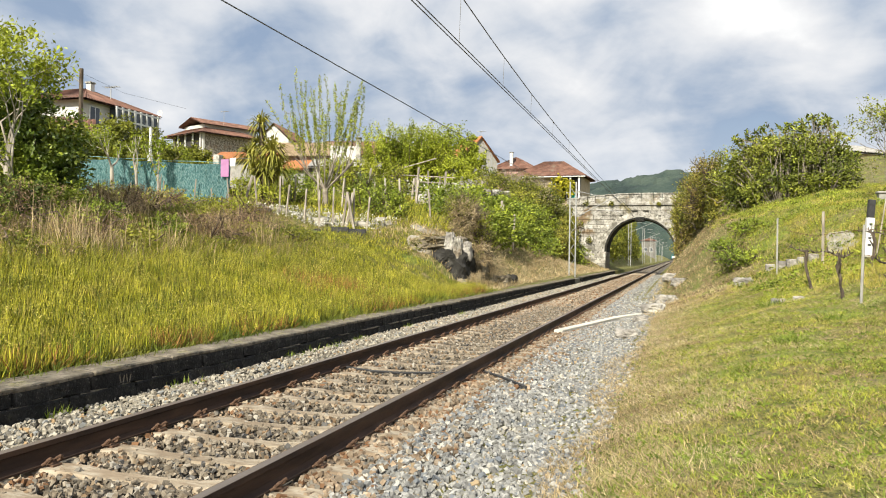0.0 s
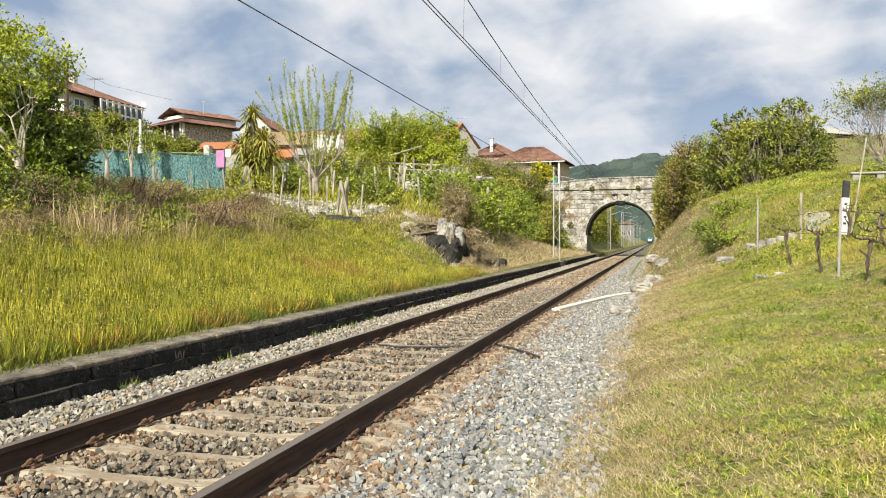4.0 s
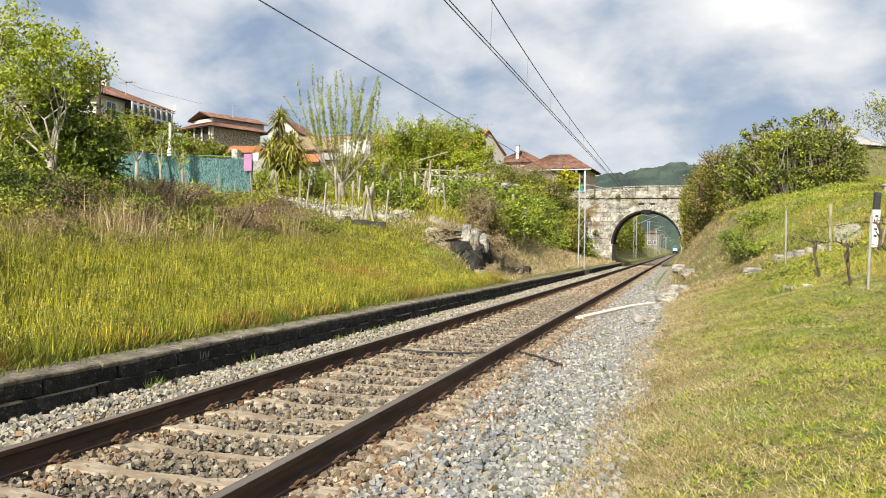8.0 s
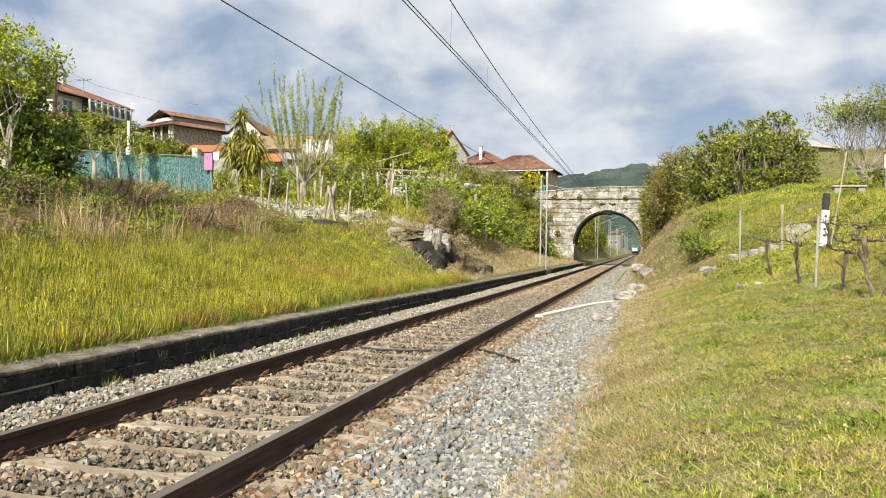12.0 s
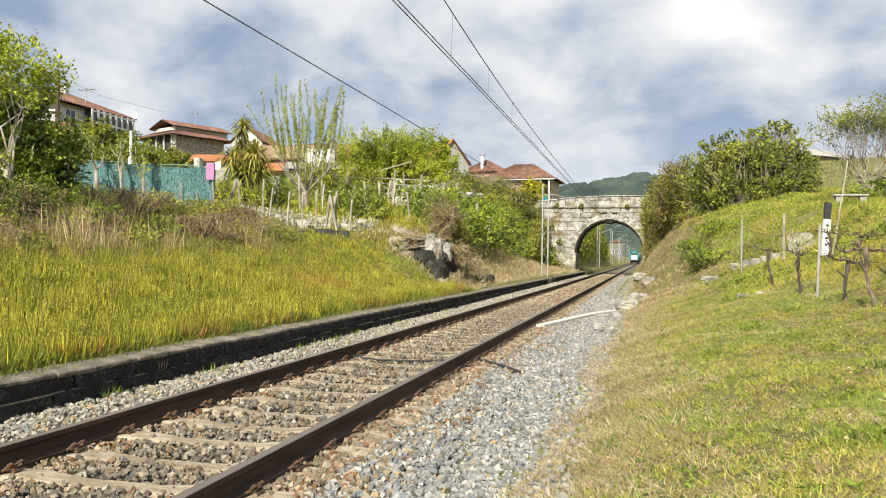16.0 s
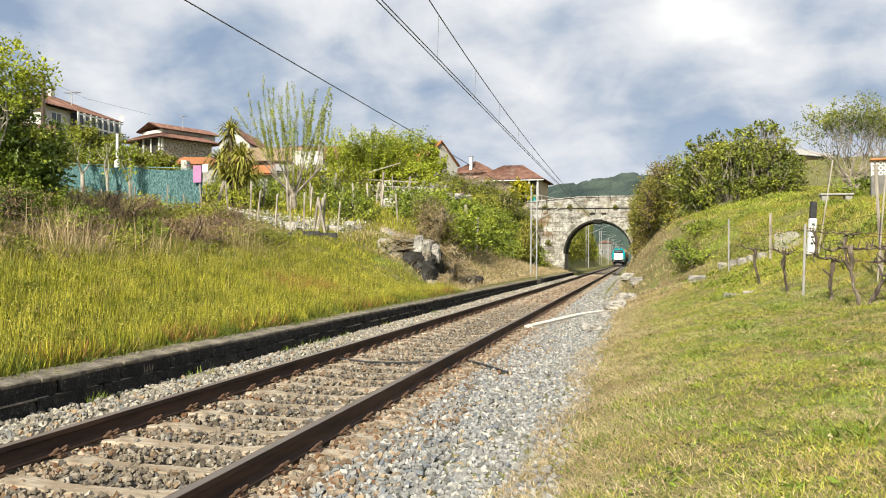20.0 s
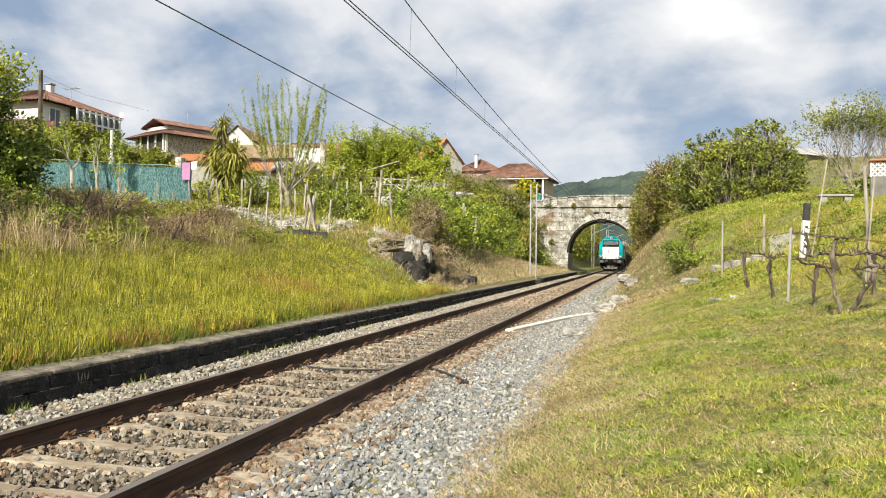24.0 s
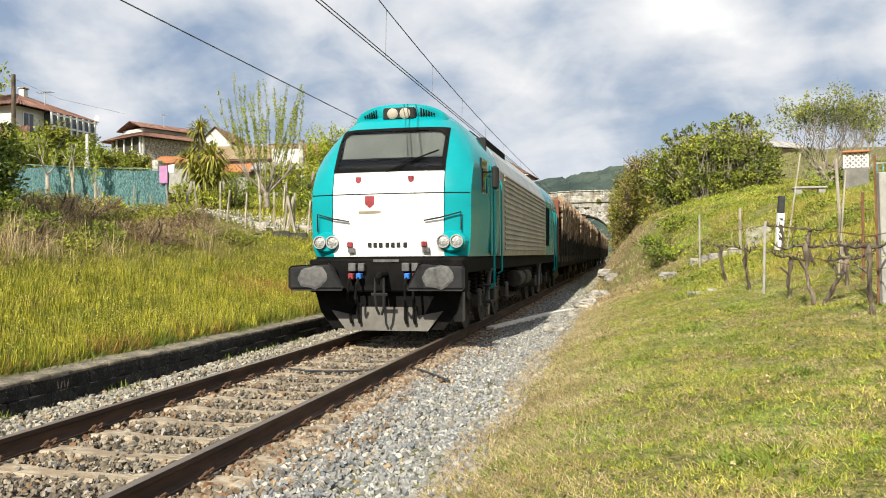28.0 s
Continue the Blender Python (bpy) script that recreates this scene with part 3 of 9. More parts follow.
def build_bridge():
    # the core, with the vault through it
    bm = bmesh.new()
    xs = [BX0] + [ARC_R * -math.cos(math.pi * k / 28) for k in range(29)] + [BX1]
    rows = []
    for k, x in enumerate(xs):
        zb = -0.3 if k in (0, len(xs) - 1) else arch_z(x)
        rows.append([bm.verts.new((x, BY + 0.30, zb)), bm.verts.new((x, BY + 0.30, BTOP)), bm.verts.new((x, BY + BD, BTOP)), bm.verts.new((x, BY + BD, zb))])
    def strip(a, b):
        for q in range(4):
            bm.faces.new((a[q], a[(q + 1) % 4], b[(q + 1) % 4], b[q]))
    for a, b in zip(rows[1:-1], rows[2:-1]):
        strip(a, b)
    for lo, hi in ((BX0, -ARC_R), (ARC_R, BX1)):
        box(bm, lo, hi, BY + 0.30, BY + BD, -0.3, BTOP)
    # drop the two end verts that no face uses
    loose = [v for v in bm.verts if not v.link_faces]
    bmesh.ops.delete(bm, geom=loose, context="VERTS")
    bmesh.ops.recalc_face_normals(bm, faces=bm.faces)
    part("core", bm, M["mortar"], bridge)
    # ring of wedge stones
    n = 23
    for k in range(n):
        a0, a1 = math.pi * k / n + 0.004, math.pi * (k + 1) / n - 0.004
        deep = 0.62 if k != n // 2 else 0.75
        o = [(-math.cos(a) * r, ARC_Z + math.sin(a) * r) for a, r in ((a0, ARC_R), (a1, ARC_R), (a1, ARC_R + deep), (a0, ARC_R + deep))]
        b = prism(bmesh.new(), o, "y", BY - 0.05 - random.uniform(0, 0.03), BY + 0.9)
        part("arch_stone", rough_up(b, 0.015, 2.0, k), M["granite"], bridge)
    # a thin black rim on the edge of the arch, and the blackened stone at its crown
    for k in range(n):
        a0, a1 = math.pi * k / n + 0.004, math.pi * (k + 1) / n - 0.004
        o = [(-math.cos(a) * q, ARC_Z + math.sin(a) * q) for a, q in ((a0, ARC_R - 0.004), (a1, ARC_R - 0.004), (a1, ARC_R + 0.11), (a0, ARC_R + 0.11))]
        part("arch_edge", prism(bmesh.new(), o, "y", BY - 0.11, BY - 0.06), M["wall_black"], bridge, "thin black edge of the arch")
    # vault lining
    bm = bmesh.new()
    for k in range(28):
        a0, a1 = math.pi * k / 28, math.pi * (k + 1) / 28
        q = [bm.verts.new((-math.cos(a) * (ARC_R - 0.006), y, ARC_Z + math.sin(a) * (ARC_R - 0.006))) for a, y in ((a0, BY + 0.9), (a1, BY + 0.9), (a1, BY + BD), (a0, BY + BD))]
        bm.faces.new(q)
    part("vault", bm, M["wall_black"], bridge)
    # jambs below the springing, and their impost stones
    for s in (-1, 1):
        for k in range(4):
            z0, z1 = -0.25 + k * 0.52, -0.25 + (k + 1) * 0.52 - 0.012
            w = 0.80 if k % 2 else 0.66
            x0, x1 = sorted((s * ARC_R, s * (ARC_R + w)))
            part("jamb_stone", rough_up(boxed(x0, x1, BY - 0.06, BY + 1.2, z0, z1, bevel=0.02), 0.012, 2, k), M["granite"], bridge)
        x0, x1 = sorted((s * (ARC_R - 0.07), s * (ARC_R + 0.85)))
        part("impost", boxed(x0, x1, BY - 0.10, BY + 1.2, 1.72, 1.86, bevel=0.02), M["granite"], bridge)
    # coursed stones of the faces
    z, course = -0.25, 0
    while z < BTOP - 0.1:
        hgt = random.choice((0.36, 0.40, 0.45))
        z1 = min(z + hgt, BTOP)
        zm = (z + z1) / 2
        for side in (-1, 1):
            lim = ARC_R + 0.62
            edge = math.sqrt(max(0.0, lim ** 2 - (zm - ARC_Z) ** 2)) - 0.10 if zm > ARC_Z else ARC_R + 0.6
            end = -BX0 if side < 0 else BX1
            if zm > ARC_Z + lim:
                edge = 0.0
            x = edge + random.uniform(0, 0.2) * (edge == 0)
            if edge == 0.0 and side > 0:
                x = 0.25
            if edge == 0.0 and side < 0:
                x = -0.25
            while x < end - 0.05:
                w = min(random.uniform(0.45, 1.05), end - x)
                if end - x - w < 0.25:
                    w = end - x
                a, b = sorted((side * x, side * (x + w)))
                part("block", rough_up(boxed(a + 0.008, b - 0.008, BY - random.uniform(0.0, 0.035), BY + 0.33, z + 0.008, z1 - 0.008, bevel=0.018), 0.012, 2.0, x), M["granite"], bridge)
                x += w
        z = z1
    # string course, parapet and its capping
    x = BX0 - 0.3
    while x < BX1 + 0.2:
        w = random.uniform(0.8, 1.3)
        part("cornice_stone", rough_up(boxed(x + 0.006, x + w - 0.006, BY - 0.16, BY + 0.5, BTOP, BTOP + 0.20, bevel=0.03), 0.015, 2, x), M["granite"], bridge)
        x += w
    x = BX0 - 0.3
    while x < BX1 + 0.2:
        w = random.uniform(0.7, 1.25)
        t = parapet_top(x + w / 2)
        part("parapet_stone", rough_up(boxed(x + 0.007, x + w - 0.007, BY - 0.02, BY + 0.36, BTOP + 0.2, BTOP + 0.2 + (t - BTOP - 0.2) * 0.5, bevel=0.02), 0.015, 2, x), M["granite"], bridge)
        part("parapet_stone", rough_up(boxed(x + 0.03, x + w - 0.007, BY - 0.01, BY + 0.36, BTOP + 0.206 + (t - BTOP - 0.2) * 0.5, t - 0.12, bevel=0.02), 0.015, 2, x + 5), M["granite"], bridge)
        part("capping_stone", rough_up(boxed(x + 0.005, x + w - 0.005, BY - 0.09, BY + 0.42, t - 0.114, t, bevel=0.025), 0.012, 2, x + 7), M["granite"], bridge)
        x += w
    part("road_deck", boxed(BX0 - 0.3, BX1 + 0.3, BY + 0.37, BY + BD - 0.4, BTOP + 0.003, BTOP + 0.35), M["concrete"], bridge)
    part("far_parapet", boxed(BX0, BX1, BY + BD - 0.4, BY + BD, BTOP + 0.003, 7.1, bevel=0.03), M["granite"], bridge)
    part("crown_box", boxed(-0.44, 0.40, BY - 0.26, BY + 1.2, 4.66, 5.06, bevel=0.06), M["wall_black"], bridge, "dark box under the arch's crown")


# ---------------------------------------------------------------- overhead line
def build_overhead():
    line = thing("overhead_line", "dark overhead contact wires with droppers above the track", "overhead line", kind="structure")
    def messenger(y):
        return 4.80 + 2.64 * math.exp(-(max(y, -8.0) + 0.5) / 10.0)
    for dx in (-0.03, 0.035):
        part("contact_wire", tubed([(dx + 0.03 * math.sin(y / 40), y, 4.68 - 0.002 * y) for y in range(-40, 78, 4)], 0.009, 5), M["wire"], line)
        part("contact_wire", tubed([(dx, 78 + 8 * k, 4.53 + min(k, 6) * 0.08) for k in range(0, 40)], 0.009, 4), M["wire"], line)
    part("messenger_wire", tubed([(0.02, y, messenger(y)) for y in np.arange(-40, 78, 2.0)], 0.010, 5), M["wire"], line)
    part("messenger_wire", tubed([(0.02, 78 + 8 * k, 4.80 + min(k, 6) * 0.2) for k in range(0, 40)], 0.010, 4), M["wire"], line)
    for y in (2.5, 8.2, 13.8, 17.1, 20.2, 23.6, 27.0, 31.5, 36.5, 43, 50, 58, 66):
        part("dropper", tubed([(0.0, y, 4.68 - 0.002 * y), (0.02, y, messenger(y))], 0.0045, 4), M["wire"], line)
    part("feeder_wire", tubed([(-3.0, y, 4.96 + 0.00004 * (y - 15) ** 2) for y in range(-40, 63, 3)], 0.011, 5), M["wire"], line, "black feeder cable beside the track")
    part("feeder_wire", tubed([(-3.0 - 0.01 * (y - 60), y, 5.05 + 0.02 * (y - 60)) for y in range(60, 78, 3)], 0.008, 4), M["wire"], line)


def build_mast(name, x, y, z0, top, arm, label):
    """A lattice mast of two uprights with a cantilever over the track."""
    mast = thing(name, label, "catenary mast", pose(x, y, z0), group="masts along the line")
    H = top - z0
    for s in (-1, 1):
        part("upright", boxed(s * 0.17 - 0.035, s * 0.17 + 0.035, -0.05, 0.05, 0, H, bevel=0.004), M["galv"], mast)
    k = 0.35
    n = 0
    while k < H - 0.3:
        s = 1 if n % 2 else -1
        part("lattice_bar", tubed([(-0.17 * s, 0, k), (0.17 * s, 0, k + 0.45)], 0.014, 4), M["galv"], mast)
        k += 0.45
        n += 1
    part("foundation", boxed(-0.35, 0.35, -0.3, 0.3, -0.5, 0.06, bevel=0.02), M["concrete"], mast)
    if arm:
        part("cantilever_tube", tubed([(0.17, 0, H - 2.0), (arm, 0, H - 0.75)], 0.03, 6), M["galv"], mast)
        part("cantilever_tube", tubed([(0.17, 0, H - 0.5), (arm * 0.75, 0, H - 0.95)], 0.02, 6), M["galv"], mast)
        part("registration_arm", tubed([(arm * 0.5, 0, H - 1.55), (arm, 0, H - 1.7)], 0.015, 5), M["galv"], mast)
        for q in (0.35, 0.5):
            part("insulator", lathe(bmesh.new(), [(0.03, 0), (0.055, 0.02), (0.03, 0.05), (0.055, 0.07), (0.03, 0.1), (0.055, 0.12), (0.03, 0.15)], "x", 8, (q, 0, H - 2.0 + (q - 0.17) / (arm - 0.17) * 1.25)), M["mortar"], mast)
    return mast
build_bridge()
build_overhead()
build_mast("catenary_mast", -2.42, 47.5, 0.0, 5.6, 2.6, "pale lattice steel catenary mast beside the platform wall")
lay_sleepers()
build_platform()


# ---------------------------------------------------------------- scratched marks on the platform wall
for k, (dy, z, lean) in enumerate(((0.0, 0.05, 14), (0.05, 0.045, -16), (0.10, 0.05, 12), (0.15, 0.05, -14))):
    q = part("painted_stroke", boxed(-0.003, 0.003, -0.008, 0.008, -0.045, 0.045), M["coping"], platform)
    q.matrix_basis = pose(PX + 0.016, 8.36 + dy, z, lean, 0, 0)
# broken pale strips between the two courses, coloured as a ledge catching sun
y = 2.0
while y < 40:
    ln = random.uniform(0.25, 0.9)
    if not 44 < y < 48:
        q = part("mortar_joint", rough_up(boxed(PX - 0.05, PX + 0.012, y, y + ln, -0.018, 0.0, bevel=0.004), 0.008, 6, y), M["coping"], platform)
    y += ln + random.uniform(0.05, 0.7)


# ---------------------------------------------------------------- the train
M["teal"] = material("teal_gloss_paint", [(0.0, 0.245, 0.28), (0.0, 0.285, 0.32)], scale=1.5, rough=0.25, bump=0, coat=0.08, spec=0.3, spots=[(5, 0.62, 0.8, (0.0, 0.25, 0.28))])
M["white_paint"] = material("white_gloss_paint", [(0.78, 0.78, 0.77), (0.84, 0.84, 0.83)], scale=1.5, rough=0.3, bump=0, coat=0.3, spots=[(6, 0.64, 0.8, (0.62, 0.61, 0.58))])
M["silver"] = material("dusty_silver_panels", [(0.27, 0.24, 0.19), (0.37, 0.335, 0.275)], scale=2, rough=0.55, metal=0.25, bump=0.1, spots=[(1.2, 0.55, 0.75, (0.34, 0.29, 0.22))])
M["roof_grey"] = material("grey_roof_paint", [(0.40, 0.42, 0.43), (0.52, 0.54, 0.55)], scale=2, rough=0.5, bump=0.1)
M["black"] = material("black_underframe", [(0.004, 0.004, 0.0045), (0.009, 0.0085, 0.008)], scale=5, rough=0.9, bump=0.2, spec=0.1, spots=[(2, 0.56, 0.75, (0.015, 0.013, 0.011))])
M["dusty_steel"] = material("dusty_brown_steel", [(0.022, 0.019, 0.016), (0.055, 0.046, 0.037)], scale=4, rough=0.8, bump=0.2)
M["buffer"] = material("scuffed_buffer_plate", [(0.016, 0.016, 0.018), (0.028, 0.028, 0.030)], scale=5, rough=0.85, bump=0.2, spec=0.15)
M["buffer_worn"] = material("greasy_worn_steel", [(0.07, 0.07, 0.072), (0.12, 0.12, 0.12)], scale=14, rough=0.7, metal=0.1, bump=0.3)
M["plough"] = material("grey_plough_paint", [(0.10, 0.095, 0.088), (0.17, 0.16, 0.147)], scale=3, rough=0.75, bump=0.2, spots=[(5, 0.55, 0.7, (0.12, 0.10, 0.085))])
M["red"] = material("red_enamel", [(0.20, 0.02, 0.03), (0.27, 0.045, 0.05)], scale=5, rough=0.4, bump=0)
M["blue"] = material("blue_enamel", [(0.02, 0.12, 0.45), (0.04, 0.18, 0.55)], scale=5, rough=0.4, bump=0)
M["chrome"] = material("bright_lamp_reflector", [(0.14, 0.14, 0.14), (0.30, 0.30, 0.29), (0.66, 0.66, 0.64)], scale=45, rough=0.35, metal=0.25, bump=0.6, bump_scale=70)
M["lamp_on"] = glow("lit_headlamp", (0.36, 0.32, 0.26), 0.06)
M["lens"] = material("clear_lens", [(0.9, 0.9, 0.9), (0.95, 0.95, 0.95)], scale=5, rough=0.05, bump=0, transmission=1.0)
M["glass"] = material("windscreen_glass", [(0.55, 0.62, 0.62), (0.6, 0.66, 0.66)], scale=1, rough=0.03, bump=0, transmission=1.0)
M["dark_glass"] = material("dark_cab_glass", [(0.012, 0.014, 0.016), (0.02, 0.022, 0.024)], scale=1, rough=0.05, bump=0, coat=0.6, spec=0.6)
M["blind"] = material("grey_sun_blind", [(0.085, 0.09, 0.085), (0.115, 0.12, 0.115)], scale=2, rough=0.9, bump=0)
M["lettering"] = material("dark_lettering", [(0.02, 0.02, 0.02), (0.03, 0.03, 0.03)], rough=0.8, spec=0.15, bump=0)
M["gold"] = material("dull_brass_bar", [(0.22, 0.18, 0.12), (0.28, 0.235, 0.16)], rough=0.5, bump=0)
M["orange"] = material("faded_orange_wagon_paint", [(0.13, 0.042, 0.024), (0.20, 0.065, 0.034)], scale=1.8, rough=0.75, bump=0.2, spots=[(3, 0.56, 0.72, (0.16, 0.06, 0.035))])
M["bark"] = material("log_bark", [(0.10, 0.06, 0.04), (0.22, 0.15, 0.10), (0.36, 0.28, 0.20)], scale=5, rough=0.95, bump=0.8, bump_scale=30, island=0.4)
M["log_end"] = material("sawn_log_ends", [(0.44, 0.33, 0.20), (0.60, 0.47, 0.31)], scale=7, rough=0.9, bump=0.2, island=0.3)

CAB_W = ((1.30, 1.36), (1.45, 1.41), (1.9, 1.43), (2.9, 1.43), (3.15, 1.40), (3.4, 1.31), (3.6, 1.19), (3.8, 1.02), (3.95, 0.84), (4.08, 0.62), (4.17, 0.40), (4.22, 0.20), (4.24, 0.0))
CAB_S = ((1.30, 0.05), (1.5, 0.0), (2.38, 0.02), (2.78, 0.10), (3.62, 0.50), (3.8, 0.66), (3.95, 0.88), (4.08, 1.15), (4.17, 1.45), (4.22, 1.75), (4.24, 2.0))


def cab_w(z):
    return float(np.interp(z, *zip(*CAB_W)))


def cab_s(x, z):
    """How far the nose lies behind its foremost point."""
    a = min(1.0, abs(x) / max(cab_w(z), 0.05))
    return float(np.interp(z, *zip(*CAB_S))) + 0.10 * a ** 2 + float(np.interp(z, (2.5, 3.5), (0.10, 0.46))) * a ** 7


def nose_patch(x_of, zs, cols, off, keep=None):
    """A piece of the nose's skin: x_of(u, z) for u in -1..1."""
    bm = bmesh.new()
    us = np.linspace(-1, 1, cols)
    g = [[bm.verts.new((x_of(u, z), cab_s(x_of(u, z), z) - off, z)) for u in us] for z in zs]
    for i in range(len(zs) - 1):
        for j in range(cols - 1):
            if keep is None or keep((x_of(us[j], zs[i]) + x_of(us[j + 1], zs[i + 1])) / 2, (zs[i] + zs[i + 1]) / 2):
                bm.faces.new((g[i][j], g[i][j + 1], g[i + 1][j + 1], g[i + 1][j]))
    bmesh.ops.delete(bm, geom=[v for v in bm.verts if not v.link_faces], context="VERTS")
    bmesh.ops.recalc_face_normals(bm, faces=bm.faces)
    for f in bm.faces:
        if f.normal.y > 0.3:
            f.normal_flip()
    return bm


def wheelset(parent, y, r, width=0.88):
    ws = lathe(bmesh.new(), [(r * 0.25, -width - 0.06), (r, -width - 0.05), (r, -width + 0.06), (r * 0.92, -width + 0.07), (0.09, -width + 0.08), (0.09, width - 0.08), (r * 0.92, width - 0.07), (r, width - 0.06), (r, width + 0.05), (r * 0.25, width + 0.06)], "x", 22)
    for s in (-1, 1):
        for k in range(5):
            a = 2 * math.pi * k / 5
            box(ws, s * (width + 0.055) - 0.012, s * (width + 0.055) + 0.012, math.cos(a) * r * 0.6 - 0.04, math.cos(a) * r * 0.6 + 0.04, math.sin(a) * r * 0.6 - 0.04, math.sin(a) * r * 0.6 + 0.04)
    w = part("wheelset", ws, M["dusty_steel"], parent, "dusty steel wheels on their axle")
    w.matrix_basis = pose(0, y, r)
    return w


def coil(bm, x, y, z, h, r, turns=5):
    pts = [(x + r * math.cos(a), y + r * math.sin(a), z + h * a / (2 * math.pi * turns)) for a in np.linspace(0, 2 * math.pi * turns, turns * 8)]
    return tube(bm, pts, 0.022, 5)


def build_locomotive():
    loco = thing("locomotive", "teal and white diesel locomotive with silver louvred sides", "locomotive")
    L = 22.0
    zs = np.concatenate([np.linspace(1.30, 2.78, 12), np.linspace(2.78, 3.62, 8)[1:], np.linspace(3.62, 4.23, 12)[1:]])
    full = lambda u, z: u * cab_w(z)
    shell = nose_patch(full, zs, 41, 0.0, keep=lambda x, z: not (abs(x) < 0.97 and 2.80 < z < 3.62) and not (abs(x) < 0.98 and z < 2.80))
    # cab sides and roof from the nose back
    outline = [(s * cab_w(z), z) for s, order in ((1, list(zs)), (-1, list(zs)[::-1])) for z in order]
    rows = []
    for y in ("edge", 3.3):
        rows.append([shell.verts.new((x, cab_s(x, z) if y == "edge" else y, z)) for x, z in outline])
    for k in range(len(outline) - 1):
        shell.faces.new((rows[0][k], rows[0][k + 1], rows[1][k + 1], rows[1][k]))
    bmesh.ops.remove_doubles(shell, verts=shell.verts, dist=0.004)
    bmesh.ops.recalc_face_normals(shell, faces=shell.faces)
    # a hard corner between the front and the sides, that fades into the rounded shoulders
    for e in shell.edges:
        a, b = e.verts
        if max(a.co.z, b.co.z) < 3.05 and all(abs(abs(v.co.x) - cab_w(v.co.z)) < 0.004 and v.co.y < 1.0 for v in (a, b)):
            e.smooth = False
    cab = part("cab", shell, M["teal"], loco, "glossy teal driver's cab", smooth=True)
    part("front_panel", nose_patch(lambda u, z: u * 0.985, np.linspace(1.31, 2.795, 12), 15, 0.003), M["white_paint"], loco, "white front panel", smooth=True)
    part("panel_seam", nose_patch(lambda u, z: u * 1.415, (2.372, 2.388), 31, 0.008), M["black"], loco)
    part("lower_lip", nose_patch(lambda u, z: u * 1.36, (1.27, 1.31), 21, 0.006), M["black"], loco)
    # windscreen
    frame = nose_patch(lambda u, z: u * (1.0 - 0.05 * max(0.0, z - 3.3)), np.linspace(2.765, 3.64, 29), 61, 0.014,
                       keep=lambda x, z: abs(x) > 0.945 or z < 2.83 or z > 3.585 or (0.945 - abs(x)) + (3.585 - z) < 0.13)
    part("windscreen_frame", frame, M["black"], loco, "black windscreen surround")
    part("windscreen", nose_patch(lambda u, z: u * 0.93, np.linspace(2.83, 3.58, 8), 13, 0.006), M["glass"], loco, "clear windscreen", smooth=True).visible_shadow = False
    blind = nose_patch(lambda u, z: u * 0.90, np.linspace(3.02, 3.52, 5), 9, -0.10)
    part("sun_blind", blind, M["blind"], loco, "pulled-down grey sun blind")
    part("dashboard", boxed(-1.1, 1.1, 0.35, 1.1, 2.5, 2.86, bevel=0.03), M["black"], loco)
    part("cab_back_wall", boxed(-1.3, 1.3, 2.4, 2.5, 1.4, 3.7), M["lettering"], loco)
    wp = [(0.18, cab_s(0.18, 2.80) - 0.06, 2.80), (0.45, cab_s(0.45, 2.98) - 0.05, 2.98), (0.86, cab_s(0.8, 3.16) - 0.04, 3.16)]
    part("wiper", tube(tubed([(-0.02, cab_s(0, 2.76) - 0.05, 2.755), (0.38, cab_s(0.4, 2.95) - 0.06, 2.94)], 0.014, 5), wp, 0.016, 5), M["black"], loco, "black wiper arm and blade")
    # headlights low down, in round teal pods
    for s in (-1, 1):
        pod = bmesh.new()
        lathe(pod, [(0.0, -0.05), (0.15, -0.05), (0.18, -0.02), (0.21, 0.10)], "y", 20)
        for v in pod.verts:
            v.co.x *= 1.42
        bmesh.ops.translate(pod, verts=pod.verts, vec=(s * 1.10, cab_s(1.08, 1.56) + 0.02, 1.56))
        p = part("lamp_pod", pod, M["teal"], loco, smooth=False)
        for x in (0.985, 1.215):
            y = cab_s(1.08, 1.56) - 0.035
            part("bezel", lathe(bmesh.new(), [(0.094, -0.026), (0.112, -0.026), (0.112, 0.05), (0.094, 0.05)], "y", 20, (s * x, y - 0.02, 1.56), cap=False), M["galv"], p)
            part("headlight", lathe(bmesh.new(), [(0.02, -0.022), (0.05, -0.018), (0.086, -0.004), (0.09, 0.02)], "y", 20, (s * x, y - 0.02, 1.56)), M["chrome"], p, "round headlight")
    # pair of lit lamps at the top
    zt = 3.93
    y0 = cab_s(0.0, zt) - 0.16
    hood = boxed(-0.27, 0.33, y0, y0 + 0.5, zt - 0.11, zt + 0.115, bevel=0.03)
    hood = part("top_lamp_hood", hood, M["lettering"], loco, "recessed dark lamp housing")
    for x in (-0.085, 0.145):
        part("top_headlight", lathe(bmesh.new(), [(0.02, -0.03), (0.07, -0.02), (0.10, 0.0), (0.10, 0.03)], "y", 20, (x, y0 - 0.004, zt)), M["lamp_on"], hood, "lit round headlight")
    # a low rounded fairing round the lamps
    cover, rings = bmesh.new(), []
    for dy, grow_ in ((0.055, 0.0), (0.055, 0.90), (0.09, 0.97), (0.16, 1.0), (0.6, 1.02), (1.3, 0.9)):
        rings.append([cover.verts.new((0.88 * grow_ * math.copysign(abs(math.cos(a)) ** 0.8, math.cos(a)), y0 + dy + 0.12 * abs(math.cos(a)) ** 2, zt - 0.20 + 0.40 * grow_ * math.sin(a) ** 0.75)) for a in (math.pi * k / 24 for k in range(25))])
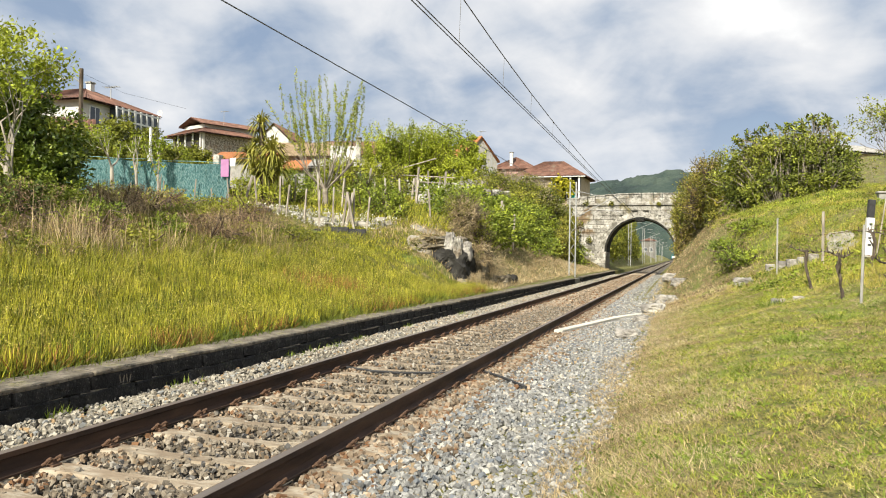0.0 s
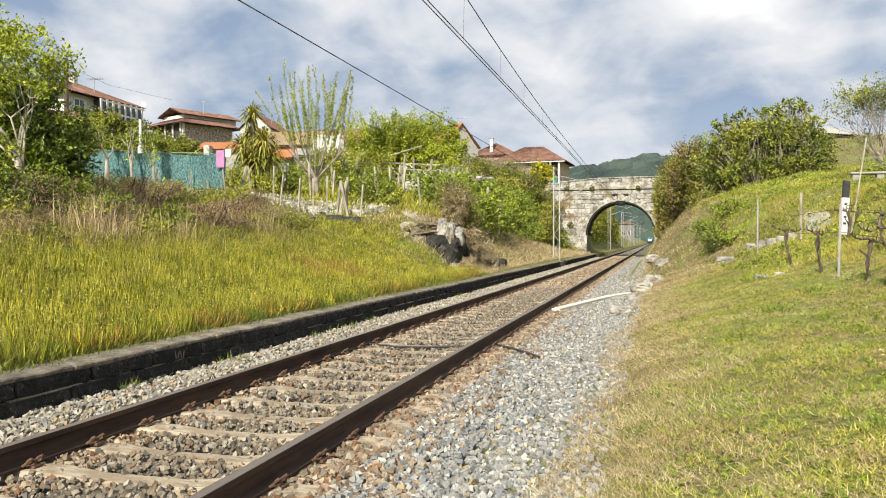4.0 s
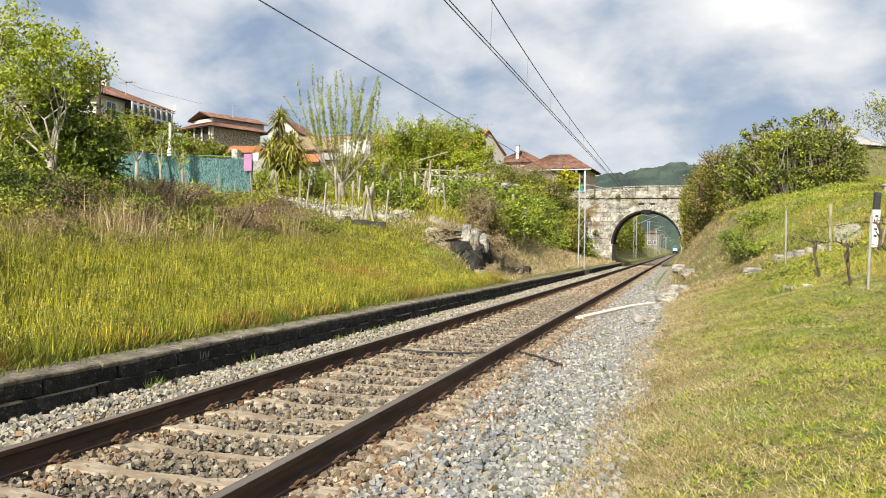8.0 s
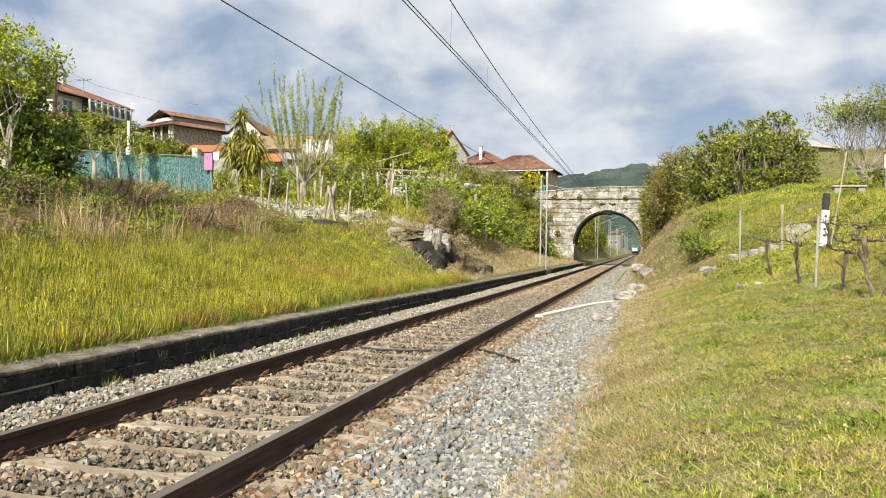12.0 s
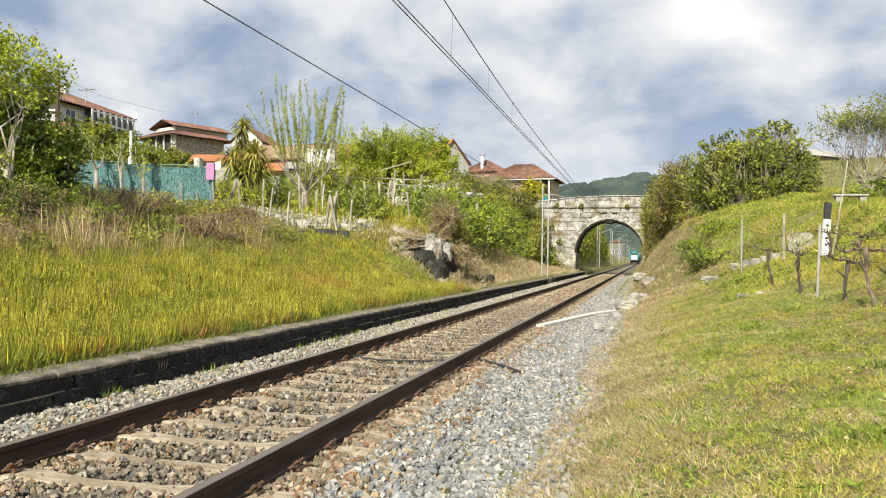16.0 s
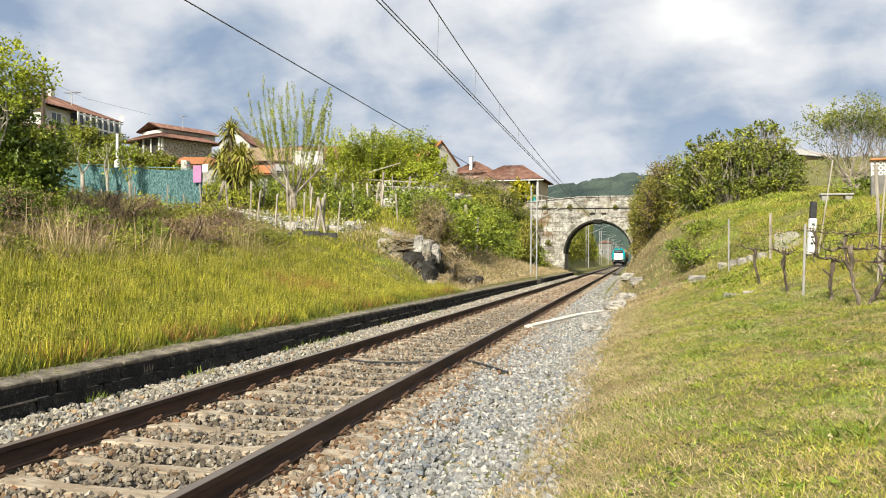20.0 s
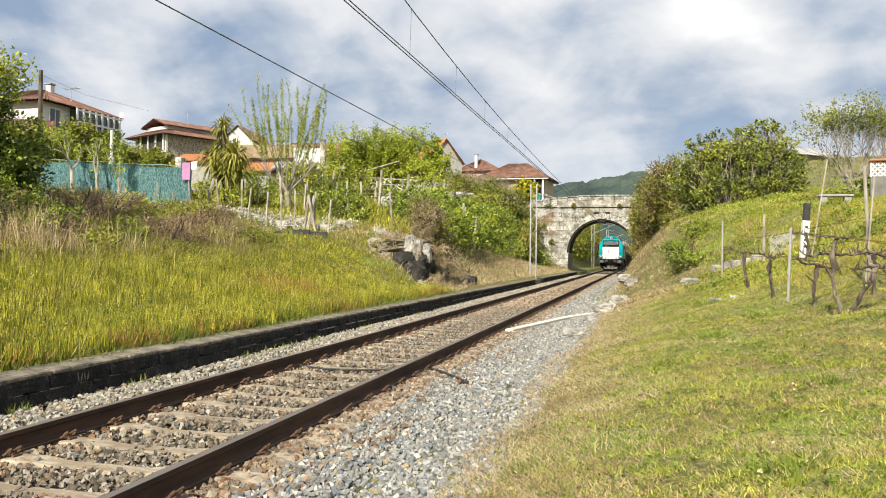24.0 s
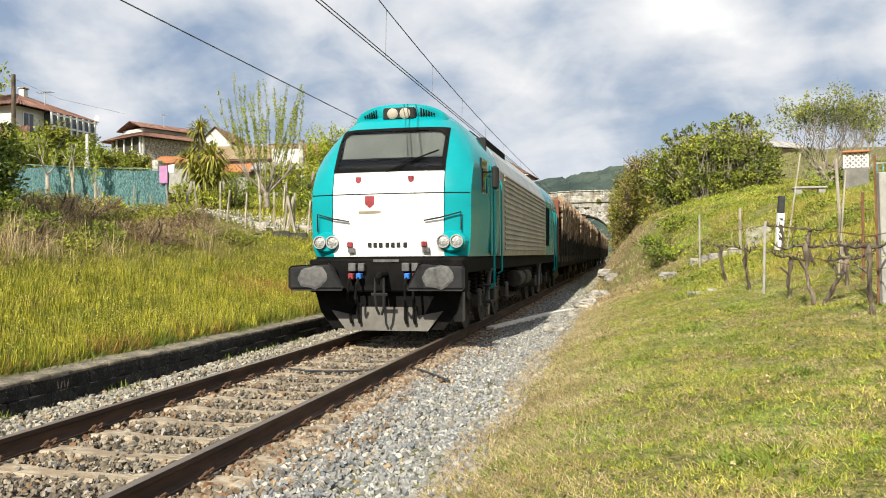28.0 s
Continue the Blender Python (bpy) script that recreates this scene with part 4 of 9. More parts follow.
    for a, b in zip(rings, rings[1:]):
        for k in range(24):
            cover.faces.new((a[k], a[k + 1], b[k + 1], b[k]))
    bmesh.ops.remove_doubles(cover, verts=cover.verts, dist=0.002)
    bmesh.ops.recalc_face_normals(cover, faces=cover.faces)
    part("lamp_fairing", cover, M["teal"], loco, smooth=True)
    for s in (-1, 1):
        for k in range(6):
            x = s * (0.42 + 0.045 * k)
            part("vent_slot", boxed(x - 0.011, x + 0.011, y0 + 0.05 + 0.12 * (x / 0.86) ** 2, y0 + 0.09 + 0.12 * (x / 0.86) ** 2, zt - 0.07 + 0.008 * k, zt + 0.10 - 0.018 * k), M["black"], loco)
    # marks, handrails and bars of lettering on the front
    for x, z, w, h in ((-0.52, 2.62, 0.05, 0.06), (0.42, 2.62, 0.05, 0.06), (-0.30, 2.24, 0.082, 0.105)):
        o = [(x - w, z + h), (x + w, z + h), (x + w, z - h * 0.35), (x, z - h), (x - w, z - h * 0.35)]
        part("emblem", prism(bmesh.new(), o, "y", cab_s(x, z) - 0.014, cab_s(x, z) + 0.02), M["red"], loco, "small red shield emblem")
    part("emblem_bar", boxed(-0.50, -0.10, cab_s(-0.3, 2.08) - 0.012, cab_s(0, 2.08) + 0.02, 2.045, 2.09), M["gold"], loco)
    for k in range(7):
        x = -0.33 + k * 0.098 + (0.02 if k > 2 else 0) + (0.02 if k > 5 else 0)
        part("number_bar", boxed(x, x + 0.062, cab_s(x, 1.5) - 0.008, cab_s(x, 1.5) + 0.02, 1.465, 1.545), M["lettering"], loco)
    for s in (-1, 1):
        part("handrail", tubed([(s * 1.28, cab_s(1.28, 1.95) - 0.05, 1.75), (s * 1.28, cab_s(1.28, 2.0) - 0.06, 2.05), (s * 0.95, cab_s(0.95, 1.98) - 0.06, 1.96), (s * 0.66, cab_s(0.66, 1.9) - 0.05, 1.91)], 0.014, 6), M["buffer"], loco)
        tl = part("tail_light", boxed(s * 0.66 - 0.05, s * 0.66 + 0.05, cab_s(0.66, 1.5) - 0.03, cab_s(0.66, 1.5) + 0.02, 1.47, 1.56, bevel=0.01), M["red"], loco, "small red tail lamp")
        part("lamp_bracket", boxed(s * 0.66 - 0.03, s * 0.66 + 0.09, cab_s(0.66, 1.4) - 0.05, cab_s(0.66, 1.4), 1.38, 1.455), M["buffer_worn"], tl)
    # body behind the cab
    body_o = [(s * cab_w(z), z) for s, order in ((1, list(zs)), (-1, list(zs)[::-1])) for z in order]
    low = [(1.43, 1.30), (1.43, 2.9), (1.40, 3.12), (-1.40, 3.12), (-1.43, 2.9), (-1.43, 1.30)]
    part("body", prism(bmesh.new(), low, "y", 3.3, 13.1), M["silver"], loco, "dusty silver side panels")
    part("roof", prism(bmesh.new(), [(1.40, 3.12), (1.26, 3.50), (1.02, 3.82), (0.6, 4.0), (-0.6, 4.0), (-1.02, 3.82), (-1.26, 3.50), (-1.40, 3.12)], "y", 3.3, 13.1), M["roof_grey"], loco, "pale grey roof")
    for k in range(15):
        z = 1.42 + k * 0.115
        for s in (-1, 1):
            part("louvre", prism(bmesh.new(), [(s * 1.428, z), (s * 1.462, z + 0.018), (s * 1.428, z + 0.085)], "y", 4.0, 12.9), M["silver"], loco)
    for y0_, y1_ in ((3.6, 6.0), (6.8, 8.9), (9.7, 12.0)):
        part("roof_grille", boxed(-0.80, 0.80, y0_, y1_, 3.86, 4.05, bevel=0.04), M["black"], loco, "black roof grille")
    part("side_grille", boxed(0.75, 1.12, 3.5, 6.2, 3.6, 3.88, bevel=0.05), M["black"], loco)
    rear = prism(bmesh.new(), [(x, z) for x, z in body_o], "y", 13.1, 17.5)
    part("rear_cab", rear, M["teal"], loco, "teal rear cab")
    for k in range(8):
        part("rear_vent", boxed(1.425, 1.447, 13.3 + k * 0.12, 13.36 + k * 0.12, 1.6, 2.9), M["black"], loco)
    for s in (-1, 1):
        for y in (15.3, 16.2):
            part("rear_handrail", tubed([(s * 1.44, y, 2.85), (s * 1.52, y, 2.78), (s * 1.52, y, 0.8), (s * 1.44, y, 0.75)], 0.022, 6), M["teal"], loco)
    # doors and windows of the cab's sides
    for s in (-1, 1):
        part("side_window", boxed(s * 1.42 - 0.012, s * 1.42 + 0.03, 1.15, 1.75, 2.45, 3.12, bevel=0.02), M["dark_glass"], loco, "dark side window")
        part("mirror", boxed(s * 1.60 - 0.06, s * 1.60 + 0.06, 1.62, 1.84, 2.55, 3.0, bevel=0.04), M["lettering"], loco, "black rear-view mirror")
        part("mirror_arm", tubed([(s * 1.43, 1.9, 2.9), (s * 1.6, 1.75, 2.9)], 0.015, 5), M["black"], loco)
        d = part("cab_door", boxed(s * 1.425 - 0.01, s * 1.425 + 0.022, 2.15, 2.85, 1.32, 3.08, bevel=0.01), M["teal"], loco, "teal cab door")
        for y in (2.02, 2.98):
            part("door_handrail", tubed([(s * 1.44, y, 2.85), (s * 1.52, y, 2.78), (s * 1.52, y, 0.75 if y < 2.5 else 1.0), (s * 1.44, y, 0.7 if y < 2.5 else 0.95)], 0.022, 6), M["teal"], d, "teal grab rail")
        for k in range(3):
            part("step", boxed(s * 1.30 - 0.12, s * 1.30 + 0.12, 2.2, 2.8, 0.42 + k * 0.30, 0.46 + k * 0.30), M["dusty_steel"], loco)
    # underframe, buffers, coupling and plough
    part("underframe", boxed(-1.34, 1.34, 0.12, 17.6, 1.02, 1.30, bevel=0.02), M["black"], loco)
    part("buffer_beam", boxed(-1.36, 1.36, -0.10, 0.30, 0.72, 1.27, bevel=0.03), M["black"], loco, "black buffer beam")
    for s in (-1, 1):
        plate = boxed(s * 1.06 - 0.43, s * 1.06 + 0.43, -0.68, -0.62, 0.77, 1.19, bevel=0.05)
        for v in plate.verts:
            v.co.x -= s * (0.12 if abs(v.co.x) < 1.06 else 0.0) * (v.co.z - 0.98) / -0.21
            v.co.z -= 0.06 * (abs(v.co.x) - 1.06) * (1 if v.co.z > 0.98 else 0)
        b = part("buffer", plate, M["buffer"], loco, "broad dark buffer plate with a worn grey patch")
        worn = lathe(bmesh.new(), [(0.0, -0.016), (0.15, -0.013), (0.19, 0.0)], "y", 18)
        for v in worn.verts:
            v.co.x = v.co.x * 1.45 + 0.05 * noise.noise(v.co * 9)
            v.co.z = v.co.z * 0.95 + 0.05 * noise.noise(v.co * 7 + Vector((3, 0, 0)))
        bmesh.ops.translate(worn, verts=worn.verts, vec=(s * 1.06, -0.68, 0.98))
        part("worn_patch", worn, M["buffer_worn"], b)
        part("buffer_barrel", lathe(bmesh.new(), [(0.17, -0.62), (0.14, -0.35), (0.19, -0.33), (0.21, 0.0)], "y", 14, (s * 1.02, 0, 0.98)), M["black"], b)
        for k, (mat, x) in enumerate((("red", 0.56), ("blue", 0.42))):
            c = part("brake_cock", boxed(s * x - 0.045, s * x + 0.045, -0.26, -0.10, 0.93, 1.03, bevel=0.015), M[mat], loco, ("red" if mat == "red" else "blue") + " brake pipe cock")
            part("brake_hose", tubed([(s * x, -0.25, 0.95), (s * x, -0.36, 0.85), (s * (x + 0.01), -0.38, 0.62), (s * (x - 0.02), -0.28, 0.50), (s * (x - 0.07), -0.24, 0.55)], 0.022, 6), M["black"], c)
        part("socket_box", boxed(s * 0.47 - 0.15, s * 0.47 - 0.02, -0.2, -0.1, 1.06, 1.2, bevel=0.01), M["buffer_worn"], loco)
        part("socket_box", boxed(s * 0.47 + 0.02, s * 0.47 + 0.13, -0.2, -0.1, 1.06, 1.2, bevel=0.01), M["buffer_worn"], loco)
    hook = tubed([(0, -0.05, 1.0), (0, -0.42, 1.0), (0, -0.50, 0.95), (0, -0.46, 0.86)], [0.07, 0.06, 0.05, 0.03], 8)
    hk = part("draw_hook", hook, M["black"], loco, "steel draw hook")
    for s in (-1, 1):
        part("coupling_link", tubed([(s * 0.07, -0.40, 0.96), (s * 0.08, -0.42, 0.70), (s * 0.06, -0.38, 0.48), (s * 0.02, -0.36, 0.38)], 0.022, 6), M["buffer"], hk)
    part("coupling_screw", tubed([(-0.14, -0.41, 0.70), (0.14, -0.41, 0.70)], 0.026, 6), M["buffer"], hk)
    part("number_plate_bar", boxed(-0.2, 0.25, -0.12, -0.09, 1.215, 1.26), M["buffer_worn"], loco)
    # the plough under the beam: three plain plates
    pl = bmesh.new()
    prism(pl, [(-1.30, 0.72), (1.30, 0.72), (1.20, 0.40), (0.98, 0.12), (-0.98, 0.12), (-1.20, 0.40)], "y", 0.02, 0.10)
    part("obstacle_deflector", pl, M["black"], loco, "black obstacle deflector")
    part("plough_plate", prism(bmesh.new(), [(-0.98, 0.42), (-0.55, 0.34), (-0.52, 0.48), (0.52, 0.48), (0.55, 0.34), (0.98, 0.42), (0.72, 0.105), (-0.72, 0.105)], "y", -0.03, 0.015), M["plough"], loco, "grey plough plate")
    for x in (-0.62, -0.47, 0.35, 0.50):
        part("hose_end", tubed([(x, -0.08, 0.55), (x, -0.10, 0.30), (x + 0.02, -0.08, 0.22)], 0.028, 6), M["black"], loco)
    for s in (-1, 1):
        part("sand_pipe_guard", boxed(s * 1.16 - 0.09, s * 1.16 + 0.09, 0.35, 0.55, 0.22, 0.95, bevel=0.02), M["plough"], loco)
    part("fuel_tank", boxed(-1.25, 1.25, 7.4, 10.6, 0.42, 1.02, bevel=0.08), M["black"], loco, "black fuel tank")
    for s in (-1, 1):
        for y in (7.2, 8.6):
            part("air_tank", lathe(bmesh.new(), [(0.05, -0.55), (0.19, -0.5), (0.21, -0.42), (0.21, 0.42), (0.19, 0.5), (0.05, 0.55)], "y", 14, (s * 1.15, y + 0.6, 0.72)), M["dusty_steel"], loco, "pale brown air tank")
    # bogies
    wheels = []
    for y0b in (2.0, 11.6):
        fr = bmesh.new()
        for s in (-1, 1):
            prism(fr, [(y0b - 0.7, 0.62), (y0b - 0.5, 0.86), (y0b + 0.6, 0.86), (y0b + 0.9, 0.70), (y0b + 2.7, 0.70), (y0b + 3.0, 0.86), (y0b + 4.1, 0.86), (y0b + 4.3, 0.62), (y0b + 4.1, 0.52), (y0b - 0.5, 0.52)], "x", s * 1.06 - 0.06, s * 1.06 + 0.06)
        bg = part("bogie_frame", fr, M["dusty_steel"], loco, "dusty six-wheel bogie")
        for dy in (0, 1.75, 3.5):
            wheels.append(wheelset(loco, y0b + dy, 0.53))
            for s in (-1, 1):
                part("axle_box", boxed(s * 1.17 - 0.09, s * 1.17 + 0.09, y0b + dy - 0.18, y0b + dy + 0.18, 0.36, 0.70, bevel=0.03), M["dusty_steel"], bg)
                for q in (-0.30, 0.30):
                    part("suspension_spring", coil(bmesh.new(), s * 1.15, y0b + dy + q, 0.62, 0.34, 0.085), M["black"], bg)
        for s in (-1, 1):
            part("damper", tubed([(s * 1.27, y0b + 0.5, 0.35), (s * 1.27, y0b + 0.95, 1.05)], 0.05, 7), M["buffer_worn"], bg)
            part("brake_hanger", boxed(s * 1.22 - 0.03, s * 1.22 + 0.03, y0b + 0.86, y0b + 1.06, 0.16, 1.02), M["coping"], bg)
    return loco, wheels


def build_wagon():
    w = thing("timber_wagon", "orange stake wagon loaded with rough-barked logs", "freight wagon", group="wagons behind the locomotive")
    Lw = 14.0
    part("deck", boxed(-1.35, 1.35, 0.3, Lw - 0.3, 1.05, 1.28, bevel=0.02), M["dusty_steel"], w)
    for s in (-1, 1):
        part("sole_bar", boxed(s * 1.25 - 0.06, s * 1.25 + 0.06, 0.2, Lw - 0.2, 0.85, 1.27), M["black"], w)
        part("side_board", boxed(s * 1.37 - 0.03, s * 1.37 + 0.03, 0.4, Lw - 0.4, 1.283, 2.35), M["black"], w, "dark side boards")
    for y in (0.35, Lw - 0.5):
        e = part("end_wall", boxed(-1.4, 1.4, y, y + 0.14, 1.283, 3.45, bevel=0.02), M["orange"], w, "orange end bulkhead")
        for x in (-1.1, -0.4, 0.4, 1.1):
            part("rib", boxed(x - 0.06, x + 0.06, y - 0.06, y - 0.003, 1.3, 3.4), M["orange"], e)
    for k in range(9):
        y = 0.9 + k * 1.52
        for s in (-1, 1):
            part("stake", boxed(s * 1.44 - 0.035, s * 1.44 + 0.035, y - 0.06, y + 0.06, 1.0, 2.9, bevel=0.008), M["dusty_steel"], w)
    r = random.Random(5)
    logs, ends = bmesh.new(), bmesh.new()
    for y in np.arange(0.85, Lw - 0.75, 0.27):
        z = 1.4
        while z < 3.25 + 0.3 * math.sin(y * 2.1):
            rad = r.uniform(0.09, 0.15)
            x1 = r.uniform(1.28, 1.52) if z > 2.3 else 1.28
            a, b = Vector((-x1, y + r.uniform(-0.08, 0.08), z + rad)), Vector((x1, y + r.uniform(-0.08, 0.08), z + rad + r.uniform(-0.12, 0.12)))
            tube(logs, [a, a.lerp(b, 0.5) + Vector((0, 0, r.uniform(-0.03, 0.03))), b], [rad, rad * 0.97, rad * 0.93], 7)
            for p in (a, b):
                sgn = 1 if p.x > 0 else -1
                lathe(ends, [(rad * 0.86, 0), (rad * 0.84, sgn * 0.008)], "x", 7, p)
            z += rad * 1.85
    # rough slabs and bark that hang over the boards
    for y in np.arange(0.8, Lw - 0.7, 0.16):
        for s in (-1, 1):
            z0 = r.uniform(1.9, 2.6)
            tube(logs, [(s * 1.47, y, z0), (s * (1.47 + r.uniform(-0.02, 0.04)), y + r.uniform(-0.1, 0.1), r.uniform(3.0, 3.55))], [0.025, r.uniform(0.03, 0.06)], 5)
    part("log_load", logs, M["bark"], w, "stacked logs with rough brown bark")["kind"] = "stuff"
    part("log_ends", ends, M["log_end"], w, "pale sawn log ends")["kind"] = "stuff"
    for y0b in (1.6, 10.6):
        for s in (-1, 1):
            part("bogie_side", prism(bmesh.new(), [(y0b - 0.4, 0.55), (y0b, 0.75), (y0b + 1.8, 0.75), (y0b + 2.2, 0.55), (y0b + 1.9, 0.42), (y0b - 0.1, 0.42)], "x", s * 1.05 - 0.05, s * 1.05 + 0.05), M["dusty_steel"], w)
        for dy in (0, 1.8):
            wheelset(w, y0b + dy, 0.46)
    for y in (0.0, Lw):
        for s in (-1, 1):
            part("buffer", lathe(bmesh.new(), [(0.12, 0.3 if y == 0 else -0.3), (0.12, 0.05 if y == 0 else -0.05), (0.24, 0.03 if y == 0 else -0.03), (0.24, 0)], "y", 12, (s * 0.98, y, 1.03)), M["black"], w)
    return w


loco, loco_wheels = build_locomotive()
# the loading gauge is a little slimmer than drawn above
for ob in loco.children_recursive:
    if ob not in loco_wheels:
        for v in ob.data.vertices:
            v.co.x, v.co.z = v.co.x * 0.966, float(np.interp(v.co.z, (0.0, 0.12, 1.0, 2.8, 3.62, 4.24, 5.0), (0.0, 0.16, 1.058, 2.80, 3.53, 4.124, 4.85)))
LOCO_LENGTH, WAGON_LENGTH = 17.9, 14.0
first_wagon = build_wagon()
wagons = [first_wagon] + [copy_thing(first_wagon, pose(0, 0, 0)) for _ in range(6)]


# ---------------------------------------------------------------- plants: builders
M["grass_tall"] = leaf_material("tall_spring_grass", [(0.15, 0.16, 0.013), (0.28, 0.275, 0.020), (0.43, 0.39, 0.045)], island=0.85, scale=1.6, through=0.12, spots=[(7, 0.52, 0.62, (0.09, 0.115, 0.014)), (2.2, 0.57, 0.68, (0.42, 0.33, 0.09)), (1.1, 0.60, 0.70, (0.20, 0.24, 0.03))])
M["grass_dark"] = leaf_material("deep_green_grass", [(0.07, 0.10, 0.014), (0.13, 0.16, 0.02), (0.22, 0.20, 0.04)], island=0.5, scale=1.1, through=0.15)
M["grass_olive"] = leaf_material("olive_weeds", [(0.11, 0.125, 0.018), (0.20, 0.21, 0.03), (0.32, 0.30, 0.06)], island=0.55, scale=1.3, through=0.18, spots=[(6, 0.55, 0.68, (0.07, 0.085, 0.015))])
M["grass_dry"] = leaf_material("dry_straw_grass", [(0.27, 0.19, 0.09), (0.41, 0.31, 0.165), (0.55, 0.45, 0.28)], island=0.55, scale=0.9, through=0.15, spots=[(6, 0.55, 0.68, (0.24, 0.17, 0.10)), (2.5, 0.58, 0.7, (0.34, 0.32, 0.10))])
M["grass_red"] = leaf_material("rusty_red_weeds", [(0.22, 0.10, 0.03), (0.33, 0.17, 0.05), (0.32, 0.25, 0.05)], island=0.4, scale=1.4, through=0.2)
M["turf"] = leaf_material("short_green_turf", [(0.20, 0.23, 0.026), (0.33, 0.335, 0.042), (0.47, 0.43, 0.085)], island=0.6, scale=0.8, through=0.12, spots=[(5, 0.53, 0.62, (0.10, 0.15, 0.018)), (2.2, 0.54, 0.64, (0.40, 0.32, 0.14)), (11, 0.57, 0.64, (0.42, 0.34, 0.16)), (0.45, 0.52, 0.66, (0.21, 0.29, 0.03))])
M["grass_gold"] = leaf_material("golden_olive_grass", [(0.26, 0.24, 0.03), (0.38, 0.33, 0.05), (0.46, 0.37, 0.10)], island=0.5, scale=1.0, through=0.2)
M["grass_seed"] = leaf_material("grass_seed_heads", [(0.28, 0.26, 0.04), (0.40, 0.36, 0.07), (0.52, 0.46, 0.13)], island=0.5, scale=1.0, through=0.1)
M["tussock"] = leaf_material("fresh_tussock_grass", [(0.15, 0.20, 0.024), (0.26, 0.30, 0.035), (0.40, 0.40, 0.06)], island=0.6, scale=0.9, through=0.15)
M["weed"] = leaf_material("fresh_green_weed", [(0.12, 0.175, 0.02), (0.20, 0.25, 0.035)], island=0.45, scale=2)
M["leaf_dark"] = leaf_material("dark_citrus_leaves", [(0.055, 0.09, 0.013), (0.125, 0.17, 0.02), (0.28, 0.315, 0.035)], island=0.6, scale=1.2, through=0.10, rough=0.4)
M["leaf_mid"] = leaf_material("green_shrub_leaves", [(0.085, 0.12, 0.014), (0.185, 0.235, 0.024), (0.31, 0.345, 0.045)], island=0.6, scale=0.7)
M["leaf_bramble"] = leaf_material("bramble_leaves", [(0.045, 0.07, 0.012), (0.105, 0.14, 0.018), (0.24, 0.28, 0.035)], island=0.65, scale=1.4, through=0.1)
M["leaf_light"] = leaf_material("light_spring_leaves", [(0.18, 0.23, 0.02), (0.29, 0.34, 0.028), (0.40, 0.43, 0.05)], island=0.5, scale=0.7, through=0.3)
M["leaf_willow"] = leaf_material("yellow_green_leaves", [(0.19, 0.22, 0.020), (0.29, 0.31, 0.03), (0.38, 0.39, 0.05)], island=0.5, scale=0.35)
M["leaf_fig"] = leaf_material("broad_green_leaves", [(0.075, 0.10, 0.016), (0.195, 0.225, 0.03), (0.34, 0.355, 0.055)], island=0.6, scale=0.6)
M["ivy"] = leaf_material("ivy_leaves", [(0.10, 0.108, 0.018), (0.20, 0.20, 0.028), (0.33, 0.29, 0.045)], island=0.55, scale=0.7)
M["straw_grey"] = leaf_material("greyish_straw", [(0.26, 0.195, 0.105), (0.39, 0.31, 0.18), (0.52, 0.44, 0.29)], island=0.6, scale=1.5, through=0.1, spots=[(5, 0.55, 0.66, (0.24, 0.17, 0.10)), (2.0, 0.58, 0.7, (0.33, 0.32, 0.10))])
M["bracken"] = leaf_material("dead_brown_bracken", [(0.14, 0.085, 0.05), (0.29, 0.20, 0.125), (0.43, 0.33, 0.22)], island=0.7, scale=1.2, through=0.1, spots=[(5, 0.54, 0.66, (0.10, 0.07, 0.04))])
M["leaf_olive"] = leaf_material("olive_yellow_leaves", [(0.16, 0.20, 0.016), (0.29, 0.335, 0.026), (0.41, 0.44, 0.045)], island=0.5, scale=0.3)
M["leaf_hedge"] = leaf_material("olive_hedge_leaves", [(0.08, 0.10, 0.013), (0.18, 0.19, 0.022), (0.30, 0.30, 0.04)], island=0.5, scale=0.5)
M["thicket"] = leaf_material("brown_thicket_stems", [(0.08, 0.06, 0.035), (0.17, 0.13, 0.08), (0.28, 0.23, 0.14)], island=0.45, scale=1.5, through=0.1)
M["bramble_rust"] = leaf_material("rusty_creeper_leaves", [(0.13, 0.095, 0.03), (0.23, 0.18, 0.05), (0.30, 0.27, 0.06)], island=0.55, scale=0.9, through=0.1)
M["palm"] = leaf_material("strap_leaves", [(0.17, 0.175, 0.025), (0.27, 0.26, 0.045), (0.38, 0.35, 0.08)], island=0.35, scale=1.0)
M["yellow_bloom"] = leaf_material("yellow_flowers", [(0.22, 0.24, 0.02), (0.50, 0.44, 0.03)], island=0.45, scale=1.5)
M["white_bloom"] = leaf_material("white_flowers", [(0.65, 0.64, 0.55), (0.8, 0.8, 0.72)], island=0.2, scale=2)
M["wood"] = material("grey_brown_bark", [(0.045, 0.033, 0.024), (0.10, 0.075, 0.055), (0.17, 0.135, 0.10)], scale=6, rough=0.95, bump=0.7, bump_scale=40, stretch=(1, 1, 0.3))
M["wood_vine"] = material("fibrous_vine_bark", [(0.035, 0.027, 0.02), (0.095, 0.074, 0.055), (0.21, 0.172, 0.13)], scale=14, rough=0.95, bump=1.0, bump_scale=60, bump_dist=0.02, stretch=(1, 1, 0.25))
M["wood_pale"] = material("pale_grey_bark", [(0.24, 0.21, 0.17), (0.38, 0.34, 0.29), (0.48, 0.45, 0.40)], scale=6, rough=0.95, bump=0.5, bump_scale=40, stretch=(1, 1, 0.3))
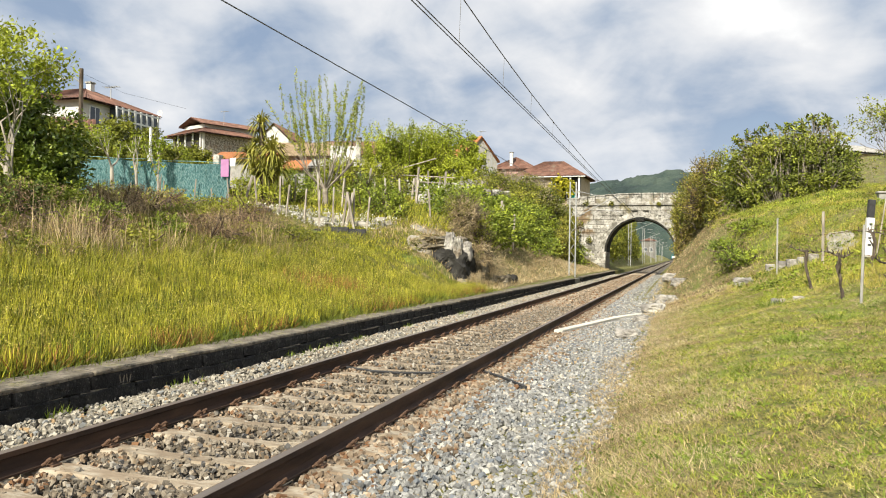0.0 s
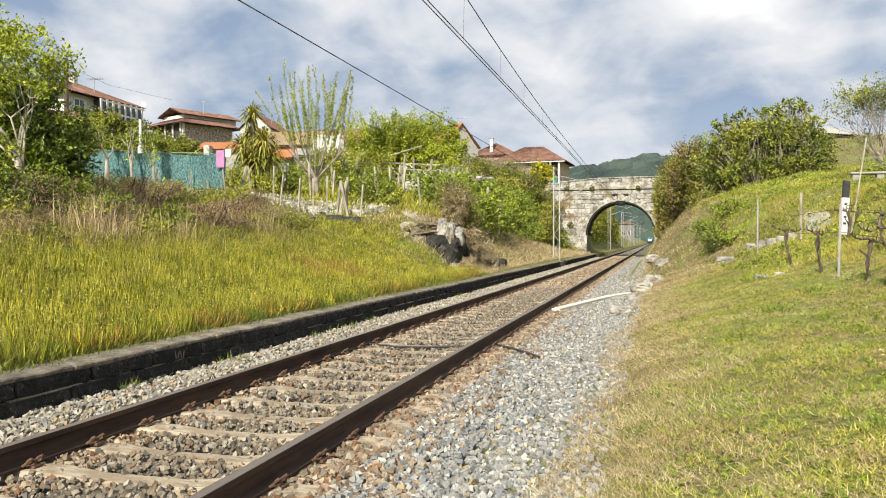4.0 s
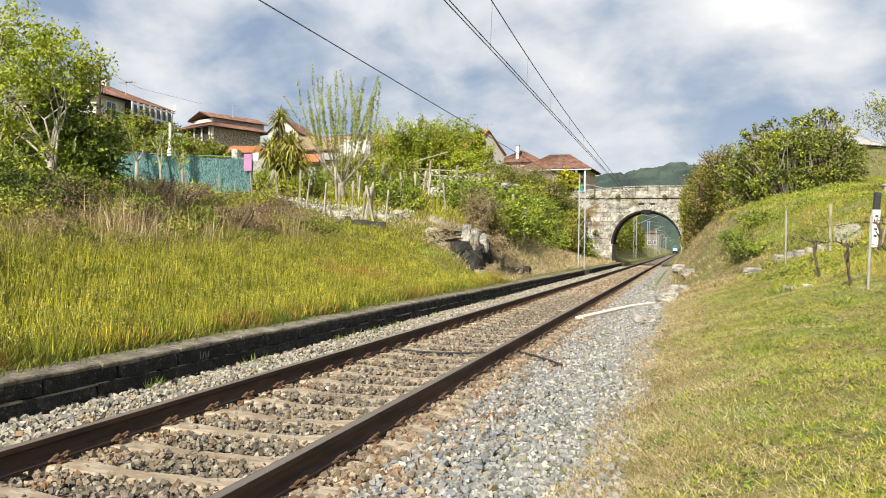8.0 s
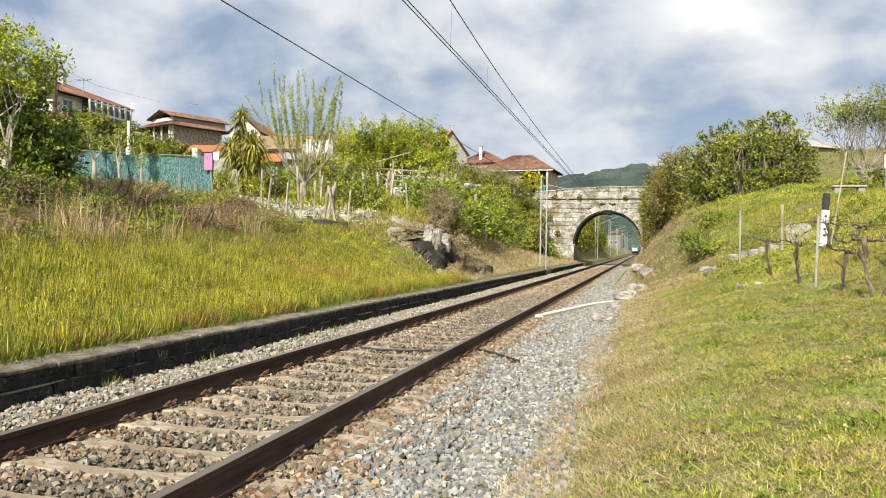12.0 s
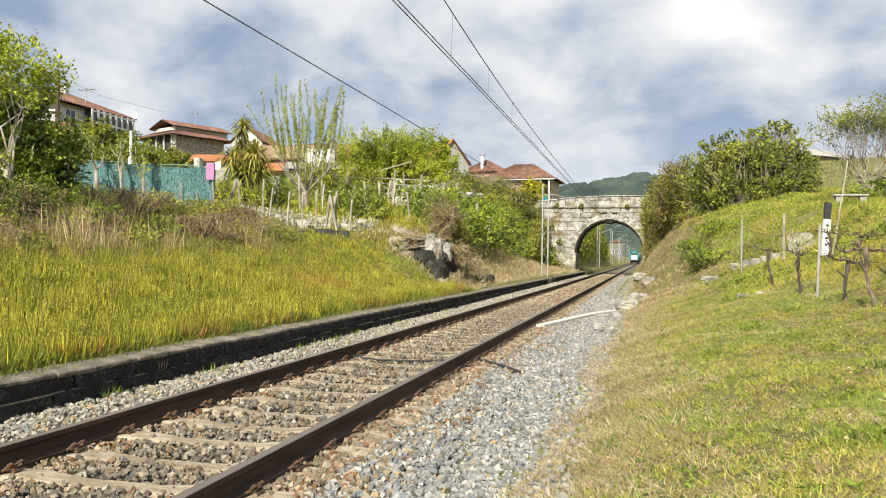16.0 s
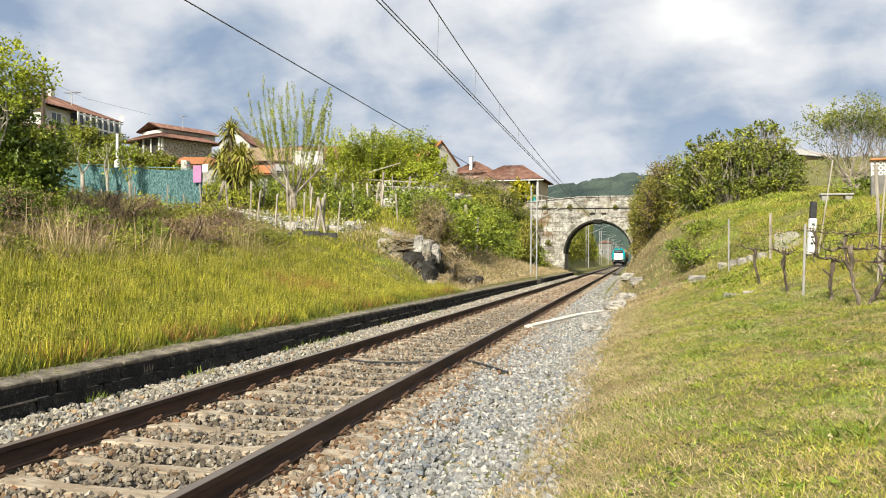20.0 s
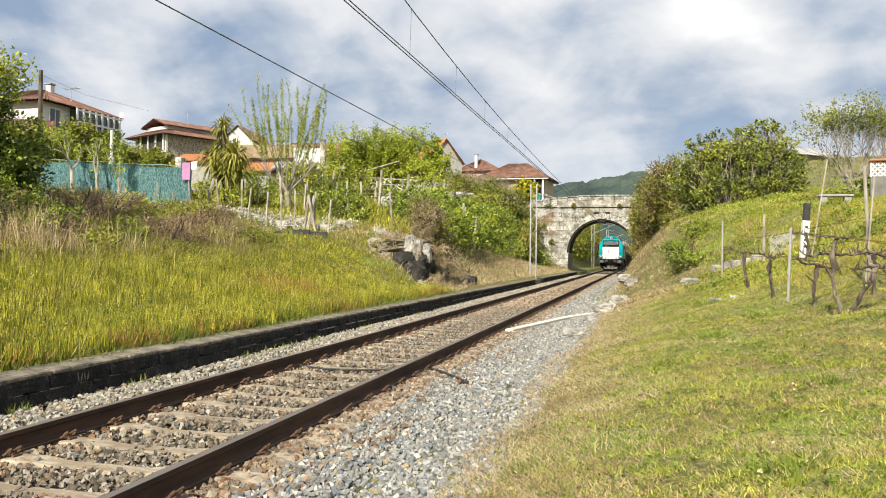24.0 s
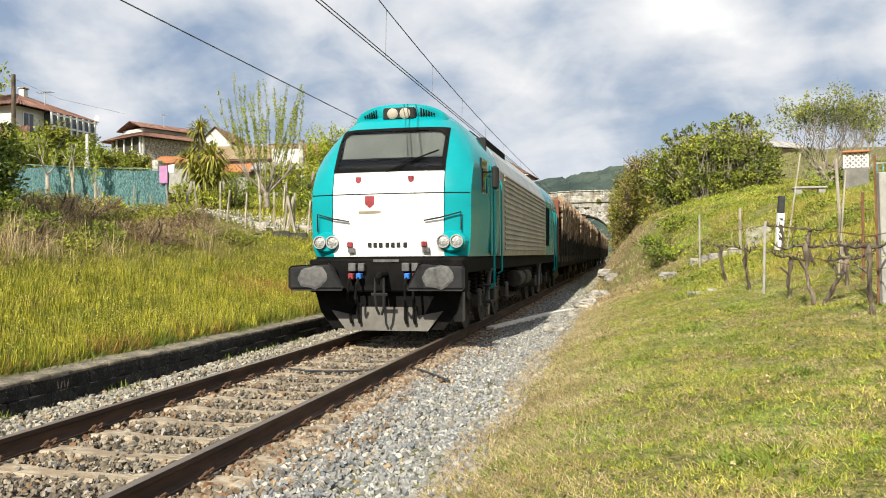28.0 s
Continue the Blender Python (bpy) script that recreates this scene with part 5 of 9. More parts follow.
M["wood_twig"] = material("grey_twig_bark", [(0.15, 0.125, 0.10), (0.26, 0.225, 0.18), (0.36, 0.32, 0.27)], scale=6, rough=0.95, bump=0.3, bump_scale=40)
M["post_wood"] = material("weathered_grey_post", [(0.20, 0.17, 0.14), (0.34, 0.30, 0.25), (0.44, 0.41, 0.36)], scale=8, rough=0.95, bump=0.5, bump_scale=60, stretch=(1, 1, 0.2), obj_random=0.2)
M["post_white"] = material("chalky_concrete_post", [(0.46, 0.45, 0.42), (0.60, 0.59, 0.56)], scale=6, rough=0.95, bump=0.4, bump_scale=60, obj_random=0.18, spots=[(7, 0.58, 0.7, (0.28, 0.27, 0.23))])
M["iron"] = material("rusty_iron", [(0.12, 0.06, 0.035), (0.24, 0.12, 0.06)], scale=9, rough=0.9, metal=0.2, bump=0.3)


def turned(n, r):
    """n random turns, as arrays of three axes."""
    v = r.normal(size=(n, 3))
    v /= np.linalg.norm(v, axis=1, keepdims=True)
    w = np.cross(v, r.normal(size=(n, 3)))
    w /= np.linalg.norm(w, axis=1, keepdims=True)
    return v, w, np.cross(v, w)


def leaves(points, size, r, slim=0.5, droop=0.0, outward=None, spread=0.4):
    """Small folded leaves at points: arrays of corners and faces (two triangles a leaf)."""
    n = len(points)
    a, b, c = turned(n, r)
    if outward is not None:
        a = a * spread + outward
        a /= np.linalg.norm(a, axis=1, keepdims=True) + 1e-9
        b = np.cross(a, r.normal(size=(n, 3)))
        b /= np.linalg.norm(b, axis=1, keepdims=True) + 1e-9
        c = np.cross(a, b)
    # blades of leaves turn their faces up and to the light
    c = r.normal(0, 0.95, (n, 3)) + np.array([0.0, -0.12, 0.70]) + (0 if outward is None else outward * 0.45)
    c /= np.linalg.norm(c, axis=1, keepdims=True)
    a = a - c * (a * c).sum(1, keepdims=True)
    a /= np.linalg.norm(a, axis=1, keepdims=True) + 1e-9
    b = np.cross(c, a)
    s = size * r.uniform(0.6, 1.35, (n, 1))
    p0, p2 = points - a * s * 0.2, points + a * s * 0.8
    mid = points + a * s * 0.25
    p1, p3 = mid + b * s * slim * 0.5 + c * s * 0.08, mid - b * s * slim * 0.5 + c * s * 0.08
    v = np.stack([p0, p1, p2, p3], 1).reshape(-1, 3)
    k = np.arange(n)[:, None] * 4
    f = np.concatenate([k + [[0, 1, 2]], k + [[0, 2, 3]]], 0)
    return v, f


def blades(x, y, z, tall, wide, lean, r, wind=(0.04, 0.0), short=False):
    """Grass blades: a slim kite each, or a single sliver where they are short."""
    n = len(x)
    t = tall * r.uniform(0.5, 1.35, n)
    a = r.uniform(0, 2 * np.pi, n)
    w = wide * r.uniform(0.6, 1.4, n) / 2
    q = r.normal(0, lean, (n, 2)) + np.array(wind)
    base = np.stack([x, y, z - 0.012], 1)
    side = np.stack([np.cos(a) * w, np.sin(a) * w, np.zeros(n)], 1)
    tip = base + np.stack([q[:, 0] * t, q[:, 1] * t, t * (1 - 0.25 * np.minimum(1, (q ** 2).sum(1)))], 1)
    if short:
        v = np.stack([base - side, base + side, tip], 1).reshape(-1, 3)
        return v, np.arange(n)[:, None] * 3 + [[0, 1, 2]]
    mid = base * 0.52 + tip * 0.48
    v = np.stack([base, mid - side, tip, mid + side], 1).reshape(-1, 3)
    k = np.arange(n)[:, None] * 4
    return v, np.concatenate([k + [[0, 3, 2]], k + [[0, 2, 1]]], 0)


def joined(lists):
    vs, fs, n = [], [], 0
    for v, f in lists:
        vs.append(v)
        fs.append(f + n)
        n += len(v)
    return np.concatenate(vs), np.concatenate(fs)


def scatter(n, x0, x1, y0, y1, r, keep=None, power=1.0):
    """Random places in a rectangle, denser at small y where power is over one."""
    x, y = r.uniform(x0, x1, n), y0 + (y1 - y0) * r.uniform(0, 1, n) ** power
    if keep is not None:
        k = keep(x, y)
        x, y = x[k], y[k]
    return x, y


def patchy(x, y, size, seed, level=0.0):
    return lumps(x, y, size, seed) > level


def field(name, x, y, tall, wide, lean, mat, label, category="grass", r=rng, wind=(0.04, 0.0), short=False):
    v, f = blades(x, y, height(x, y), tall, wide, lean, r, wind, short)
    return tagged(arrays(name, v, f, mat), label, category, kind="stuff")


def blob_points(n, centres, radii, r, shell=0.65):
    """Points in a heap of ellipsoids, more of them near the outside; also the way outward."""
    centres, radii = np.asarray(centres, float), np.asarray(radii, float)
    weight = (radii.prod(1)) ** (2 / 3)
    want, got, ways = n, [], []
    while want > 0:
        m = int(want * 1.6) + 50
        k = r.choice(len(centres), m, p=weight / weight.sum())
        d = r.normal(size=(m, 3))
        d /= np.linalg.norm(d, axis=1, keepdims=True)
        rad = shell + (1.06 - shell) * r.uniform(0, 1, (m, 1)) ** 0.6
        rad *= 1 + 0.20 * np.sin(d[:, :1] * 9 + k[:, None]) * np.sin(d[:, 1:2] * 8) + 0.12 * np.sin(d[:, 2:3] * 13)
        p = centres[k] + d * radii[k] * rad
        # sprays of leaves with gaps between them
        q = p * (4.2 / np.cbrt(np.median(radii.prod(1)))) ** 1.0
        g = np.sin(q[:, 0] + 1.7 * np.sin(q[:, 1] * 0.7)) + np.sin(q[:, 1] * 1.1 + 1.3 * np.sin(q[:, 2])) + np.sin(q[:, 2] * 1.3 + 1.5 * np.sin(q[:, 0] * 0.8))
        ok = g > -0.15 + 0.45 * r.normal(size=m)
        got.append(p[ok][:want])
        ways.append(d[ok][:want])
        want -= len(got[-1])
    return np.concatenate(got), np.concatenate(ways)


def grow(bm, tips, start, way, length, radius, depth, r, bend=0.25, fork=(2, 3), angle=0.55, shrink=0.72, up=0.15, sides=5):
    """A limb that bends and forks; fills tips with the ends' places and ways."""
    pts, rad, p, d = [start], [radius], Vector(start), Vector(way).normalized()
    steps = 3
    for k in range(steps):
        d = (d + Vector(r.normal(0, bend, 3)) + Vector((0, 0, up))).normalized()
        p = p + d * (length / steps)
        pts.append(p.copy())
        rad.append(radius * (1 - (k + 1) / steps * 0.4))
        if depth <= 1:
            tips.append((p.copy(), d.copy()))
    tube(bm, pts, rad, sides if radius > 0.02 else 4, cap=False)
    if depth <= 0:
        return
    for k in range(r.integers(fork[0], fork[1] + 1)):
        q = (d + Vector(r.normal(0, angle, 3))).normalized()
        grow(bm, tips, pts[-1 if k else -1], q, length * shrink * r.uniform(0.8, 1.15), rad[-1] * 0.75, depth - 1, r, bend, fork, angle, shrink, up, sides)


def crown_on(tips, n, size, reach, r, slim=0.5, droop=0.1):
    p = np.array([list(t[0]) for t in tips])
    d = np.array([list(t[1]) for t in tips])
    k = r.integers(0, len(p), n)
    pts = p[k] + d[k] * r.uniform(-0.6, 0.5, (n, 1)) * reach + r.normal(0, reach * 0.35, (n, 3))
    return leaves(pts, size, r, slim, droop)


def tree(name, label, base, trunk_h, trunk_r, depth, limb, leaf_n, leaf_size, leaf_mat, wood, seed, category="tree", lean=(0, 0, 1), reach=0.25, fork=(2, 3), angle=0.5, up=0.12, bend=0.2, shrink=0.74, stems=1, slim=0.5):
    """A tree of trunk, limbs and a crown of single leaves."""
    r = np.random.default_rng(seed)
    t = thing(name, label, category, pose(*base))
    bm, tips = bmesh.new(), []
    for s in range(stems):
        way = Vector(lean) + Vector(r.normal(0, 0.25 if stems > 1 else 0.05, 3))
        pts = [Vector((0, 0, -0.15)) + Vector(r.normal(0, 0.1, 3)) * (stems > 1), Vector(way) * trunk_h * 0.5, Vector(way) * trunk_h]
        tube(bm, pts, [trunk_r * 1.3, trunk_r, trunk_r * 0.8], 8)
        for k in range(r.integers(fork[0] + 1, fork[1] + 2)):
            q = (Vector(way).normalized() + Vector(r.normal(0, angle, 3))).normalized()
            grow(bm, tips, pts[-1] - Vector(way) * trunk_h * r.uniform(0, 0.25), q, limb, trunk_r * 0.55, depth, r, bend, fork, angle, shrink, up)
    part("trunk", bm, wood, t)
    if leaf_n:
        v, f = crown_on(tips, leaf_n, leaf_size, reach, r, slim)
        arrays("crown", v, f, leaf_mat, t)
    return t


def shrub(name, label, blobs, n, size, mat, seed, wood=None, category="shrub", slim=0.55, twigs=0, shell=0.62, inner=0.35):
    """A heap of leaves on twigs; blobs are (x, y, z, rx, ry, rz)."""
    r = np.random.default_rng(seed)
    b = np.array(blobs, float)
    o = np.array([b[:, 0].mean(), b[:, 1].mean(), b[:, 2].min() - b[:, 5].max() * 0.6])
    t = thing(name, label, category, pose(*o))
    p, d = blob_points(n, b[:, :3] - o, b[:, 3:], r, shell)
    v, f = leaves(p, size, r, slim, 0.15, d, 0.9)
    q, e = blob_points(int(n * inner), b[:, :3] - o, b[:, 3:] * 0.74, r, 0.4)
    arrays("foliage", *joined([(v, f), leaves(q, size * 1.35, r, slim, 0.15)]), mat, t)
    if twigs:
        bm = bmesh.new()
        q, e = blob_points(twigs, b[:, :3] - o, b[:, 3:] * 1.02, r, 0.8)
        for a, w in zip(q, e):
            foot = Vector(a) - Vector(w) * float(b[:, 3:].mean()) * 0.8 - Vector((0, 0, float(b[:, 5].mean()) * 0.4))
            tip = Vector(a) + Vector(w) * size * 1.5
            tube(bm, [foot, foot.lerp(tip, 0.55) + Vector(r.normal(0, 0.12, 3)), tip], [0.03, 0.018, 0.006], 4, cap=False)
        part("branchwork", bm, wood or M["wood"], t)["kind"] = "stuff"
    return t


def rosette_shrub(name, label, blobs, shoots, per, size, mat, wood, seed, category="tree", stems=5, low=-0.35):
    """A bush of bare forked stems whose shoots each end in a rosette of leaves."""
    r = np.random.default_rng(seed)
    b = np.array(blobs, float)
    o = np.array([b[:, 0].mean(), b[:, 1].mean(), b[:, 2].min() - b[:, 5].max() * 0.75])
    t = thing(name, label, category, pose(*o))
    c, rad = b[:, :3] - o, b[:, 3:]
    wood_bm = bmesh.new()
    feet = [Vector((r.normal(0, 0.35) * float(np.ptp(b[:, 0]) * 0.3 + 0.3), r.normal(0, 0.25), -0.1)) for _ in range(stems)]
    weight = rad.prod(1) ** (2 / 3)
    tips, ways = [], []
    for k in range(shoots):
        q = r.choice(len(c), p=weight / weight.sum())
        d = r.normal(size=3)
        d /= np.linalg.norm(d)
        if d[2] < low:
            d[2] = -d[2]
        p = c[q] + d * rad[q] * (r.uniform(0.55, 1.0) ** 0.5 + 0.10 * max(0.0, r.normal()))
        tips.append(p)
        ways.append(d * 0.7 + np.array([0, 0, 0.9]))
        if k % 3 == 0:
            foot = min(feet, key=lambda f: (f - Vector(p)).length)
            knee = foot.lerp(Vector(p), 0.55) + Vector(r.normal(0, 0.12, 3)) - Vector((0, 0, 0.15))
            tube(wood_bm, [foot, knee, Vector(p)], [0.05, 0.026, 0.010], 4, cap=False)
        else:
            tube(wood_bm, [Vector(p) - Vector(d) * 0.55 - Vector((0, 0, 0.35)), Vector(p)], [0.016, 0.008], 3, cap=False)
    part("branchwork", wood_bm, wood, t)["kind"] = "stuff"
    tips, ways = np.repeat(np.array(tips), per, 0), np.repeat(np.array(ways), per, 0)
    ways = ways / np.linalg.norm(ways, axis=1, keepdims=True)
    n = len(tips)
    v, f = leaves(tips - ways * r.uniform(0, 0.22, (n, 1)) + r.normal(0, size * 0.15, (n, 3)), size, r, 0.42, 0.0, ways, 1.25)
    arrays("foliage", v, f, mat, t)
    return t


# ---------------------------------------------------------------- ballast stones
def stones(name, x, y, z, size, mat, label, r):
    """Broken stones: rough six-faced lumps, each turned its own way."""
    n = len(x)
    base = np.array([(x, y, z) for x in (-1, 1) for y in (-1, 1) for z in (-1, 1)]) * 0.62
    faces = np.array([(0, 1, 3), (0, 3, 2), (4, 6, 7), (4, 7, 5), (0, 4, 5), (0, 5, 1), (2, 3, 7), (2, 7, 6), (0, 2, 6), (0, 6, 4), (1, 5, 7), (1, 7, 3)])
    a, b, c = turned(n, r)
    s = size * r.uniform(0.55, 1.35, (n, 1))
    ax = np.stack([a * s * r.uniform(0.8, 1.3, (n, 1)), b * s * r.uniform(0.6, 1.0, (n, 1)), c * s * r.uniform(0.5, 0.85, (n, 1))], 1)
    jit = base[None] * r.uniform(0.62, 1.25, (n, 8, 3))
    v = np.einsum("nki,nij->nkj", jit, ax) + np.stack([x, y, z], 1)[:, None]
    f = (np.arange(n) * 8)[:, None, None] + faces[None]
    return tagged(arrays(name, v.reshape(-1, 3), f.reshape(-1, 3), mat), label, "ballast", kind="stuff")


# ---------------------------------------------------------------- distance
M["forest"] = material("distant_wooded_hill", [(0.018, 0.033, 0.031), (0.033, 0.054, 0.046), (0.058, 0.082, 0.064)], scale=0.03, rough=0.95, bump=1.0, bump_scale=0.25, bump_dist=3.0, detail=8)


def hill(name, label, cx, cy, rx, ry, top, seed, x_skew=0.0):
    n, m = 130, 60
    xs, ys = np.meshgrid(np.linspace(-1, 1, n), np.linspace(-1, 1, m))
    base = np.clip(1 - xs ** 2, 0, 1) ** 0.9 * np.clip(1 - ys ** 2, 0, 1) ** 0.8
    X, Y = cx + xs * rx, cy + ys * ry
    z = top * base * (0.90 + 0.10 * lumps(X, Y, 40, seed)) + 2.2 * lumps(X, Y, 4.5, seed + 1) * (base > 0.05) + 1.6 * lumps(X, Y, 2.0, seed + 2) * (base > 0.05) - 1
    i = np.arange(n * m).reshape(m, n)
    q = np.stack([i[:-1, :-1], i[:-1, 1:], i[1:, 1:], i[1:, :-1]], -1).reshape(-1, 4)
    return tagged(arrays(name, np.stack([X, Y, z], -1).reshape(-1, 3), q, M["forest"], smooth=False), label, "hill", kind="structure")


hill("backdrop_hill", "dark wooded hill behind the bridge", 20, 900, 250, 220, 103, 0.7)
hill("backdrop_hill_low", "long wooded ridge in the distance", -120, 1200, 420, 200, 70, 2.1)
hill("backdrop_slope", "green wooded slope beyond the bridge", 70, 560, 60, 90, 40, 4.0)

# ---------------------------------------------------------------- houses
M["render_white"] = material("whitewashed_wall", [(0.50, 0.49, 0.465), (0.62, 0.61, 0.58)], scale=0.8, rough=0.9, bump=0.2, bump_scale=20, spots=[(0.6, 0.58, 0.75, (0.50, 0.47, 0.41))])
M["render_pink"] = material("faded_pink_wall", [(0.42, 0.25, 0.22), (0.50, 0.31, 0.275)], scale=0.8, rough=0.9, bump=0.2, bump_scale=20)
M["render_cream"] = material("cream_wall", [(0.34, 0.27, 0.18), (0.42, 0.35, 0.245)], scale=0.8, rough=0.9, bump=0.2, bump_scale=20)
M["rubble"] = material("rubble_stone_wall", [(0.17, 0.14, 0.11), (0.36, 0.32, 0.27), (0.50, 0.46, 0.40)], scale=4.2, rough=0.95, bump=1.0, bump_scale=6, bump_dist=0.10, low=0.42, high=0.60, spots=[(5.5, 0.54, 0.60, (0.10, 0.085, 0.07)), (0.7, 0.56, 0.7, (0.30, 0.22, 0.15))])
M["tiles"] = material("brown_clay_tiles", [(0.10, 0.055, 0.04), (0.17, 0.085, 0.06), (0.23, 0.125, 0.09)], scale=1.4, rough=0.9, bump=0.5, bump_scale=12, bump_dist=0.03, spots=[(0.8, 0.58, 0.72, (0.20, 0.16, 0.12))])
M["tiles_orange"] = material("new_orange_tiles", [(0.36, 0.14, 0.055), (0.46, 0.20, 0.085)], scale=1.4, rough=0.85, bump=0.5, bump_scale=12, bump_dist=0.03)
M["tiles_tan"] = material("bleached_tan_tiles", [(0.24, 0.17, 0.10), (0.33, 0.25, 0.155)], scale=1.4, rough=0.9, bump=0.5, bump_scale=12, bump_dist=0.03)
M["pane"] = material("dark_window_pane", [(0.03, 0.04, 0.05), (0.06, 0.07, 0.085)], scale=1, rough=0.08, bump=0, spec=0.6)
M["frame_white"] = material("white_window_frame", [(0.58, 0.58, 0.57), (0.68, 0.68, 0.67)], scale=3, rough=0.6, bump=0)
M["block_dark"] = material("dark_block_masonry", [(0.13, 0.125, 0.115), (0.22, 0.21, 0.195)], scale=3, rough=0.95, bump=0.6, bump_scale=30, spots=[(2, 0.56, 0.7, (0.08, 0.075, 0.065))])
# near-black colour for the shade inside the porches
M["dark_inside"] = material("porch_shade", [(0.03, 0.027, 0.024), (0.06, 0.055, 0.05)], scale=3, rough=0.9, bump=0.2)


def roof_slope(bm, a, b, c, d, pitch=0.28):
    """A tiled slope: a, b along the eaves, d above a and c above b; tile rows run up it."""
    a, b, c, d = map(Vector, (a, b, c, d))
    n = max(2, int((b - a).length / pitch))
    up = (b - a).cross(d - a).normalized()
    prev = None
    for k in range(n * 2 + 1):
        f = k / (n * 2)
        lift = up * (0.07 if k % 2 else 0.0)
        lo, hi = bm.verts.new(a.lerp(b, f) + lift), bm.verts.new(d.lerp(c, f) + lift)
        if prev:
            bm.faces.new((prev[0], lo, hi, prev[1]))
        prev = (lo, hi)
    # the underside
    bm.faces.new([bm.verts.new(p - up * 0.10) for p in (d, c, b, a)])
    return bm


def window(parent, x, z, w, h, face_y, cross=True):
    """A framed window on the wall that faces -y."""
    f = part("window", boxed(x - w / 2 - 0.08, x + w / 2 + 0.08, face_y - 0.07, face_y + 0.02, z - 0.08, z + h + 0.08, bevel=0.01), M["frame_white"], parent, "white framed window")
    part("pane", boxed(x - w / 2, x + w / 2, face_y - 0.085, face_y - 0.073, z, z + h), M["pane"], f)
    part("sill", boxed(x - w / 2 - 0.15, x + w / 2 + 0.15, face_y - 0.18, face_y - 0.072, z - 0.16, z - 0.09), M["granite"], f)
    if cross:
        part("glazing_bar", boxed(x - 0.025, x + 0.025, face_y - 0.10, face_y - 0.087, z, z + h), M["frame_white"], f)


def house(name, label, corner, end, depth, base, eave, ridge, wall, roof, kind="hip", over=0.4, windows=(), chimney=None, extra=None):
    """A house whose front wall runs from corner to end; its own x runs along that wall, its y into the house."""
    dx, dy = end[0] - corner[0], end[1] - corner[1]
    w, turn = math.hypot(dx, dy), math.degrees(math.atan2(dy, dx))
    h = thing(name, label, "house", pose(corner[0], corner[1], base, 0, 0, turn))
    e, t = eave - base, ridge - base
    part("wall", boxed(0, w, 0, depth, -1.0, e), wall, h)
    rb = bmesh.new()
    o = over
    if kind == "hip":
        i = min(depth, w) * 0.42
        A, B, C, D = (-o, -o, e), (w + o, -o, e), (w + o, depth + o, e), (-o, depth + o, e)
        P, Q = ((i, depth / 2, t), (w - i, depth / 2, t)) if w >= depth else ((w / 2, i, t), (w / 2, depth - i, t))
        if w >= depth:
            roof_slope(rb, A, B, Q, P), roof_slope(rb, C, D, P, Q), roof_slope(rb, B, C, Q, Q), roof_slope(rb, D, A, P, P)
        else:
            roof_slope(rb, A, B, P, P), roof_slope(rb, B, C, Q, P), roof_slope(rb, C, D, Q, Q), roof_slope(rb, D, A, P, Q)
    elif kind == "gable_x":   # the ridge runs along the front
        P, Q = (-o, depth / 2, t), (w + o, depth / 2, t)
        roof_slope(rb, (-o, -o, e), (w + o, -o, e), Q, P), roof_slope(rb, (w + o, depth + o, e), (-o, depth + o, e), P, Q)
        part("gable_wall", prism(bmesh.new(), [(0, e), (depth, e), (depth / 2, t - 0.1)], "x", 0.003, w - 0.003), wall, h)
    elif kind == "gable_y":   # the gable faces the front
        P, Q = (w / 2, -o, t), (w / 2, depth + o, t)
        roof_slope(rb, (-o, depth + o, e), (-o, -o, e), P, Q), roof_slope(rb, (w + o, -o, e), (w + o, depth + o, e), Q, P)
        part("gable_wall", prism(bmesh.new(), [(0, e), (w, e), (w / 2, t - 0.1)], "y", 0.003, depth - 0.003), wall, h)
    part("roof", rb, roof, h, "tiled roof")
    for x, z, ww, hh in windows:
        window(h, x, z, ww, hh, 0.0)
    if chimney:
        x, y, z0, z1, mat = chimney
        c = part("chimney", boxed(x - 0.2, x + 0.2, y - 0.2, y + 0.2, z0, z1 - 0.12, bevel=0.02), mat, h)
        part("chimney_cap", boxed(x - 0.26, x + 0.26, y - 0.26, y + 0.26, z1 - 0.115, z1, bevel=0.02), M["granite"], c)
    return h, w


def antenna(name, x, y, z, top):
    a = thing(name, "thin rooftop television aerial", "aerial", pose(x, y, z), group="rooftop aerials")
    part("mast", tubed([(0, 0, 0), (0, 0, top)], 0.035, 5), M["galv"], a)
    part("boom", tubed([(-0.5, 0, top - 0.1), (0.6, 0.1, top - 0.05)], 0.03, 5), M["galv"], a)
    for k in range(6):
        part("element", tubed([(-0.45 + k * 0.2, -0.28, top - 0.08), (-0.45 + k * 0.2, 0.28, top - 0.08)], 0.014, 4), M["galv"], a)


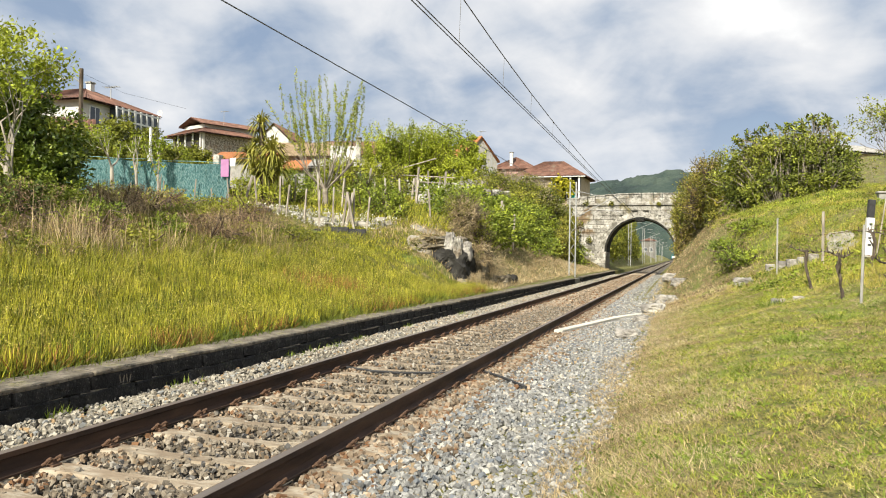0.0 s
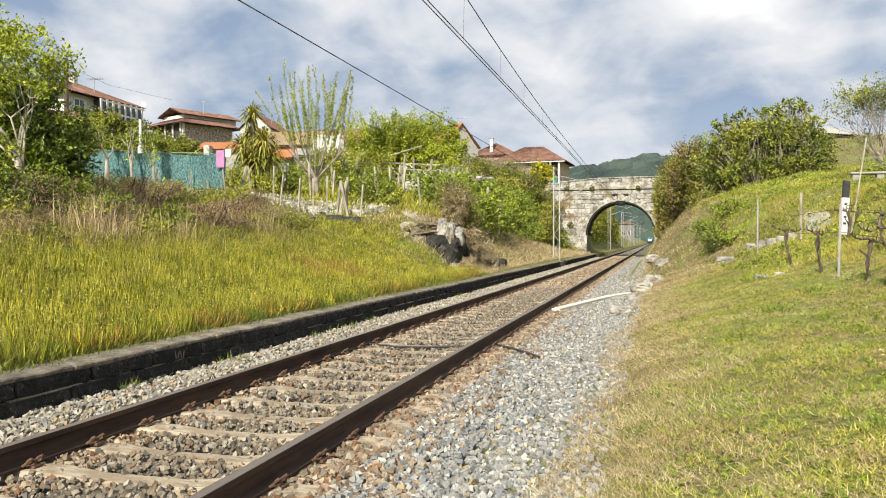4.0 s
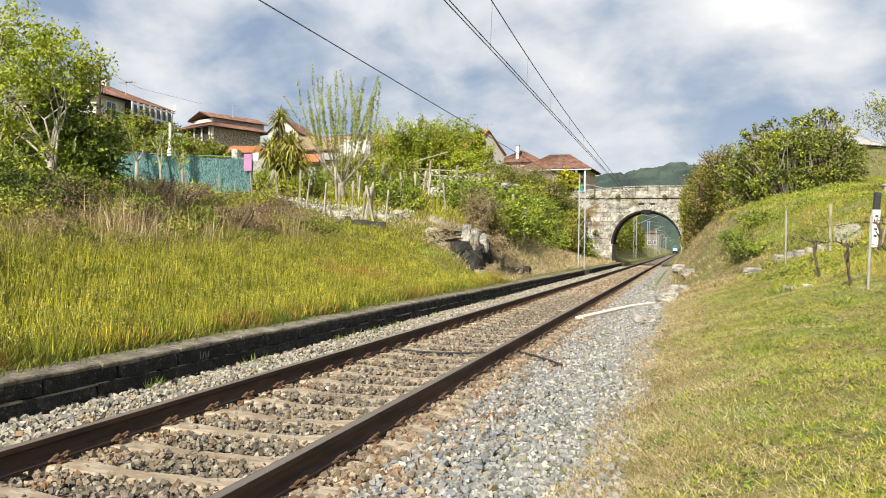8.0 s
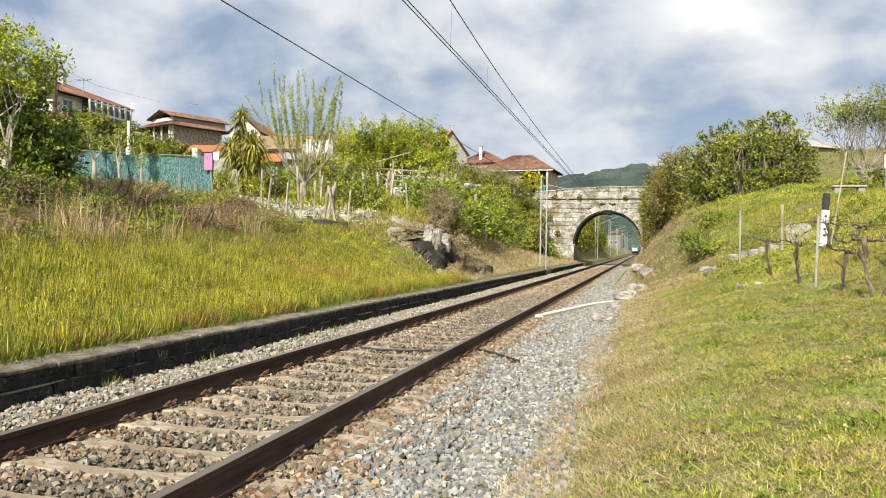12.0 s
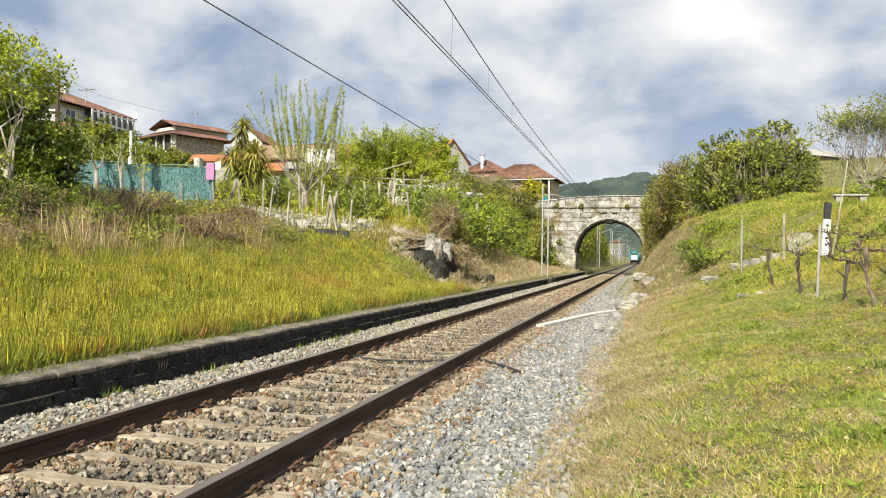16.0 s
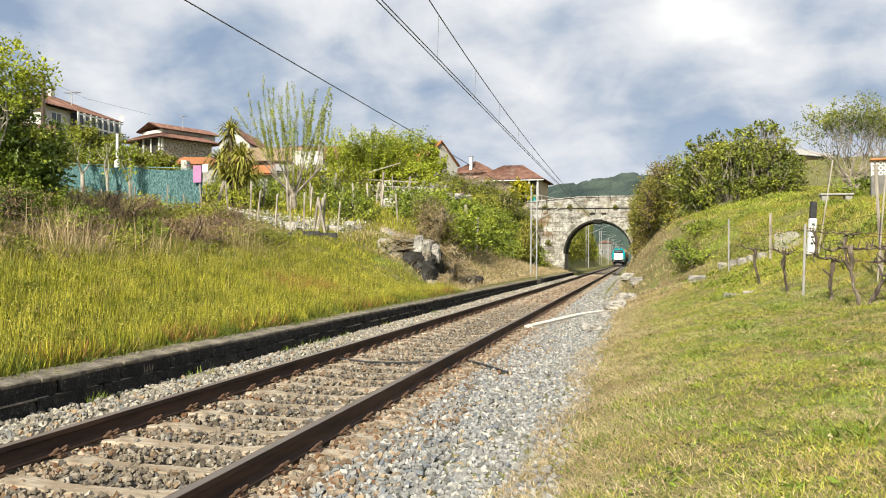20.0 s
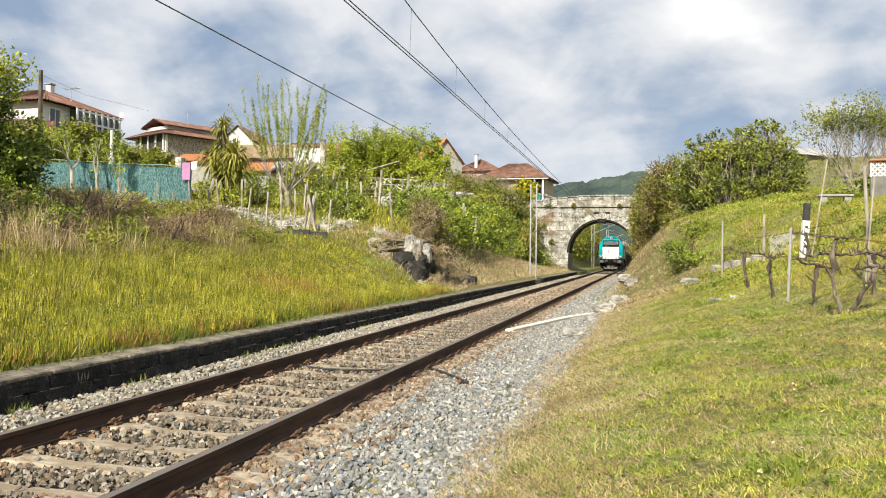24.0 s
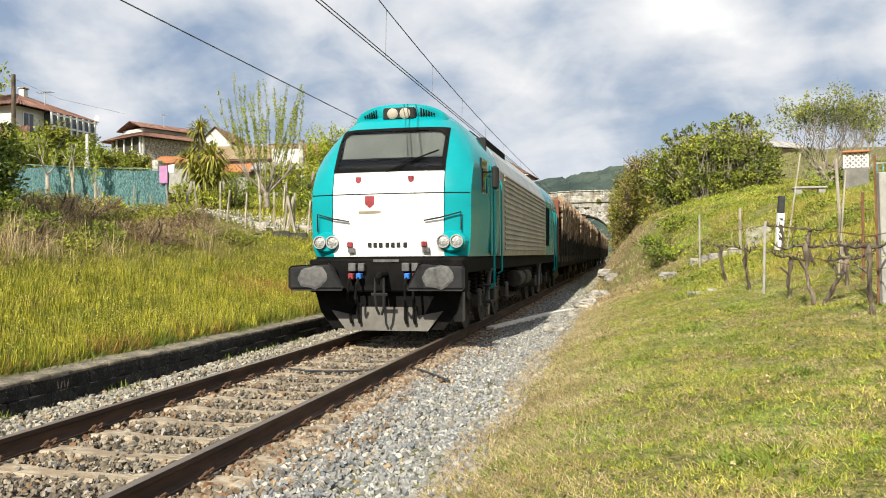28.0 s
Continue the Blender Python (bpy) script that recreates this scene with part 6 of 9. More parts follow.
def village():
    # white house with a glazed gallery
    h0, w = h, w = house("gallery_house", "white two-storey house with a glazed gallery and brown tiled hip roof", (-33.0, 43.9), (-32.8, 50.6), 7.0, 5.5, 10.85, 12.3, M["render_white"], M["tiles"], over=0.5,
                 chimney=(3.3, 2.4, 5.8, 7.25, M["render_white"]))
    band = part("gallery", boxed(2.4, w - 0.1, -0.55, -0.003, 3.25, 5.25), M["pane"], h, "white framed glazed gallery")
    for k in range(8):
        x = 2.4 + (w - 2.5) * k / 7
        part("gallery_post", boxed(x - 0.07, x + 0.07, -0.64, -0.555, 2.85, 5.33), M["frame_white"], band)
    for z in (2.87, 4.0, 4.45, 5.2):
        part("gallery_rail", boxed(2.35, w - 0.05, -0.66, -0.645, z - 0.06, z + 0.06), M["frame_white"], band)
    part("parapet", boxed(2.35, w - 0.05, -0.62, -0.006, 2.2, 3.24), M["render_white"], h)
    house("low_roofed_annex", "low annex with an old red tiled roof", (-35.5, 39.5), (-31.5, 42.6), 4.0, 5.0, 8.2, 9.6, M["render_white"], M["tiles"], kind="gable_x")
    # stone house with a porch
    h, w = house("stone_house", "old rubble-stone house with a wide brown tiled roof and a porch", (-52.2, 86.8), (-49.2, 93.2), 7.0, 10.5, 15.7, 17.5, M["rubble"], M["tiles"], over=1.0)
    part("upper_storey", boxed(0.9, w + 1.4, 1.2, 5.8, 5.6, 6.55), M["render_white"], h)
    rb = bmesh.new()
    roof_slope(rb, (0.3, 0.6, 6.5), (w + 2, 0.6, 6.5), (w + 2, 3.5, 7.5), (0.3, 3.5, 7.5))
    roof_slope(rb, (w + 2, 6.4, 6.5), (0.3, 6.4, 6.5), (0.3, 3.5, 7.5), (w + 2, 3.5, 7.5))
    part("upper_roof", rb, M["tiles"], h)
    # a flat dark sheet on the wall in place of the porch's shade
    porch = part("porch", boxed(-0.06, -0.003, 0.6, 6.4, 3.2, 5.2), M["dark_inside"], h, "dark panel painted as the shade of a timber porch")
    for y in (0.2, 1.9, 3.6, 5.3):
        part("porch_post", boxed(-0.35, -0.2, y - 0.08, y + 0.08, 2.9, 5.35), M["frame_white"], porch)
    part("corner_post", boxed(-0.15, 0.12, -0.15, -0.003, 2.5, 5.3), M["render_white"], h)
    part("porch_wall", boxed(-0.5, -0.07, 0.0, 6.6, 2.2, 3.3), M["render_white"], h)
    # orange roofed shed before it
    house("orange_shed", "low shed with a bright orange tiled roof", (-33.8, 60.5), (-29.6, 61.5), 4.5, 6.0, 9.0, 9.9, M["concrete"], M["tiles_orange"], kind="gable_x")
    house("orange_lean_to", "low shed with a faded orange tiled roof", (-29.0, 62.5), (-26.6, 62.5), 4.5, 6.0, 8.3, 9.3, M["concrete"], M["tiles_orange"], kind="gable_x")
    # white gable and the old grey building
    house("white_gable_house", "house with a plain white gable and brown tiled roof", (-38.0, 75.0), (-34.9, 75.5), 8.0, 8.0, 12.9, 14.5, M["render_white"], M["tiles"], kind="gable_y", over=0.15)
    h, w = house("long_tiled_house", "long old house with a weathered brown roof", (-31.8, 77), (-24.0, 78.5), 6.0, 8.0, 11.4, 13.2, M["rubble"], M["tiles"], kind="gable_x", windows=((2.0, 1.5, 0.9, 1.2), (5.0, 1.5, 0.9, 1.2)))
    h, w = house("grey_house", "pale weathered house with a flat-pitched grey roof", (-25.2, 61.0), (-20.2, 62.4), 5.0, 5.0, 8.3, 9.2, M["rubble"], M["concrete"], kind="gable_x", windows=((1.5, 2.0, 0.8, 1.0), (4.2, 2.0, 0.8, 1.0)), chimney=(3.6, 1.0, 3.0, 5.9, M["granite"]))
    part("upper_block", boxed(1.2, 3.4, 1.2, 4.2, 3.4, 5.2), M["render_white"], h)
    house("tan_roofed_house", "low old house with a bleached tan tiled roof", (-33.0, 66.0), (-25.5, 67.2), 5.5, 6.0, 9.9, 11.5, M["rubble"], M["tiles_tan"], kind="gable_x")
    # gabled house with a bright roof
    house("orange_gable_house", "grey-walled house with a bright orange tiled roof", (-21.4, 94.2), (-17.9, 97.0), 6.5, 8.0, 12.7, 15.7, M["concrete"], M["tiles_orange"], kind="gable_y", over=0.3)
    # pink house and its neighbour with the porch
    house("pink_house", "pink-washed house with a brown tiled roof and white chimney", (-21.4, 108.2), (-15.6, 107.6), 7.0, 8.2, 13.0, 14.9, M["render_pink"], M["tiles"], windows=((3.9, 2.4, 0.8, 1.1),), chimney=(2.9, 0.5, 4.5, 7.2, M["frame_white"]))
    h, w = house("porch_house", "cream house with a brown hip roof and a deep shaded porch", (-17.0, 104.4), (-8.6, 103.9), 7.0, 8.3, 11.6, 13.9, M["render_cream"], M["tiles"], over=0.7, windows=((2.4, 1.4, 0.9, 1.2), (5.2, 1.4, 0.9, 1.2)))
    # the opening is a dark sheet on the wall, its shade in the colour
    pr = part("porch", boxed(6.1, w - 0.02, -0.05, -0.003, 0.4, 3.2), M["dark_inside"], h, "dark panel painted as the shade of a deep porch opening")
    for x in (5.9, 7.2, 8.3):
        part("porch_post", boxed(x - 0.11, x + 0.11, -0.55, -0.35, 0.1, 3.25), M["frame_white"], pr)
    part("gutter", tubed([(-0.7, -0.75, 3.18), (w + 0.7, -0.75, 3.18)], 0.07, 6), M["frame_white"], h)
    c = thing("hanging_cloth", "teal cloth hung over a porch rail", "cloth", pose(-9.3, 103.0, 8.5))
    part("rail", tubed([(-1.0, 0, 0.95), (1.2, 0, 0.95)], 0.03, 5), M["galv"], c)
    part("rail_post", tubed([(-0.9, 0, 0), (-0.9, 0, 0.95)], 0.03, 5), M["galv"], c)
    part("rail_post", tubed([(1.1, 0, 0), (1.1, 0, 0.95)], 0.03, 5), M["galv"], c)
    part("cloth", rough_up(boxed(-0.45, 0.35, -0.05, 0.05, 0.05, 0.99, bevel=0.02), 0.04, 3), M["teal_cloth"], c)
    house("trackside_house", "dull grey-brown block of a house beside the line beyond the bridge", (-9.4, 300.0), (-4.6, 300.0), 8.0, 0.0, 7.6, 8.6, M["block_dark"], M["tiles"], windows=((1.4, 3.6, 1.0, 1.4), (3.4, 3.6, 1.0, 1.4)))
    house("hilltop_house", "grey-roofed house on the hill behind the trees", (13.6, 60.0), (17.5, 63), 6.0, 5.0, 8.6, 9.6, M["render_cream"], M["concrete"], kind="gable_x")
    antenna("tv_aerial", -33.9, 47.6, 11.2, 1.3)
    window(h0, 1.0, 3.3, 0.8, 1.7, 0.0)
    antenna("tv_aerial", -52.0, 91, 16.8, 2.3)
    antenna("tv_aerial", -36.0, 78, 13.5, 2.6)
    antenna("tv_aerial", -20.0, 97, 14.8, 1.8)
    d = thing("satellite_dish", "white dish on a bracket at the gallery's end", "satellite dish", pose(-32.6, 50.9, 10.6))
    part("bracket", tubed([(0, 0, 0), (0.2, 0, 0.3)], 0.04, 5), M["galv"], d)
    part("dish", lathe(bmesh.new(), [(0.02, 0.06), (0.13, 0.02), (0.22, -0.03), (0.21, -0.04), (0.02, 0.04)], "y", 16, (0.25, 0, 0.55)), M["frame_white"], d)
    p = thing("telegraph_pole", "weathered timber pole with a street lamp arm", "telegraph pole", pose(-29.78, 40.0, 3.9))
    part("pole", tubed([(0, 0, -0.5), (0, 0, 7.85)], [0.15, 0.11], 8), M["wood"], p)
    part("lamp_arm", tubed([(0, 0, 7.0), (-0.5, 0, 7.35), (-1.1, 0, 7.3)], 0.04, 5), M["galv"], p)
    part("lamp_head", boxed(-1.6, -1.05, -0.1, 0.1, 7.22, 7.36, bevel=0.03), M["frame_white"], p)
    part("cable", tubed([(0, 0, 7.6), (0.6, 3, 7.0), (1.6, 8, 6.9)], 0.008, 4), M["wire"], p)
    q = thing("grey_pole", "grey steel pole beside the gabled house", "pole", pose(-17.7, 93, 8.0))
    part("pole", tubed([(0, 0, -0.5), (0, 0, 5.0)], 0.10, 6), M["galv"], q)
    q = thing("vent_pipe", "white flue pipe standing behind the green screen", "pipe", pose(-20.9, 34.4, 3.4))
    part("lower_pipe", tubed([(0, 0, -0.3), (0, 0, 2.5)], 0.125, 10), M["frame_white"], q)
    part("upper_pipe", tubed([(0, 0, 2.5), (0, 0, 3.8)], 0.07, 10), M["frame_white"], q)
    q = thing("garden_post", "square granite gatepost in the garden", "post", pose(-17.6, 35.0, 3.3))
    part("shaft", rough_up(boxed(-0.16, 0.16, -0.16, 0.16, -0.3, 2.6, bevel=0.02), 0.02, 3), M["granite"], q)


# near-black colour that holds the shade of the outcrop's hollow
M["rock_black"] = material("hollow_shade_rock", [(0.018, 0.017, 0.015), (0.04, 0.038, 0.034), (0.10, 0.095, 0.085)], scale=2.2, rough=0.92, bump=1.0, bump_scale=9, bump_dist=0.08, low=0.4, high=0.75)
M["rock_earthy"] = material("earthy_mossed_rock", [(0.10, 0.085, 0.06), (0.20, 0.17, 0.12), (0.30, 0.27, 0.20)], scale=2.6, rough=0.95, bump=1.0, bump_scale=14, bump_dist=0.06, spots=[(2.2, 0.52, 0.64, (0.05, 0.045, 0.035)), (4, 0.60, 0.7, (0.22, 0.20, 0.06))])
M["granite_pale"] = material("pale_broken_granite", [(0.24, 0.22, 0.18), (0.38, 0.355, 0.31)], scale=3, rough=0.95, bump=0.6, bump_scale=30, obj_random=0.2)
M["teal_cloth"] = material("teal_cloth", [(0.01, 0.22, 0.22), (0.03, 0.32, 0.31)], scale=4, rough=0.9, bump=0.3)
M["screen"] = material("green_windbreak_netting", [(0.055, 0.17, 0.185), (0.15, 0.30, 0.31), (0.31, 0.46, 0.46)], scale=26, low=0.38, high=0.64, rough=0.9, bump=0.9, bump_scale=24, bump_dist=0.03, stretch=(1, 1, 0.45), spots=[(9, 0.56, 0.68, (0.05, 0.13, 0.13))])
M["pink_cloth"] = material("pink_cloth", [(0.36, 0.17, 0.33), (0.44, 0.23, 0.41)], scale=3, rough=0.9, bump=0.2)
M["black_paint"] = material("flaking_black_paint", [(0.02, 0.02, 0.022), (0.05, 0.05, 0.052)], scale=8, rough=0.7, bump=0.3)
M["lattice_white"] = material("white_lattice_block", [(0.64, 0.62, 0.58), (0.76, 0.74, 0.70)], scale=6, rough=0.9, bump=0.3)
M["strip"] = material("pale_concrete_edging", [(0.52, 0.49, 0.42), (0.66, 0.63, 0.56)], scale=4, rough=0.95, bump=0.4, bump_scale=50)


# ---------------------------------------------------------------- gardens above the platform
def gardens():
    f = thing("windbreak_fence", "sagging blue-green netting windbreak on white posts", "fence", pose(-23.7, 29.96, 0))
    n = 36
    bm = bmesh.new()
    rows = []
    for k in range(n + 1):
        u = k / n
        x, y = 11.9 * u, -3.36 * u
        sag = 0.05 * math.sin(u * 9 * math.pi) + 0.04 * math.sin(u * 31)
        rows.append([(x, y + 0.06 * math.sin(u * 40 + z) + 0.05 * math.sin(u * 17), z) for z in np.linspace(3.02 - 0.05 * u, 5.38 - 1.0 * u + sag * 0.6, 6)])
    vs = [[bm.verts.new(p) for p in r] for r in rows]
    for a, b in zip(vs, vs[1:]):
        for k in range(5):
            bm.faces.new((a[k], b[k], b[k + 1], a[k + 1]))
    bmesh.ops.solidify(bm, geom=bm.faces, thickness=0.02)
    part("netting", bm, M["screen"], f, "woven blue-green netting")
    for k in range(15):
        u = k / 14
        part("post", tubed([(11.9 * u + 0.1 * math.sin(k * 5), -3.36 * u - 0.14, 2.6), (11.9 * u + 0.1 * math.sin(k * 7), -3.36 * u - 0.14, 3.75 + 0.2 * math.sin(k * 3.3))], 0.026, 6), M["post_wood"], f)
    part("top_wire", tubed([(11.9 * k / 8, -3.36 * k / 8 - 0.03, 5.43 - 1.0 * k / 8 + 0.03 * (k % 2)) for k in range(9)], 0.015, 4), M["screen"], f)
    c = thing("pink_towel", "pink towel hung beside the windbreak", "towel", pose(-11.95, 26.45, 3.95))
    part("cloth", rough_up(boxed(-0.17, 0.17, -0.02, 0.02, 0, 0.62, bevel=0.01), 0.03, 4), M["pink_cloth"], c)
    part("line", tubed([(-0.5, 0, 0.63), (0.9, 0.2, 0.66)], 0.008, 4), M["wire"], c)
    part("white_rag", rough_up(boxed(0.2, 0.42, -0.02, 0.02, 0.35, 0.66, bevel=0.01), 0.03, 4), M["frame_white"], c)
    # vineyard posts on the terrace
    r = random.Random(4)
    def post(x, y, tall, lean, mat, wide=0.05, label="chalky white concrete vineyard post"):
        p = thing("vineyard_post", label, "post", pose(x, y, h1(x, y), lean[0], lean[1], r.uniform(0, 90)), group="posts on the vine terrace")
        part("shaft", rough_up(boxed(-wide, wide, -wide, wide, -0.25, tall, bevel=0.008), 0.008, 5), mat, p)
    for k in range(8):
        post(-12.0 + 0.66 * k + r.uniform(-0.1, 0.1), 28.9 - 0.1 * k + r.uniform(0, 0.5), r.uniform(1.15, 1.5), (r.uniform(-4, 4), r.uniform(-7, 7)), M["post_wood"], 0.03)
    for k in range(10):
        post(-13.5 + 0.75 * k + r.uniform(-0.2, 0.2), 33.5 + r.uniform(-1.0, 1.5), r.uniform(1.3, 1.7), (r.uniform(-3, 3), r.uniform(-6, 6)), M["post_wood"], 0.035, "grey weathered vineyard post")
    for k in range(14):
        x = -14.5 + 0.72 * k + r.uniform(-0.2, 0.2)
        post(x, 44 + r.uniform(-2, 3), r.uniform(1.3, 2.2), (r.uniform(-3, 3), r.uniform(-9, 9)), M["post_wood"], 0.05, "weathered timber garden post")
    for x, y, lean in ((-11.9, 27.6, 14), (-8.1, 28.2, 12), (-7.75, 28.2, -12), (-8.3, 28.4, 8), (-15.5, 27.5, 10)):
        post(x, y, 1.35, (0, lean), M["post_wood"], 0.04, "leaning timber prop on the terrace")
    rails = thing("pole_trellis", "rough trellis of grey poles above the terrace", "trellis", pose(-12.5, 47.0, h1(-12.5, 47.0)))
    for k in range(7):
        part("pole", tubed([(-2.2 + k * 0.75, 0.1 * (k % 3), -0.2), (-2.2 + k * 0.75, 0, 1.5 + 0.35 * (k % 2))], 0.04, 6), M["post_wood"], rails)
    for z in (0.55, 0.85, 1.15, 1.5):
        part("cross_pole", tubed([(-2.8, 0, z), (0, 0.1, z + 0.12), (3.2, 0, z - 0.1)], 0.03, 6), M["post_wood"], rails)
    part("slant_pole", tubed([(-2.5, 0, 1.4), (2.0, 0.2, 2.6)], 0.035, 6), M["post_wood"], rails)
    # terrace edge of dark boards, with pale stones behind
    edge = thing("terrace_edging", "low dark edging boards of the vine terrace", "edging", pose(0, 0, 0))
    for k in range(6):
        x0, x1 = -11.0 + k * 0.66, -11.0 + (k + 1) * 0.66 - (0.14 if k == 3 else 0.015)
        y = 27.6
        z = 2.06 + 0.04 * math.sin(k * 2.0)
        part("board", rough_up(boxed(x0, x1, y - 0.04, y + 0.04, z - 0.35, z + 0.15, bevel=0.01), 0.02, 2, k), M["black_paint"], edge)
    rr = np.random.default_rng(5)
    x, y = scatter(220, -12, -6.7, 28.6, 31, rr)
    stones("terrace_rubble", x, y, height(x, y) + 0.05, 0.13, M["granite"], "pale loose stones on the vine terrace", rr)["category"] = "stones"
    x, y = scatter(1000, -12.5, -6.6, 28.0, 31.5, rr)
    p = np.stack([x, y, height(x, y) + rr.uniform(0.08, 0.3, len(x))], 1)
    v, fc = leaves(p, 0.05, rr, 0.9)
    tagged(arrays("white_wildflowers", v, fc, M["white_bloom"]), "small white flowers on the terrace", "flowers", kind="stuff")
    # dry-stone wall of the upper garden
    w = thing("dry_stone_wall", "rough dry-stone garden wall along the top of the cutting", "wall", pose(0, 0, 0))
    for k in range(130):
        y = 47 + r.uniform(0, 29)
        x = -9.6 - 0.02 * (y - 47) - 0.9 * math.sin((y - 47) * 0.12) + r.uniform(-0.15, 0.15)
        z = h1(x, y) + r.uniform(0.0, 0.8)
        s = r.uniform(0.22, 0.42)
        part("stone", rough_up(boxed(-s + x, s + x, y - s, y + s, z - s * 0.6, z + s * 0.6, bevel=0.06), 0.08, 2, k), M["granite"], w)


# ---------------------------------------------------------------- the rock beside the platform
def boulder(parent, name, c, rx, ry, rz, seed, mat, amp=0.22):
    bm = bmesh.new()
    bmesh.ops.create_icosphere(bm, subdivisions=4, radius=1)
    for v in bm.verts:
        d = v.co.normalized()
        k = 1 + amp * noise.noise(d * 1.6 + Vector((seed, 0, 0))) + amp * 0.6 * noise.noise(d * 4 + Vector((0, seed, 0))) + amp * 0.25 * noise.noise(d * 9)
        q = [max(-0.78, min(0.78, a)) for a in d]
        v.co = Vector((c[0] + q[0] * k * rx, c[1] + q[1] * k * ry, c[2] + q[2] * k * rz))
    return part(name, bm, mat, parent)


def slab(parent, x, y, rx, ry, k, mat):
    """A flat bare slab that follows the slope of the ground."""
    bm = bmesh.new()
    rings = []
    for q in range(6):
        f = q / 5
        ring = []
        for a in range(18):
            w = 2 * math.pi * a / 18
            m = 1 + 0.22 * noise.noise(Vector((math.cos(w) * 1.3, math.sin(w) * 1.3, k * 3.0)))
            px, py = x + math.cos(w) * rx * f * m, y + math.sin(w) * ry * f * m
            ring.append(bm.verts.new((px, py, h1(px, py) + 0.10 * (1 - f ** 6) - 0.05 + 0.04 * noise.noise(Vector((px * 2, py * 2, 0))))))
        rings.append(ring)
    for a, b in zip(rings, rings[1:]):
        for q in range(18):
            bm.faces.new((a[q], b[q], b[(q + 1) % 18], a[(q + 1) % 18]))
    bmesh.ops.remove_doubles(bm, verts=bm.verts, dist=0.002)
    bmesh.ops.recalc_face_normals(bm, faces=bm.faces)
    return part("slab", bm, mat, parent)


def rocks():
    o = thing("rock_outcrop", "grey lichened rock outcrop beside the platform, a black boulder for its shaded hollow", "rock")
    # the black boulder is coloured as the shade under the overhang
    for k, (c, rx, ry, rz, mat) in enumerate((((-4.15, 28.45, 0.80), 0.95, 1.0, 0.95, "rock_black"), ((-5.15, 28.15, 0.95), 0.62, 0.75, 0.80, "rock_earthy"), ((-4.85, 28.5, 1.72), 0.78, 0.9, 0.30, "rock_earthy"),
                                         ((-4.12, 28.0, 1.72), 0.20, 0.26, 0.46, "rock"), ((-3.82, 27.95, 1.55), 0.19, 0.26, 0.46, "granite"), ((-3.56, 28.2, 1.45), 0.18, 0.26, 0.42, "rock"), ((-3.98, 28.1, 1.22), 0.14, 0.18, 0.14, "rock"),
                                         ((-3.55, 29.9, 0.70), 0.36, 0.8, 0.50, "rock_earthy"), ((-3.0, 30.9, 0.32), 0.40, 0.8, 0.36, "rock_earthy"), ((-2.95, 32.6, 0.35), 0.3, 0.4, 0.3, "rock_black"), ((-4.4, 29.9, 1.75), 0.45, 0.6, 0.28, "rock_earthy"),
                                         ((-4.75, 27.7, 0.50), 0.22, 0.25, 0.22, "rock_earthy"), ((-3.62, 27.75, 0.42), 0.2, 0.2, 0.16, "rock"))):
        boulder(o, "boulder", c, rx, ry, rz, k * 3.1, M[mat], 0.30)
    s = thing("rock_slabs", "flat bare granite slabs on the path above the outcrop", "rock")
    for k, (x, y, rx, ry) in enumerate(((-5.25, 28.2, 0.55, 0.8), (-5.6, 30.0, 0.66, 0.9), (-6.1, 31.9, 0.66, 0.9), (-6.8, 34.0, 0.6, 0.8))):
        slab(s, x, y, rx, ry, k, M["granite_pale"])
    r = random.Random(12)
    t = thing("terrace_bank", "bank of pale broken stones behind the edging boards", "stone bank")
    for k in range(34):
        x, y = r.uniform(-12.3, -7.2), r.uniform(28.7, 31.5)
        q = r.uniform(0.10, 0.26)
        part("stone", rough_up(boxed(x - q, x + q, y - q, y + q, h1(x, y) - 0.05, h1(x, y) + q * 0.9, bevel=q * 0.3), q * 0.4, 2.5, k), M["granite_pale"], t)
    b = thing("boulder_on_mound", "rounded granite boulder on the grassy mound", "rock")
    boulder(b, "boulder", (-10.2, 44.5, h1(-10.2, 44.5) + 0.2), 0.7, 0.6, 0.5, 9, M["granite"])
    for k, (x, y, s_) in enumerate(((2.46, 16.95, 0.20), (2.55, 20.6, 0.16), (2.75, 23.2, 0.28), (3.05, 26.2, 0.3), (5.1, 17.2, 0.11), (5.5, 17.6, 0.09), (5.0, 24.0, 0.22), (3.4, 30.5, 0.25), (3.1, 35.0, 0.3))):
        b = thing("loose_boulder", "grey granite boulder at the meadow's edge" if x < 4 else "small grey stone in the meadow", "rock", group="loose boulders")
        boulder(b, "boulder", (x, y, h1(x, y) + s_ * 0.25), s_ * 1.3, s_, s_ * 0.75, 20 + k, M["rock"])
    row = thing("stone_kerb", "row of pale rough stones below the knoll", "kerb")
    for k in range(5):
        x, y = 5.8 + 0.24 * k, 25.2 - 0.2 * k
        part("stone", rough_up(boxed(x - 0.13, x + 0.12, y - 0.12, y + 0.12, h1(x, y) - 0.1, h1(x, y) + 0.16, bevel=0.03), 0.03, 4, k), M["rock"], row)
    sl = thing("knoll_slab", "bare grey rock slab in the grass of the knoll", "rock")
    slab(sl, 7.5, 24.8, 0.42, 1.35, 7, M["granite_pale"])
    e = thing("pale_edging_strip", "pale concrete edging strip across the ballast", "edging")
    pts = [(1.10, 17.5), (1.9, 21.6), (2.55, 23.6), (3.1, 24.4)]
